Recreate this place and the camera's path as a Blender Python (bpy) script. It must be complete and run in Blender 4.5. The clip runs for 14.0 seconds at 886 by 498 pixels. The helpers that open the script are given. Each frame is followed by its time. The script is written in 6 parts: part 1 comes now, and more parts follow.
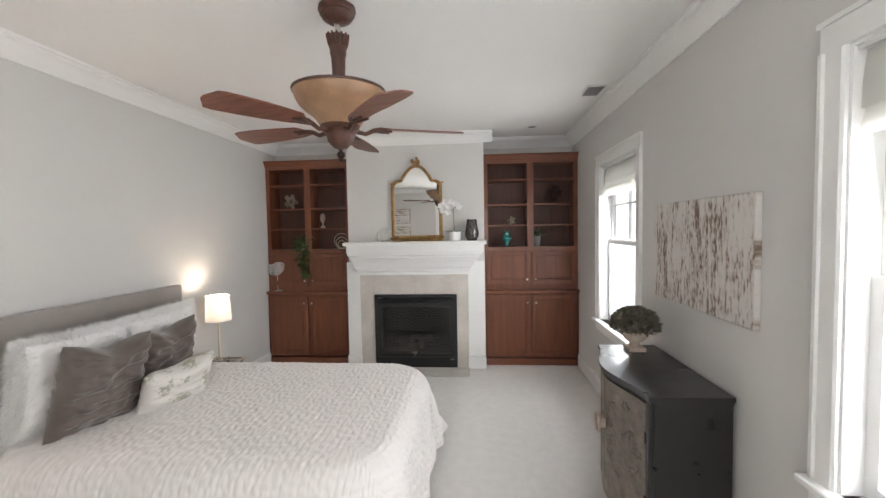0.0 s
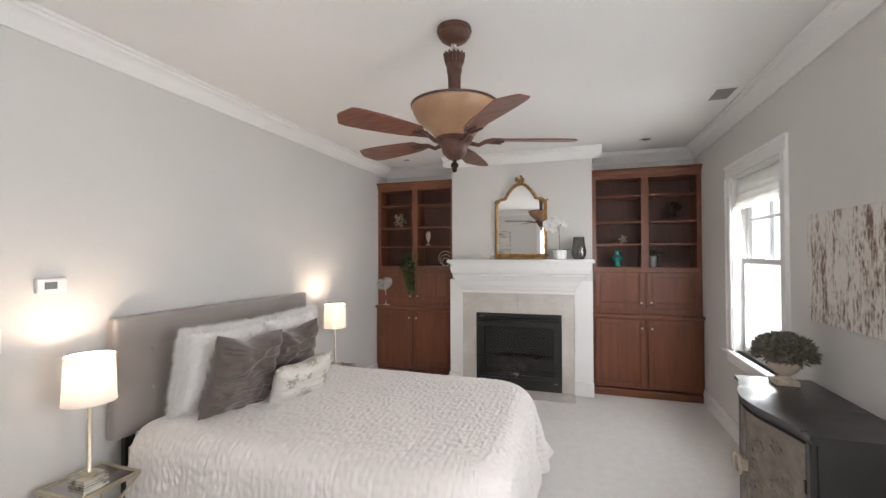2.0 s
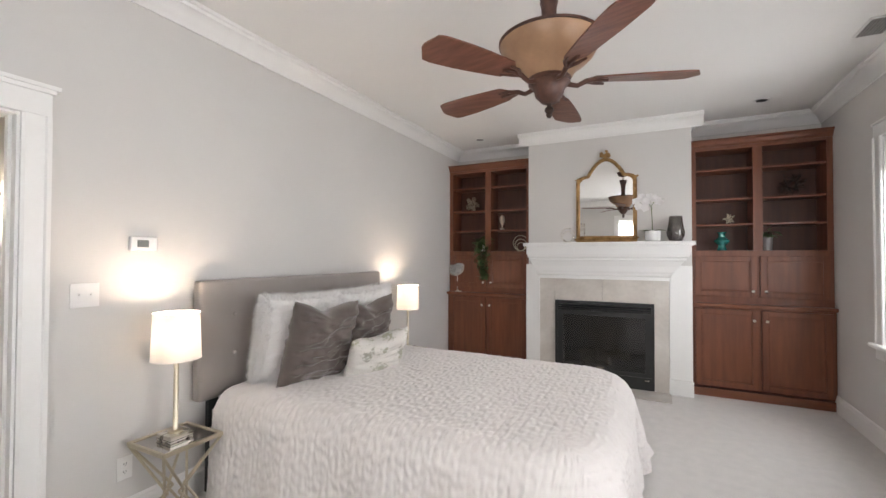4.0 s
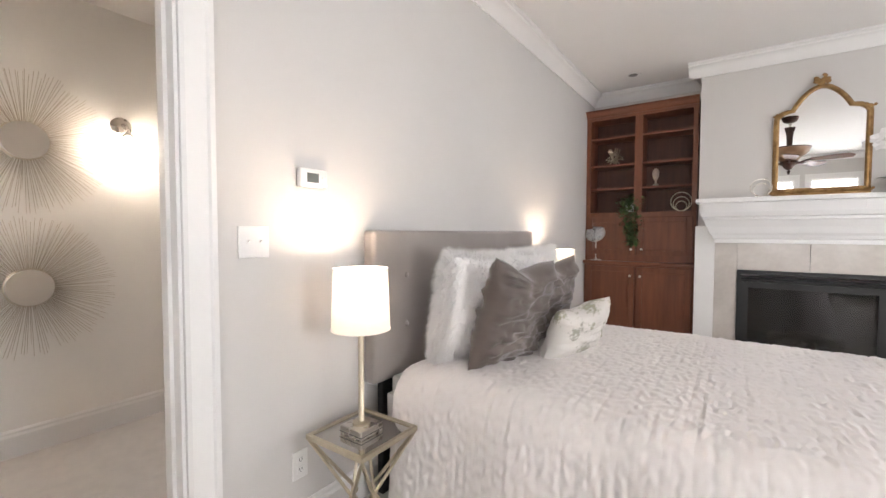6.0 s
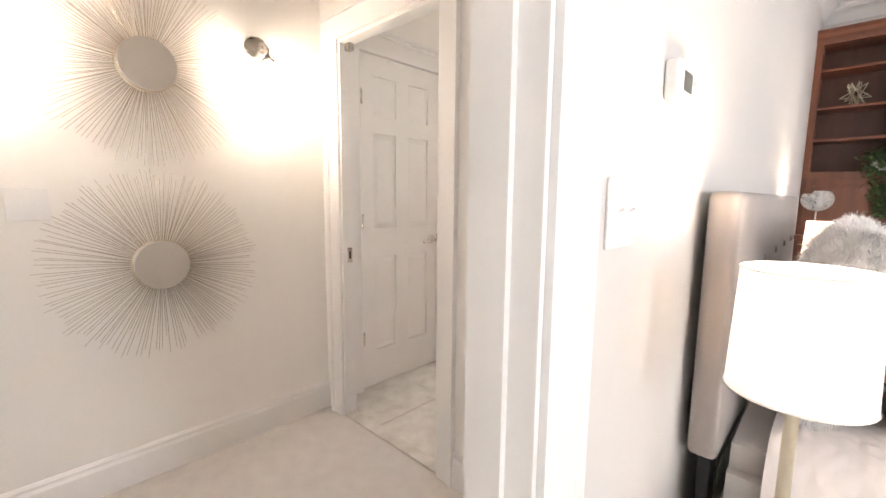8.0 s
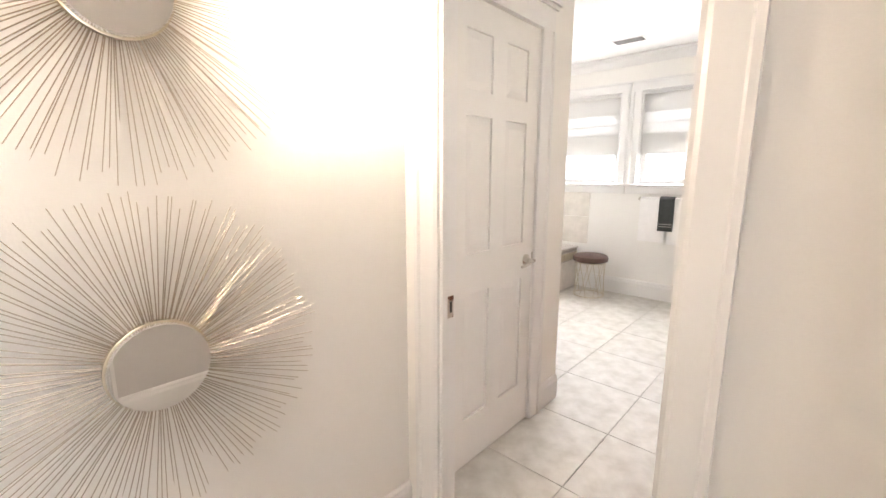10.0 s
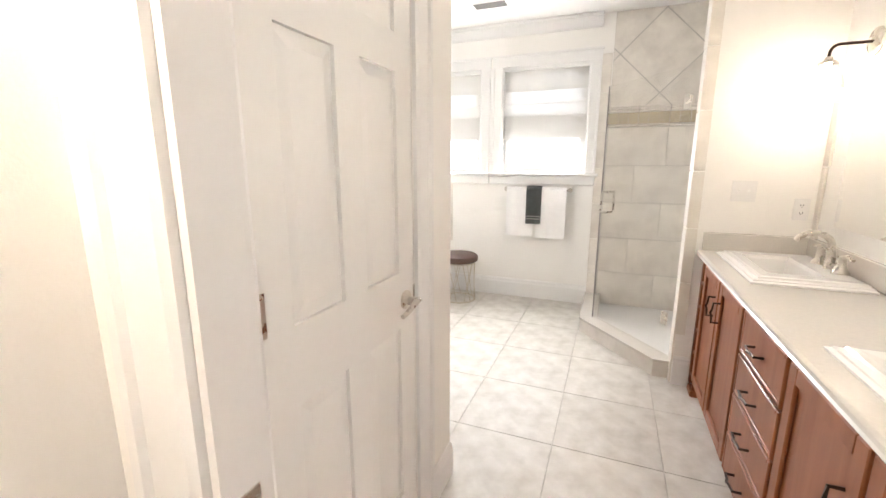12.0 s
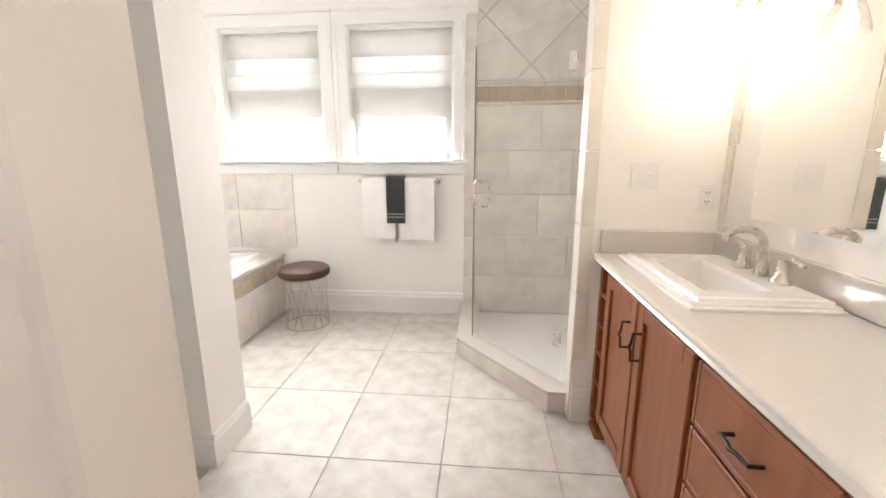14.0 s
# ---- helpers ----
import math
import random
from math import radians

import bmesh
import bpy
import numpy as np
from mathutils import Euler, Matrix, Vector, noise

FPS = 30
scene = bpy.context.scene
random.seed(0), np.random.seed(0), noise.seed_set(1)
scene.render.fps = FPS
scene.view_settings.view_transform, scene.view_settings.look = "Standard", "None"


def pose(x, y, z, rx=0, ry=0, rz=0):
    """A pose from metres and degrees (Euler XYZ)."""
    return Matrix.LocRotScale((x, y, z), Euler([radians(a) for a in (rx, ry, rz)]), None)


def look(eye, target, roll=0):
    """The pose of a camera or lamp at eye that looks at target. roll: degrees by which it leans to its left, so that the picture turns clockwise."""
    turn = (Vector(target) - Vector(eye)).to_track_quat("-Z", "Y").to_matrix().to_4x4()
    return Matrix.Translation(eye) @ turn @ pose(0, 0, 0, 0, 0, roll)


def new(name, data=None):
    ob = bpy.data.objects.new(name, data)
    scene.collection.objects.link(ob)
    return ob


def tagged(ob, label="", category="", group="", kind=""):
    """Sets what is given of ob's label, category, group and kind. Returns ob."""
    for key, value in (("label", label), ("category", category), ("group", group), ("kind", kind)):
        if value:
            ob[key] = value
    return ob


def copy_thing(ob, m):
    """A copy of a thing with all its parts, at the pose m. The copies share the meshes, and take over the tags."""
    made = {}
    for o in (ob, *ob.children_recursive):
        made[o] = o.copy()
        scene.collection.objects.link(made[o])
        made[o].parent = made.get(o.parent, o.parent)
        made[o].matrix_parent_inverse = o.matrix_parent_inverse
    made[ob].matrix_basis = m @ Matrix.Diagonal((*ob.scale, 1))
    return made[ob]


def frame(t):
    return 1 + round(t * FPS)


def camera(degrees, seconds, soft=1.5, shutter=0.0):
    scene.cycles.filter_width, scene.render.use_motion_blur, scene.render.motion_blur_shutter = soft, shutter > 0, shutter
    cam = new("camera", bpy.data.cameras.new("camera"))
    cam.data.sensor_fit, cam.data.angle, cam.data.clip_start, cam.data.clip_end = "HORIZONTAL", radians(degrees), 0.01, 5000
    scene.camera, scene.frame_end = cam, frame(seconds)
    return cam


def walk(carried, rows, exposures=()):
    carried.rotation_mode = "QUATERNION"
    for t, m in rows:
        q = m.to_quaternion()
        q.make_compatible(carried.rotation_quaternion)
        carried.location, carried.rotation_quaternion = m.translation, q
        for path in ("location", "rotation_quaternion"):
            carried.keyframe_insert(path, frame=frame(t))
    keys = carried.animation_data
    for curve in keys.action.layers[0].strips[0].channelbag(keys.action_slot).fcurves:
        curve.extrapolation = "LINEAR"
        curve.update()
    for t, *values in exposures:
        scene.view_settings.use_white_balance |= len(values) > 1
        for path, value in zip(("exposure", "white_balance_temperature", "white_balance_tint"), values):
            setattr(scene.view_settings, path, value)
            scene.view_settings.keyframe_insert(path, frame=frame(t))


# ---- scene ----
cam = camera(93.4, 14.0)
PATH = [
    (0, (0.174, 1.176, 1.691), (0.015, 3.167, 1.594), -1.0),
    (0.5, (0.199, 1.174, 1.688), (-0.117, 3.148, 1.658), -0.8),
    (1, (0.171, 1.158, 1.679), (-0.267, 3.109, 1.687), -0.6),
    (1.5, (0.14, 1.155, 1.644), (-0.397, 3.081, 1.671), -0.4),
    (2, (0.107, 1.158, 1.599), (-0.505, 3.062, 1.629), -0.2),
    (4.5, (-0.263, 1.373, 1.337), (-1.184, 3.147, 1.373), 0.2),
    (5, (-0.563, 1.402, 1.29), (-1.501, 3.168, 1.322), 0.3),
    (5.5, (-0.808, 1.468, 1.259), (-1.848, 3.177, 1.246), 0.2),
    (6, (-1.082, 1.518, 1.235), (-2.232, 3.152, 1.156), 0.1),
    (6.5, (-1.4, 1.523, 1.222), (-2.64, 3.086, 1.082), 0.1),
    (7, (-1.677, 1.557, 1.225), (-2.973, 3.069, 1.039), 0.3),
    (7.5, (-1.958, 1.61, 1.231), (-3.3, 3.077, 1.012), 0.5),
    (8, (-2.222, 1.635, 1.225), (-3.586, 3.076, 0.974), 0.6),
    (10.5, (-3.384, 1.994, 1.387), (-4.679, 3.469, 1.003), 0.4),
    (11, (-3.546, 2.169, 1.392), (-4.696, 3.756, 0.995), 1.2),
    (11.5, (-3.679, 2.367, 1.37), (-4.637, 4.077, 0.973), 0.7),
    (12, (-3.724, 2.578, 1.348), (-4.456, 4.396, 0.947), -0.0),
    (12.5, (-3.735, 2.805, 1.349), (-4.258, 4.691, 0.937), -0.3),
    (13, (-3.74, 3.011, 1.313), (-4.122, 4.931, 0.904), -0.3),
    (13.5, (-3.746, 3.253, 1.299), (-4.022, 5.189, 0.881), -0.3),
    (14, (-3.752, 3.435, 1.283), (-3.933, 5.38, 0.852), -0.1),
]
# Exposure follows the clip's camera, which brightens on the way into the bathroom.
walk(cam, [(t, look(*p)) for t, *p in PATH],
     exposures=[(0, 0.40, 6600, 12), (2, 0.40, 6650, 14), (5, 0.50, 6650, 15), (6.5, 0.80, 6750, 17), (8, 1.22, 6850, 18), (10.5, 1.50, 6750, 16), (12.5, 1.62, 6750, 15), (14, 1.48, 6850, 16)])

# ---- world and large lights ----
CEIL, CEIL_B = 2.83, 2.61          # bedroom ceiling; hall and bathroom ceiling
world = bpy.data.worlds.new("overcast sky")
scene.world = world
world.use_nodes = True
wt = world.node_tree
sky = wt.nodes.new("ShaderNodeTexSky")
sky.sky_type, sky.sun_disc, sky.sun_elevation, sky.sun_rotation = "NISHITA", False, radians(40), radians(120)
wt.links.new(sky.outputs[0], wt.nodes["Background"].inputs[0])
wt.nodes["Background"].inputs[1].default_value = 0.12
sun = new("sun", bpy.data.lights.new("sun", "SUN"))
sun.data.energy, sun.data.angle, sun.data.color = 1.0, radians(15), (1, 0.97, 0.92)
sun.matrix_world = look((20, -12, 20), (0, 0, 0))


def daylight(name, eye, target, w, h, watts, colour=(0.93, 0.97, 1.0)):
    """The sky's light in a window's opening."""
    a = new(name, bpy.data.lights.new(name, "AREA"))
    a.data.shape, a.data.size, a.data.size_y, a.data.energy, a.data.color = "RECTANGLE", w, h, watts, colour
    a.matrix_world = look(eye, target)
    return a


daylight("daylight_east_far", (1.535, 4.945, 1.38), (0, 4.945, 1.2), 0.9, 1.2, 24)
daylight("daylight_east_near", (1.535, 2.195, 1.38), (0, 2.195, 1.2), 0.9, 1.2, 30)
daylight("daylight_south_a", (-0.5, -0.60, 1.55), (-0.5, 3, 1.4), 0.7, 1.4, 32)
daylight("daylight_south_b", (0.48, -0.60, 1.55), (0.48, 3, 1.4), 0.7, 1.4, 32)
daylight("daylight_bath_a", (-5.38, 6.735, 1.40), (-5.38, 4, 1.2), 0.7, 0.24, 12)
daylight("daylight_bath_b", (-4.38, 6.735, 1.40), (-4.38, 4, 1.2), 0.7, 0.24, 12)


# ---- materials ----
def mat(name, c, rough=0.5, metal=0.0, c2=None, vary=0.12, scale=6.0, bump=0.0, bscale=80.0, stretch=(1, 1, 1),
        sheen=0.0, coat=0.0, island=0.0, worn=0.06):
    """A surface with a broad and a fine variation of colour, roughness and relief."""
    m = bpy.data.materials.new(name)
    m.use_nodes = True
    nt, bsdf = m.node_tree, m.node_tree.nodes["Principled BSDF"]
    N, L = nt.nodes.new, nt.links.new
    tc, mp = N("ShaderNodeTexCoord"), N("ShaderNodeMapping")
    mp.inputs["Scale"].default_value = stretch
    L(tc.outputs["Object"], mp.inputs[0])
    broad, fine = N("ShaderNodeTexNoise"), N("ShaderNodeTexNoise")
    broad.inputs["Scale"].default_value, broad.inputs["Detail"].default_value = scale, 5
    fine.inputs["Scale"].default_value, fine.inputs["Detail"].default_value = bscale, 3
    L(mp.outputs[0], broad.inputs["Vector"]), L(mp.outputs[0], fine.inputs["Vector"])
    ramp = N("ShaderNodeMapRange")
    ramp.inputs[1].default_value, ramp.inputs[2].default_value = 0.3, 0.7
    L(broad.outputs[0], ramp.inputs[0])
    mix = N("ShaderNodeMix")
    mix.data_type = "RGBA"
    c2 = c2 or tuple(v * (1 - vary) for v in c)
    mix.inputs[6].default_value, mix.inputs[7].default_value = (*c, 1), (*c2, 1)
    L(ramp.outputs[0], mix.inputs[0])
    hue = N("ShaderNodeHueSaturation")
    L(mix.outputs[2], hue.inputs["Color"])
    val = N("ShaderNodeMapRange")
    val.inputs[3].default_value, val.inputs[4].default_value = 1 - worn, 1 + worn
    L(fine.outputs[0], val.inputs[0])
    if island:
        info, add = N("ShaderNodeObjectInfo"), N("ShaderNodeMath")
        add.operation = "MULTIPLY_ADD"
        add.inputs[1].default_value = island
        L(info.outputs["Random"], add.inputs[0]), L(val.outputs[0], add.inputs[2])
        L(add.outputs[0], hue.inputs["Value"])
    else:
        L(val.outputs[0], hue.inputs["Value"])
    L(hue.outputs[0], bsdf.inputs["Base Color"])
    rr = N("ShaderNodeMapRange")
    rr.inputs[3].default_value, rr.inputs[4].default_value = max(rough - 0.08, 0.02), min(rough + 0.08, 1)
    L(broad.outputs[0], rr.inputs[0]), L(rr.outputs[0], bsdf.inputs["Roughness"])
    bsdf.inputs["Metallic"].default_value = metal
    bsdf.inputs["Sheen Weight"].default_value = sheen
    bsdf.inputs["Coat Weight"].default_value = coat
    if bump:
        b = N("ShaderNodeBump")
        b.inputs["Strength"].default_value, b.inputs["Distance"].default_value = bump, 0.01
        L(fine.outputs[0], b.inputs["Height"]), L(b.outputs[0], bsdf.inputs["Normal"])
    return m


def nodes(m):
    return m.node_tree, m.node_tree.nodes["Principled BSDF"]


def glow(name, c, strength):
    m = bpy.data.materials.new(name)
    m.use_nodes = True
    nt, b = nodes(m)
    b.inputs["Emission Color"].default_value, b.inputs["Emission Strength"].default_value = (*c, 1), strength
    b.inputs["Base Color"].default_value = (*c, 1)
    return m


def cloth(name, c, through_share, rough=0.9):
    """Thin fabric that lets part of the light through."""
    m = mat(name, c, rough, bump=0.15, bscale=400, vary=0.05)
    nt, b = nodes(m)
    tr, mx = nt.nodes.new("ShaderNodeBsdfTranslucent"), nt.nodes.new("ShaderNodeMixShader")
    tr.inputs[0].default_value, mx.inputs[0].default_value = (*c, 1), through_share
    nt.links.new(b.outputs[0], mx.inputs[1]), nt.links.new(tr.outputs[0], mx.inputs[2])
    nt.links.new(mx.outputs[0], nt.nodes["Material Output"].inputs[0])
    return m


def glazing(name, tint=(1, 1, 1), gloss=0.08, rough=0.0):
    """Thin clear glass: it lets light straight through and reflects a little."""
    m = bpy.data.materials.new(name)
    m.use_nodes = True
    nt = m.node_tree
    nt.nodes.remove(nt.nodes["Principled BSDF"])
    t, g, mx, lw, pw, ma = (nt.nodes.new("ShaderNode" + k) for k in ("BsdfTransparent", "BsdfGlossy", "MixShader", "LayerWeight", "Math", "Math"))
    t.inputs[0].default_value, g.inputs["Roughness"].default_value = (*tint, 1), rough
    pw.operation, pw.inputs[1].default_value = "POWER", 5
    ma.operation, ma.inputs[1].default_value, ma.inputs[2].default_value = "MULTIPLY_ADD", 0.7, gloss
    ma.use_clamp = True
    nt.links.new(lw.outputs["Facing"], pw.inputs[0]), nt.links.new(pw.outputs[0], ma.inputs[0]), nt.links.new(ma.outputs[0], mx.inputs[0])
    nt.links.new(t.outputs[0], mx.inputs[1]), nt.links.new(g.outputs[0], mx.inputs[2])
    nt.links.new(mx.outputs[0], nt.nodes["Material Output"].inputs[0])
    return m


M_WALL = mat("greige_wall_paint", (0.62, 0.60, 0.575), 0.7, vary=0.03, scale=1.5, bump=0.06, bscale=180, worn=0.012)
M_BWALL = mat("pale_bath_wall_paint", (0.85, 0.83, 0.79), 0.65, vary=0.03, scale=1.5, bump=0.06, bscale=180, worn=0.012)
M_CEIL = mat("white_ceiling_paint", (0.80, 0.785, 0.76), 0.85, vary=0.03, scale=1.2, bump=0.05, bscale=150, worn=0.012)
M_TRIM = mat("white_trim_paint", (0.80, 0.79, 0.77), 0.35, vary=0.03, scale=3, bump=0.02, bscale=60, worn=0.015)
M_DOOR = mat("white_door_paint", (0.80, 0.785, 0.75), 0.38, vary=0.03, scale=3, bump=0.03, bscale=50, worn=0.015)
M_PLATE = mat("white_plastic", (0.78, 0.77, 0.75), 0.35, vary=0.02, worn=0.01)
M_SLOT = mat("dark_slot", (0.03, 0.03, 0.03), 0.5)
M_CARPET = mat("pale_plush_carpet", (0.64, 0.605, 0.575), 1.0, c2=(0.58, 0.55, 0.525), scale=14, bump=0.35, bscale=240, sheen=0.3, worn=0.28)
M_CHERRY = mat("cherry_wood", (0.185, 0.058, 0.024), 0.42, c2=(0.115, 0.034, 0.015), scale=3.0, bump=0.04, bscale=60, stretch=(7, 7, 0.7), coat=0.1, worn=0.10)
M_CHERRY_H = mat("cherry_wood_shelf", (0.195, 0.062, 0.026), 0.42, c2=(0.125, 0.038, 0.017), scale=3.0, bump=0.04, bscale=60, stretch=(0.7, 7, 7), coat=0.2, worn=0.10)
# the same cherry, darkened to hold the shade deep between the shelves
M_CHERRY_SHADED = mat("shaded_cherry_interior", (0.085, 0.029, 0.015), 0.55, c2=(0.06, 0.02, 0.011), scale=3, stretch=(7, 7, 0.7), worn=0.1)
M_VAN = mat("orange_cherry_wood", (0.28, 0.083, 0.026), 0.50, c2=(0.215, 0.062, 0.019), scale=3.0, bump=0.03, bscale=60, stretch=(7, 7, 0.7), coat=0.15, worn=0.08)
M_NICKEL = mat("brushed_nickel", (0.62, 0.58, 0.52), 0.28, 1.0, vary=0.06, scale=30, bump=0.02, bscale=200)
M_CHAMP = mat("champagne_metal", (0.62, 0.55, 0.42), 0.32, 1.0, vary=0.10, scale=20, bump=0.02, bscale=200)
M_GOLD = mat("antique_gold_leaf", (0.42, 0.26, 0.11), 0.42, 0.85, c2=(0.22, 0.12, 0.05), scale=22, bump=0.25, bscale=120)
M_BRONZE = mat("oiled_bronze", (0.07, 0.045, 0.035), 0.38, 0.8, c2=(0.04, 0.026, 0.02), scale=25, bump=0.05)
M_FAN = mat("carved_brown_resin", (0.105, 0.042, 0.026), 0.42, 0.1, c2=(0.05, 0.02, 0.014), scale=25, bump=0.25, bscale=90)
M_BLADE = mat("walnut_fan_blade", (0.19, 0.068, 0.04), 0.42, c2=(0.11, 0.038, 0.022), scale=5, stretch=(1, 9, 9), bump=0.04, bscale=60)
M_AMBER = mat("tan_scavo_glass", (0.42, 0.25, 0.14), 0.42, c2=(0.28, 0.155, 0.085), scale=7, bump=0.12, bscale=60)
M_MIRROR = mat("mirror_silver", (0.92, 0.92, 0.91), 0.02, 1.0, vary=0.0, worn=0.0)
nodes(M_MIRROR)[0].links.remove(nodes(M_MIRROR)[1].inputs["Roughness"].links[0])
nodes(M_MIRROR)[1].inputs["Roughness"].default_value = 0.0
M_MARBLE = mat("cream_marble", (0.66, 0.62, 0.57), 0.22, c2=(0.52, 0.47, 0.42), scale=3.2, bump=0.0, bscale=25, coat=0.2, worn=0.09)
M_BLACK = mat("black_fire_box_metal", (0.014, 0.014, 0.014), 0.45, vary=0.3, scale=15, bump=0.05)
M_FIREGLASS = glazing("smoked_fire_glass", (0.5, 0.5, 0.51), 0.08)
M_LOG = mat("ceramic_log", (0.30, 0.25, 0.20), 0.9, c2=(0.10, 0.08, 0.065), scale=14, bump=0.6, bscale=40)
M_UPH = mat("grey_tufted_linen", (0.30, 0.265, 0.245), 0.85, c2=(0.26, 0.23, 0.21), scale=4, bump=0.12, bscale=420, sheen=0.3, worn=0.10)
M_QUILT = mat("white_seersucker_quilt", (0.76, 0.715, 0.69), 0.85, vary=0.05, scale=3, bump=0.12, bscale=300, sheen=0.25, worn=0.03)
M_FUR = mat("white_faux_fur", (0.90, 0.88, 0.86), 0.95, vary=0.04, scale=12, bump=0.25, bscale=150, sheen=0.5)
M_VELVET = mat("taupe_velvet", (0.125, 0.094, 0.078), 0.55, c2=(0.075, 0.056, 0.046), scale=7, bump=0.1, bscale=250, sheen=0.45)
M_MATT = mat("pale_grey_base_cloth", (0.50, 0.48, 0.46), 0.9, bump=0.2, bscale=300)
M_SHADE = cloth("cream_lamp_shade", (0.88, 0.86, 0.83), 0.48)
M_ROMAN = cloth("off_white_roman_fabric", (0.82, 0.80, 0.76), 0.48)
M_SHEER = cloth("sheer_shade_lining", (0.90, 0.89, 0.87), 0.85)
M_EDGE = mat("polished_cream_stone", (0.78, 0.745, 0.685), 0.3, c2=(0.68, 0.635, 0.565), scale=5, worn=0.05)
M_BULB = glow("warm_bulb", (1.0, 0.83, 0.66), 165)
M_BULBW = glow("warm_white_bulb", (1.0, 0.86, 0.70), 132)
M_BULBV = glow("vanity_bulb", (1.0, 0.88, 0.73), 50)
M_DRESS = mat("black_lacquer", (0.012, 0.011, 0.011), 0.30, vary=0.2, scale=8, bump=0.02, bscale=90, coat=0.3)
M_PEWTER = mat("embossed_pewter_panel", (0.24, 0.205, 0.165), 0.5, 0.35, c2=(0.14, 0.12, 0.10), scale=16, bump=0.5, bscale=34)
M_URN = mat("weathered_cream_ceramic", (0.56, 0.47, 0.38), 0.7, c2=(0.40, 0.33, 0.26), scale=15, bump=0.3, bscale=70)
M_BUSH = mat("grey_green_dried_leaf", (0.20, 0.175, 0.135), 0.8, c2=(0.085, 0.08, 0.06), scale=40, vary=0.3, worn=0.2)
M_LEAF = mat("dark_green_leaf", (0.055, 0.10, 0.03), 0.55, c2=(0.11, 0.15, 0.045), scale=25, worn=0.2)
M_PETAL = cloth("white_petal", (0.85, 0.83, 0.82), 0.3)
M_POT = mat("white_ceramic", (0.80, 0.79, 0.77), 0.2, vary=0.02, worn=0.01, coat=0.3)
M_TEAL = mat("teal_glazed_ceramic", (0.03, 0.22, 0.19), 0.15, c2=(0.02, 0.13, 0.115), scale=10, coat=0.6)
M_SMOKE = glazing("smoked_vase_glass", (0.62, 0.60, 0.59), 0.10)
M_GLASS = glazing("window_glass", (0.97, 0.98, 0.98), 0.03)
M_SHGLASS = glazing("shower_glass", (0.99, 0.99, 0.985), 0.025)
M_CLEAR = glazing("clear_lamp_glass", (0.97, 0.97, 0.97), 0.05)
M_TABGLASS = mat("smoked_table_mirror", (0.55, 0.53, 0.50), 0.05, 1.0, vary=0.05, worn=0.01)
M_TILE = mat("pale_porcelain_tile", (0.66, 0.635, 0.585), 0.48, c2=(0.50, 0.47, 0.415), scale=9, bump=0.02, bscale=30, island=0.08, worn=0.06)
M_GROUT = mat("pale_grout", (0.54, 0.51, 0.465), 0.9, bump=0.3, bscale=200)
M_STILE = mat("grey_travertine_tile", (0.73, 0.69, 0.63), 0.32, c2=(0.57, 0.53, 0.475), scale=5, bump=0.03, bscale=30, island=0.10, worn=0.07)
M_BAND = mat("beige_border_tile", (0.47, 0.40, 0.28), 0.4, vary=0.2, scale=14, island=0.1)
M_COUNTER = mat("cream_cultured_marble", (0.62, 0.60, 0.56), 0.2, c2=(0.64, 0.60, 0.54), scale=5, coat=0.3, worn=0.05)
M_SINK = mat("white_porcelain", (0.82, 0.81, 0.79), 0.08, vary=0.02, worn=0.01, coat=0.5)
M_TOWEL = mat("white_terry", (0.88, 0.865, 0.85), 1.0, vary=0.04, scale=20, bump=0.06, bscale=350)
M_TOWELG = mat("charcoal_terry", (0.055, 0.06, 0.058), 1.0, vary=0.2, scale=20, bump=0.15, bscale=350, sheen=0.3)
M_SEAT = mat("brown_leather", (0.085, 0.042, 0.028), 0.5, vary=0.2, scale=10, bump=0.15, bscale=130)
M_CACTUS = mat("green_glazed_dots", (0.28, 0.33, 0.10), 0.3, c2=(0.20, 0.26, 0.07), scale=9)
M_PLUME = mat("white_dried_plume", (0.84, 0.82, 0.78), 0.95, vary=0.05)
M_GREYMETAL = mat("grey_vent_metal", (0.30, 0.29, 0.28), 0.5, 0.3)
M_FROST = cloth("frosted_pane", (0.92, 0.94, 0.97), 0.8, 0.4)
M_EARTH = mat("winter_lawn", (0.10, 0.11, 0.05), 0.95, c2=(0.16, 0.14, 0.08), scale=0.6, bump=0.5, bscale=30)


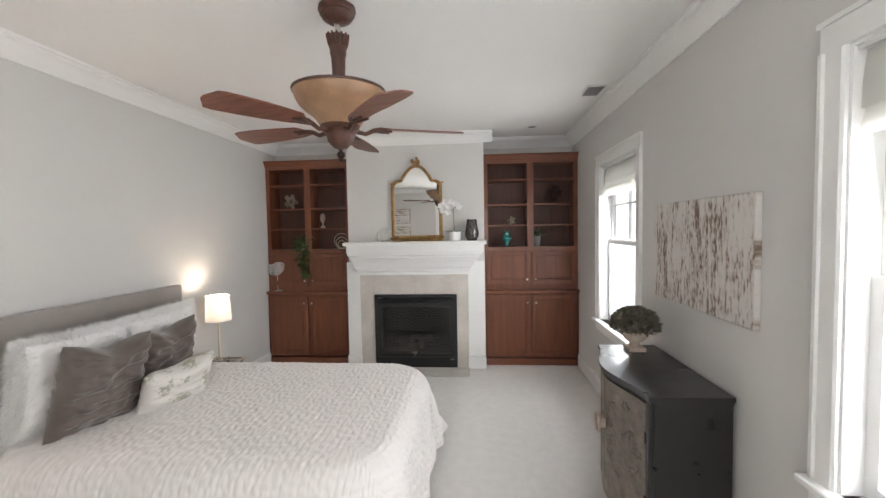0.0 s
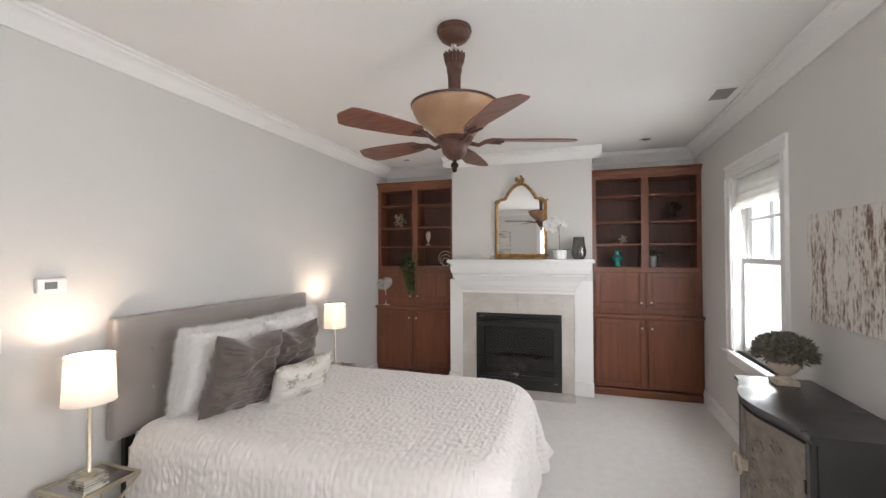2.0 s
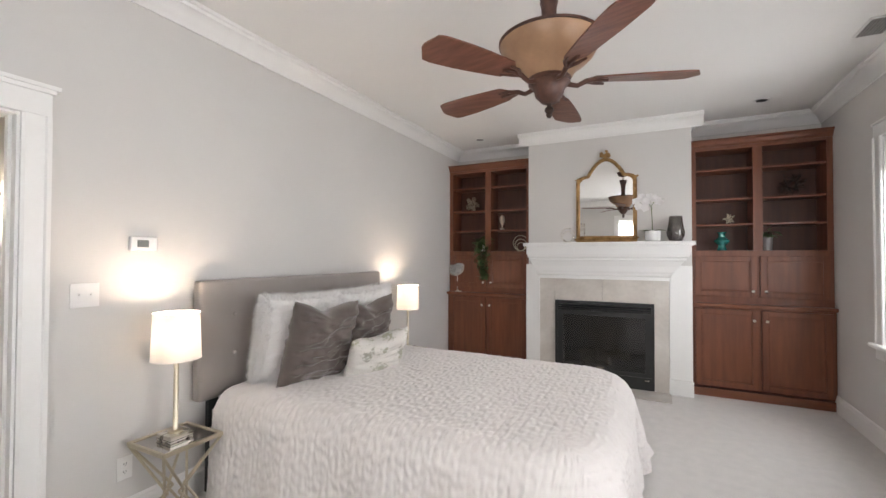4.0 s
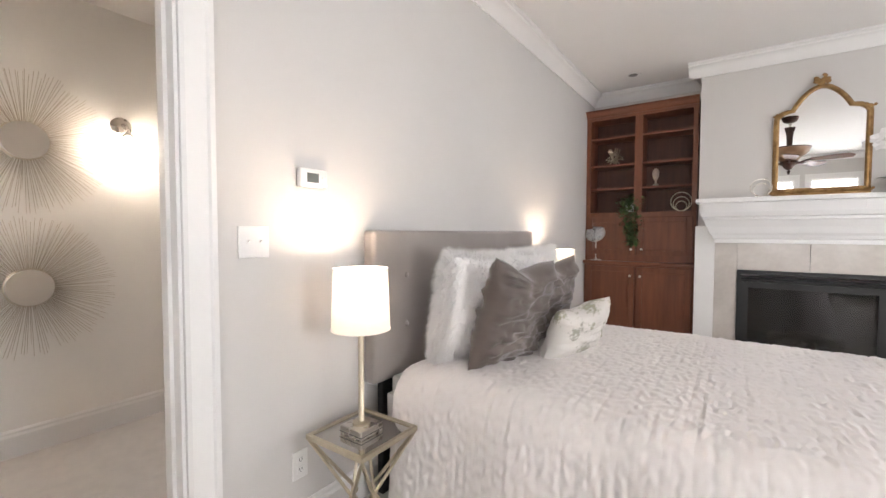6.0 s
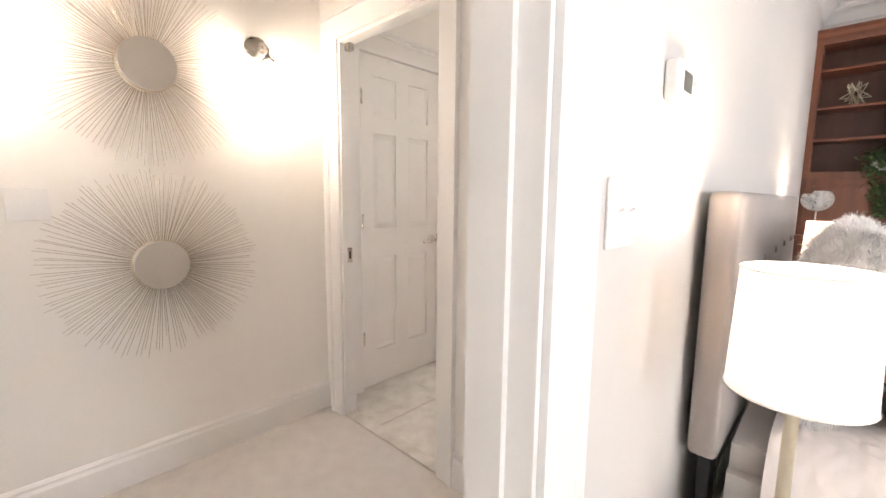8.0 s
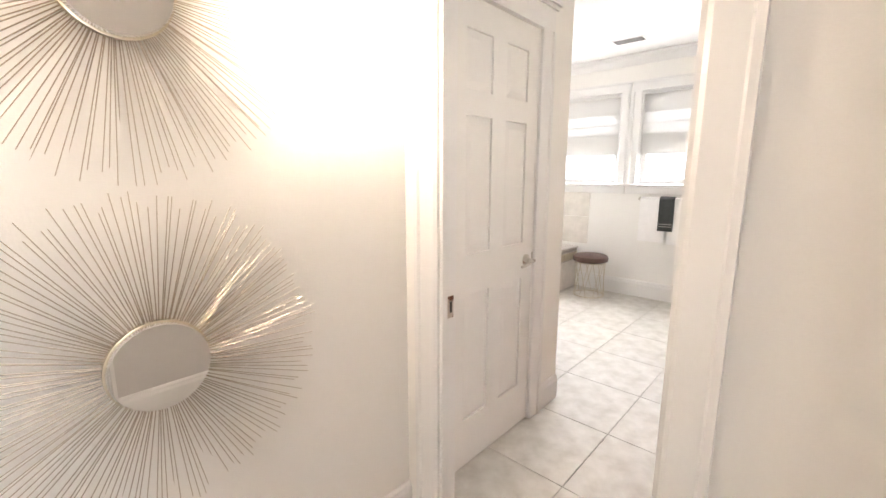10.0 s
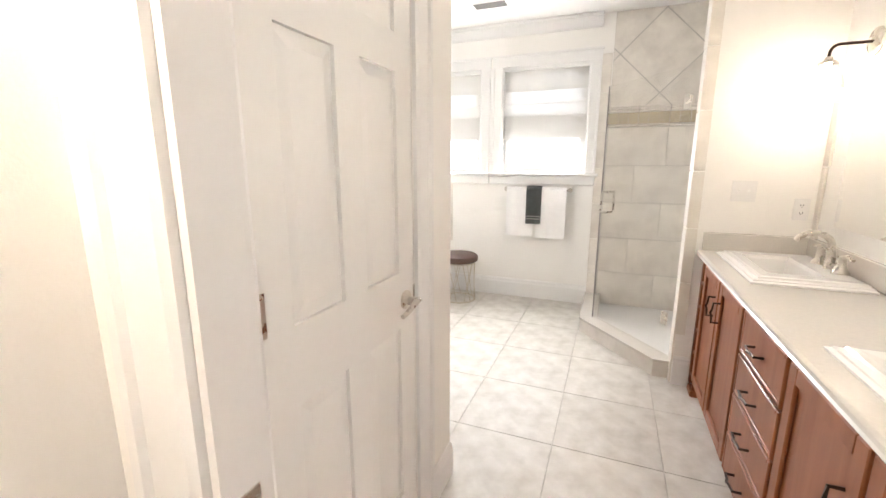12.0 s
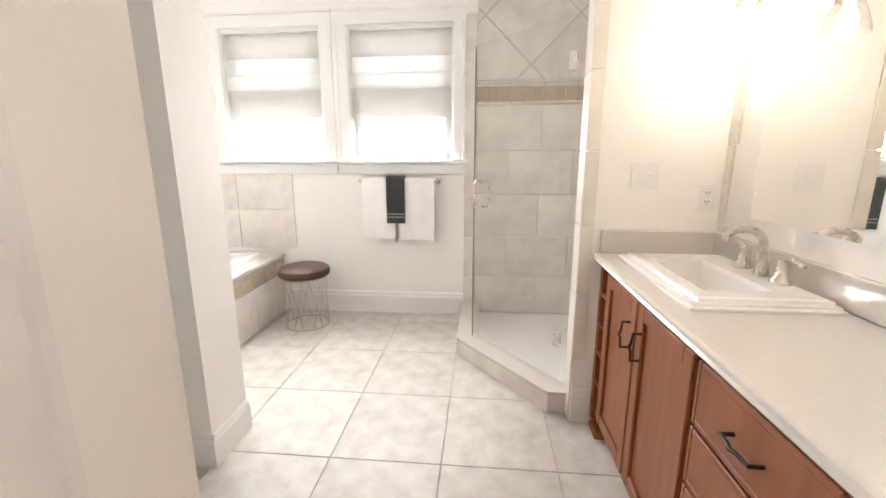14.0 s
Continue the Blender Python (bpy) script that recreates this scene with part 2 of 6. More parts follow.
def art_material():
    """Vertical worn strokes of brown, taupe and white."""
    m = mat("abstract_streaked_canvas", (0.58, 0.54, 0.50), 0.8, bump=0.2, bscale=200)
    nt, b = nodes(m)
    N, L = nt.nodes.new, nt.links.new
    tc = N("ShaderNodeTexCoord")
    value = None
    for sc, dist in (((1, 24, 3.2), 0.6), ((1, 5, 1.3), 1.2), ((1, 34, 15), 0.3)):
        mp, n = N("ShaderNodeMapping"), N("ShaderNodeTexNoise")
        mp.inputs["Scale"].default_value = sc
        n.inputs["Scale"].default_value, n.inputs["Detail"].default_value, n.inputs["Distortion"].default_value = 1.7, 8, dist
        L(tc.outputs["Object"], mp.inputs[0]), L(mp.outputs[0], n.inputs["Vector"])
        if value is None:
            value = n.outputs[0]
        else:
            a = N("ShaderNodeMath")
            a.operation = "ADD"
            L(value, a.inputs[0]), L(n.outputs[0], a.inputs[1])
            value = a.outputs[0]
    r = N("ShaderNodeMapRange")
    r.inputs[1].default_value, r.inputs[2].default_value = 1.10, 1.86
    L(value, r.inputs[0])
    cr = N("ShaderNodeValToRGB")
    e = cr.color_ramp.elements
    e[0].position, e[0].color = 0.20, (0.17, 0.115, 0.09, 1)
    e[1].position, e[1].color = 0.66, (0.64, 0.61, 0.575, 1)
    for p, c in ((0.31, (0.29, 0.215, 0.175, 1)), (0.39, (0.40, 0.34, 0.28, 1)), (0.47, (0.52, 0.475, 0.435, 1))):
        k = e.new(p)
        k.color = c
    L(r.outputs[0], cr.inputs[0]), L(cr.outputs[0], b.inputs["Base Color"])
    return m


M_ART = art_material()


def floral_material():
    """Pale linen with soft grey-green blossoms."""
    m = mat("floral_linen", (0.66, 0.63, 0.58), 0.9, bump=0.25, bscale=350)
    nt, b = nodes(m)
    N, L = nt.nodes.new, nt.links.new
    tc, v, n, mx, r = N("ShaderNodeTexCoord"), N("ShaderNodeTexVoronoi"), N("ShaderNodeTexNoise"), N("ShaderNodeMix"), N("ShaderNodeMapRange")
    n.inputs["Scale"].default_value, v.inputs["Scale"].default_value = 14, 9
    mixv = N("ShaderNodeMix")
    mixv.data_type, mixv.inputs[0].default_value = "RGBA", 0.12
    L(tc.outputs["Object"], mixv.inputs[6]), L(n.outputs["Color"], mixv.inputs[7])
    L(mixv.outputs[2], v.inputs["Vector"])
    r.inputs[1].default_value, r.inputs[2].default_value, r.inputs[3].default_value, r.inputs[4].default_value = 0.30, 0.46, 1, 0
    L(v.outputs["Distance"], r.inputs[0])
    cr = N("ShaderNodeValToRGB")
    e = cr.color_ramp.elements
    e[0].color, e[1].color = (0.34, 0.33, 0.30, 1), (0.40, 0.39, 0.27, 1)
    L(v.outputs["Color"], cr.inputs[0])
    mx.data_type = "RGBA"
    mx.inputs[6].default_value = (0.66, 0.63, 0.585, 1)
    L(cr.outputs[0], mx.inputs[7]), L(r.outputs[0], mx.inputs[0]), L(mx.outputs[2], b.inputs["Base Color"])
    return m


M_FLORAL = floral_material()


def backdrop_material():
    """Pale winter trees and sky, far off; the daylight on them is emitted by the sheet."""
    m = glow("glowing_far_trees", (1, 1, 1), 2.2)
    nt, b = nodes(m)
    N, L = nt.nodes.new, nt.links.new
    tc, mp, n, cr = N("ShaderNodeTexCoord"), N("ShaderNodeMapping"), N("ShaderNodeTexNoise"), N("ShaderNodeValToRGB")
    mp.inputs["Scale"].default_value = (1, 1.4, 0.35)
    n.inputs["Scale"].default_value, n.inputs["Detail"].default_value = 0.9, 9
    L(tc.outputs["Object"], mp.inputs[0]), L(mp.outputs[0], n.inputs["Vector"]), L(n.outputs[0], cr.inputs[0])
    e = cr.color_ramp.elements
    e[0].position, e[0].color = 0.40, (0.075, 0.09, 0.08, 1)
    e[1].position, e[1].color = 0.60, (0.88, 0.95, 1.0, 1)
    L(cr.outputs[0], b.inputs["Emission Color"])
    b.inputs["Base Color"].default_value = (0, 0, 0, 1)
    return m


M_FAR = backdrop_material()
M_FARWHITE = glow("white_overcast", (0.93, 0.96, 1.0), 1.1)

# ---- building helpers ----
BASE = {}


def box(bm, x0, y0, z0, x1, y1, z1, bevel=0.0, seg=1):
    r = bmesh.ops.create_cube(bm, size=1)
    for v in r["verts"]:
        v.co = Vector(((x0 + x1) / 2 + v.co.x * (x1 - x0), (y0 + y1) / 2 + v.co.y * (y1 - y0), (z0 + z1) / 2 + v.co.z * (z1 - z0)))
    if bevel:
        es = list({e for v in r["verts"] for e in v.link_edges})
        bmesh.ops.bevel(bm, geom=es, offset=bevel, segments=seg, profile=0.6, affect="EDGES")
    return bm


def bx(x0, y0, z0, x1, y1, z1, bevel=0.0, seg=1):
    return box(bmesh.new(), x0, y0, z0, x1, y1, z1, bevel, seg)


def tube(bm, a, b, r0, r1=None, n=10):
    a, b = Vector(a), Vector(b)
    d = b - a
    r = bmesh.ops.create_cone(bm, cap_ends=True, segments=n, radius1=r0, radius2=r0 if r1 is None else r1, depth=d.length)
    m = Matrix.Translation((a + b) / 2) @ d.to_track_quat("Z", "Y").to_matrix().to_4x4()
    bmesh.ops.transform(bm, matrix=m, verts=r["verts"])
    return bm


def bent(bm, pts, r, n=8):
    """A round bar along a chain of points."""
    pts = [Vector(p) for p in pts]
    rings = []
    up = Vector((0.123, 0.37, 0.92)).normalized()
    for i, p in enumerate(pts):
        d = (pts[min(i + 1, len(pts) - 1)] - pts[max(i - 1, 0)]).normalized()
        s = d.cross(up).normalized()
        t = d.cross(s).normalized()
        rr = r[i] if isinstance(r, (list, tuple)) else r
        rings.append([bm.verts.new(p + rr * (s * math.cos(k * math.tau / n) + t * math.sin(k * math.tau / n))) for k in range(n)])
    for a, b in zip(rings, rings[1:]):
        for k in range(n):
            bm.faces.new((a[k], a[(k + 1) % n], b[(k + 1) % n], b[k]))
    bm.faces.new(rings[0]), bm.faces.new(rings[-1][::-1])
    return bm


def lathe(profile, n=32, centre=(0, 0, 0), bm=None):
    """Turn a chain of (radius, height) round the z axis."""
    bm = bm or bmesh.new()
    cx, cy, cz = centre
    rings = [[bm.verts.new((cx + r * math.cos(k * math.tau / n), cy + r * math.sin(k * math.tau / n), cz + z)) for k in range(n)] for r, z in profile]
    for a, b in zip(rings, rings[1:]):
        for k in range(n):
            bm.faces.new((a[k], a[(k + 1) % n], b[(k + 1) % n], b[k]))
    if profile[0][0] > 1e-4:
        bm.faces.new(rings[0][::-1])
    if profile[-1][0] > 1e-4:
        bm.faces.new(rings[-1])
    bmesh.ops.remove_doubles(bm, verts=bm.verts, dist=1e-5)
    return bm


def prism(outline, z0, z1, bm=None):
    """Extrude a flat outline of (x, y) upwards."""
    bm = bm or bmesh.new()
    lo, hi = [bm.verts.new((x, y, z0)) for x, y in outline], [bm.verts.new((x, y, z1)) for x, y in outline]
    bm.faces.new(lo[::-1]), bm.faces.new(hi)
    for i in range(len(lo)):
        j = (i + 1) % len(lo)
        bm.faces.new((lo[i], lo[j], hi[j], hi[i]))
    return bm


def finish(bm, material, smooth, name):
    bmesh.ops.recalc_face_normals(bm, faces=bm.faces)
    me = bpy.data.meshes.new(name)
    bm.to_mesh(me)
    bm.free()
    me.materials.append(material)
    if smooth:
        me.polygons.foreach_set("use_smooth", [True] * len(me.polygons))
        me.set_sharp_from_angle(angle=radians(40))
    return me


def thing(name, base, label, category, group="", kind=""):
    """An Empty at the thing's base; its parts are built in the world's place."""
    ob = new(name)
    ob.empty_display_size = 0.05
    ob.location = base
    BASE[ob.name] = Vector(base)
    return tagged(ob, label, category, group, kind)


def part(name, bm, material, parent, label="", smooth=False):
    base = BASE[parent.name]
    bmesh.ops.translate(bm, verts=bm.verts, vec=-base)
    ob = new(name, finish(bm, material, smooth, name))
    ob.parent = parent
    BASE[ob.name] = base
    return tagged(ob, label)


def piece(name, mesh, parent, at, turn=None):
    """One of many alike pieces that share a mesh."""
    ob = new(name, mesh)
    ob.parent = parent
    ob.location = Vector(at) - BASE[parent.name]
    if turn is not None:
        ob.rotation_euler = turn
    return ob


def single(name, bm, material, label="", category="", kind="", smooth=False, group=""):
    ob = new(name, finish(bm, material, smooth, name))
    BASE[ob.name] = Vector((0, 0, 0))
    return tagged(ob, label, category, group, kind)


def structure(name, bm, material, smooth=False, label="", category=""):
    return single(name, bm, material, label, category, "structure", smooth)


# ---- structure ----
W, E, N_ = -2.49, 1.40, 6.62       # bedroom west, east and north wall faces
S_ = -0.50                         # bedroom south wall face
HW, HN, HS = -4.30, 2.87, 0.50     # hall west, north and south wall faces
HE = -2.61                         # hall east face
BN, BE, BW = 6.725, -2.72, -6.75   # bathroom north, east and west wall faces
DOOR_S, DOOR_N, HEAD = 1.26, 2.11, 2.0
OP_W, OP_E = -4.135, -3.41          # opening from hall to bathroom

fl = bmesh.new()
box(fl, W - 0.06, S_ - 0.15, -0.1, E + 0.15, N_ + 0.1, 0)
box(fl, HW - 0.1, HS - 0.1, -0.1, W - 0.06, HN + 0.05, 0)
structure("floor_carpet", fl, M_CARPET, label="pale grey plush carpet", category="carpet")
structure("floor_bath", bx(BW - 0.1, HN + 0.05, -0.1, BE + 0.05, BN + 0.1, -0.004), M_GROUT, label="pale grout bed of the tiled floor", category="floor")

wl = bmesh.new()
box(wl, HE, S_ - 0.15, 0, W, DOOR_S, CEIL)
box(wl, HE, DOOR_N, 0, W, N_ + 0.15, CEIL)
box(wl, HE, DOOR_S, HEAD, W, DOOR_N, CEIL)
structure("wall_west", wl, M_WALL)


def wall_x(name, x0, x1, y0, y1, z1, holes, material):
    """A wall across x0..x1 along y with openings (ya, yb, za, zb)."""
    bm, y = bmesh.new(), y0
    for ya, yb, za, zb in sorted(holes):
        box(bm, x0, y, 0, x1, ya, z1)
        box(bm, x0, ya, 0, x1, yb, za)
        box(bm, x0, ya, zb, x1, yb, z1)
        y = yb
    box(bm, x0, y, 0, x1, y1, z1)
    return structure(name, bm, material)


def wall_y(name, y0, y1, x0, x1, z1, holes, material):
    bm, x = bmesh.new(), x0
    for xa, xb, za, zb in sorted(holes):
        box(bm, x, y0, 0, xa, y1, z1)
        if za > 0:
            box(bm, xa, y0, 0, xb, y1, za)
        box(bm, xa, y0, zb, xb, y1, z1)
        x = xb
    box(bm, x, y0, 0, x1, y1, z1)
    return structure(name, bm, material)


EWIN = [(4.47, 5.42, 0.76, 2.27), (1.72, 2.67, 0.76, 2.27)]
SWIN = [(-0.85, -0.15, 0.85, 2.33), (0.13, 0.83, 0.85, 2.33)]
BWIN = [(-5.774, -4.989, 1.26, 2.235), (-4.772, -3.985, 1.26, 2.235)]
wall_x("wall_east", E, E + 0.15, S_ - 0.15, N_ + 0.15, CEIL, EWIN, M_WALL)
structure("wall_north", bx(W, N_, 0, E, N_ + 0.1, CEIL), M_WALL)
wall_y("wall_south", S_ - 0.15, S_, W, E, CEIL, SWIN, M_WALL)
structure("chimney_breast", bx(-1.39, 6.20, 1.3, 0.272, N_ - 0.002, CEIL), M_WALL)
structure("ceiling", bx(HE, S_ - 0.15, CEIL, E + 0.15, N_ + 0.1, CEIL + 0.1), M_CEIL)
# hall and bathroom
structure("wall_hall_west", bx(HW - 0.12, HS - 0.1, 0, HW, HN, CEIL_B), M_BWALL)
structure("wall_hall_south", bx(HW, HS - 0.1, 0, HE, HS, CEIL_B), M_BWALL)
wall_y("wall_hall_north", HN, HN + 0.07, HW - 0.12, BE, CEIL_B, [(OP_W, OP_E, 0, HEAD)], M_BWALL)
CW = -4.305                        # wall with the closed door
CLD0, CLD1, CEND = 3.115, 3.775, 4.10
cl = bmesh.new()
box(cl, CW - 0.12, HN + 0.07, 0, CW, CLD0, CEIL_B)
box(cl, CW - 0.12, CLD1, 0, CW, CEND, CEIL_B)
box(cl, CW - 0.12, CLD0, 2.05, CW, CLD1, CEIL_B)
structure("wall_closet", cl, M_BWALL)
structure("wall_closet_north", bx(BW, CEND - 0.12, 0, CW - 0.12, CEND, CEIL_B), M_BWALL)
wall_y("wall_bath_north", BN, BN + 0.14, BW - 0.12, BE, CEIL_B, BWIN, M_BWALL)
structure("wall_tub_wing", bx(BW, 4.88, 0, -4.86, 5.14, CEIL_B), M_BWALL)
structure("wall_bath_west", bx(BW - 0.12, CEND - 0.12, 0, BW, BN, CEIL_B), M_BWALL)
structure("wall_bath_east", bx(BE, HN, 0, HE - 0.002, BN + 0.14, CEIL_B), M_BWALL)
structure("wall_vanity_end", bx(-3.30, 5.335, 0, BE, 5.45, CEIL_B), M_BWALL)
structure("ceiling_hall_bath", bx(BW - 0.12, HS - 0.1, CEIL_B, HE, BN + 0.14, CEIL_B + 0.1), M_CEIL)
# outdoors
structure("ground", bx(-400, -400, -0.6, 400, 400, -0.5), M_EARTH, label="winter lawn outside", category="lawn")
# tree sheets glow by themselves instead of being lit by sun and sky
structure("backdrop", bx(9.0, -30, -0.5, 9.1, 40, 14), M_FAR, label="glowing sheet painted with pale blurred trees outdoors", category="trees")
structure("backdrop_south", bx(-20, -9.1, -0.5, 9, -9, 14), M_FAR, label="glowing sheet painted with pale blurred trees outdoors", category="trees")
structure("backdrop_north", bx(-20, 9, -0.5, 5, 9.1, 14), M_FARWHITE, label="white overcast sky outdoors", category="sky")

# ---- trim ----
CROWN = [(0, 0), (0.014, 0), (0.018, 0.02), (0.03, 0.03), (0.04, 0.055), (0.07, 0.085), (0.085, 0.09), (0.09, 0.105), (0.105, 0.11), (0.105, 0.128), (0, 0.128)]


def run(bm, a, b, profile, z, inward):
    """A moulding along a wall from a to b: profile of (out, up), inward the way out of the wall."""
    a, b, n = Vector((*a, z)), Vector((*b, z)), Vector((*inward, 0))
    d = (b - a).normalized()
    fa = [bm.verts.new(a + n * o + d * 0 + Vector((0, 0, u))) for o, u in profile]
    fb = [bm.verts.new(b + n * o + Vector((0, 0, u))) for o, u in profile]
    k = len(profile)
    for i in range(k):
        j = (i + 1) % k
        bm.faces.new((fa[i], fa[j], fb[j], fb[i]))
    bm.faces.new(fa), bm.faces.new(fb[::-1])
    return bm


cz = CEIL - 0.13
cb = bmesh.new()
run(cb, (W, S_), (W, N_), CROWN, cz, (1, 0))
run(cb, (E, S_), (E, N_), CROWN, cz, (-1, 0))
run(cb, (W, S_), (E, S_), CROWN, cz, (0, 1))
run(cb, (W, N_), (-1.39, N_), CROWN, cz, (0, -1))
run(cb, (0.272, N_), (E, N_), CROWN, cz, (0, -1))
run(cb, (-1.39 - 0.105, 6.20), (0.272 + 0.105, 6.20), CROWN, cz, (0, -1))
run(cb, (-1.39, 6.20), (-1.39, N_), CROWN, cz, (-1, 0))
run(cb, (0.272, 6.20), (0.272, N_), CROWN, cz, (1, 0))
structure("trim_crown", cb, M_TRIM, smooth=True)
cbb = bmesh.new()
SM = [(o * 0.8, u * 0.8) for o, u in CROWN]
run(cbb, (BW, BN), (-3.9, BN), SM, CEIL_B - 0.105, (0, -1))
run(cbb, (BW, CEND), (BW, BN), SM, CEIL_B - 0.105, (1, 0))
structure("trim_crown_bath", cbb, M_TRIM, smooth=True)

SKIRT = [(0, 0), (0.016, 0), (0.016, 0.115), (0.011, 0.13), (0.011, 0.14), (0.004, 0.152), (0, 0.152)]
sk = bmesh.new()
run(sk, (W, DOOR_N + 0.10), (W, 6.3), SKIRT, 0, (1, 0))
run(sk, (W, S_), (W, DOOR_S - 0.10), SKIRT, 0, (1, 0))
run(sk, (E, S_), (E, 6.3), SKIRT, 0, (-1, 0))
run(sk, (W, S_), (E, S_), SKIRT, 0, (0, 1))
run(sk, (HW, HS), (HW, HN), SKIRT, 0, (1, 0))
run(sk, (OP_E + 0.1, HN), (HE, HN), SKIRT, 0, (0, -1))
run(sk, (HE, DOOR_N + 0.1), (HE, HN), SKIRT, 0, (-1, 0))
run(sk, (CW, CLD1 + 0.09), (CW, CEND), SKIRT, 0, (1, 0))
run(sk, (CW, CEND), (CW - 0.5, CEND), SKIRT, 0, (0, 1))
run(sk, (-4.86, 4.88), (-4.86, 5.14), SKIRT, 0, (1, 0))
run(sk, (-4.844, 4.88), (BW, 4.88), SKIRT, 0, (0, -1))
BSK = [(o, u * 1.22) for o, u in SKIRT]
run(sk, (-5.36, BN), (-3.89, BN), BSK, 0, (0, -1))
run(sk, (-3.30, 5.335), (-3.215, 5.335), BSK, 0, (0, -1))
structure("baseboard", sk, M_TRIM)

CASE = [(0, 0), (0.012, 0), (0.018, 0.012), (0.018, 0.075), (0.026, 0.082), (0.026, 0.098), (0, 0.098)]


def stile(bm, at, u, n, z0, z1, profile=CASE):
    """An upright casing: at = (x, y) of the opening's edge, u away from the opening, n out of the wall."""
    a, u, n = Vector((*at, 0)), Vector((*u, 0)), Vector((*n, 0))
    lo = [bm.verts.new(a + n * o + u * w + Vector((0, 0, z0))) for o, w in profile]
    hi = [bm.verts.new(a + n * o + u * w + Vector((0, 0, z1))) for o, w in profile]
    k = len(profile)
    for i in range(k):
        bm.faces.new((lo[i], lo[(i + 1) % k], hi[(i + 1) % k], hi[i]))
    bm.faces.new(lo[::-1]), bm.faces.new(hi)


def head_x(bm, y0, y1, x, n, z):
    """Head casing with a cap over an opening in a wall along y."""
    s = 1 if n > 0 else -1
    box(bm, *sorted_box(x, x + s * 0.020, y0 - 0.098, y1 + 0.098, z, z + 0.10))
    box(bm, *sorted_box(x, x + s * 0.032, y0 - 0.108, y1 + 0.108, z + 0.10, z + 0.118))
    box(bm, *sorted_box(x, x + s * 0.045, y0 - 0.12, y1 + 0.12, z + 0.118, z + 0.135))


def sorted_box(xa, xb, ya, yb, za, zb):
    return min(xa, xb), min(ya, yb), min(za, zb), max(xa, xb), max(ya, yb), max(za, zb)


d1 = thing("door_1", (W - 0.06, (DOOR_S + DOOR_N) / 2, 0), "open white cased doorway between bedroom and hall", "doorway", kind="structure")
for x, n in ((W, 1), (HE, -1)):
    cs = bmesh.new()
    stile(cs, (x, DOOR_N), (0, 1), (n, 0), 0, HEAD)
    stile(cs, (x, DOOR_S), (0, -1), (n, 0), 0, HEAD)
    head_x(cs, DOOR_S, DOOR_N, x, n, HEAD + 0.001)
    part("casing", cs, M_TRIM, d1)
jb = bmesh.new()
box(jb, HE, DOOR_N - 0.012, 0, W, DOOR_N - 0.001, HEAD)
box(jb, HE, DOOR_S + 0.001, 0, W, DOOR_S + 0.012, HEAD)
box(jb, HE, DOOR_S + 0.012, HEAD - 0.012, W, DOOR_N - 0.012, HEAD - 0.001)
box(jb, HE + 0.04, DOOR_N - 0.024, 0, HE + 0.075, DOOR_N - 0.012, HEAD - 0.012)
part("jamb", jb, M_TRIM, d1)

d2 = thing("door_2", ((OP_W + OP_E) / 2, HN + 0.06, 0), "open white pocket door opening with a nickel latch", "doorway", kind="structure")
cs = bmesh.new()
stile(cs, (OP_W, HN), (-1, 0), (0, -1), 0, HEAD)
stile(cs, (OP_E, HN), (1, 0), (0, -1), 0, HEAD)
box(cs, OP_W - 0.098, HN - 0.02, HEAD, OP_E + 0.098, HN, HEAD + 0.10)
box(cs, OP_W - 0.108, HN - 0.035, HEAD + 0.10, OP_E + 0.108, HN, HEAD + 0.125)
part("casing", cs, M_TRIM, d2)
jb = bmesh.new()
box(jb, OP_W + 0.001, HN, 0, OP_W + 0.014, HN + 0.07, HEAD)
box(jb, OP_E - 0.014, HN, 0, OP_E - 0.001, HN + 0.07, HEAD)
box(jb, OP_W + 0.014, HN, HEAD - 0.014, OP_E - 0.014, HN + 0.07, HEAD - 0.001)
part("jamb", jb, M_TRIM, d2)
part("track_bracket", bx(OP_W + 0.014, HN + 0.03, HEAD - 0.05, OP_W + 0.05, HN + 0.06, HEAD - 0.014), M_NICKEL, d2)
lt = part("strike_plate", bx(OP_W + 0.014, HN + 0.025, 0.865, OP_W + 0.017, HN + 0.055, 0.945, 0.001), M_NICKEL, d2)
part("strike_hole", bx(OP_W + 0.0171, HN + 0.034, 0.885, OP_W + 0.0178, HN + 0.046, 0.925), M_SLOT, lt)
part("threshold", bx(OP_W + 0.014, HN - 0.01, 0.0, OP_E - 0.014, HN + 0.06, 0.012, 0.004), M_TILE, d2)


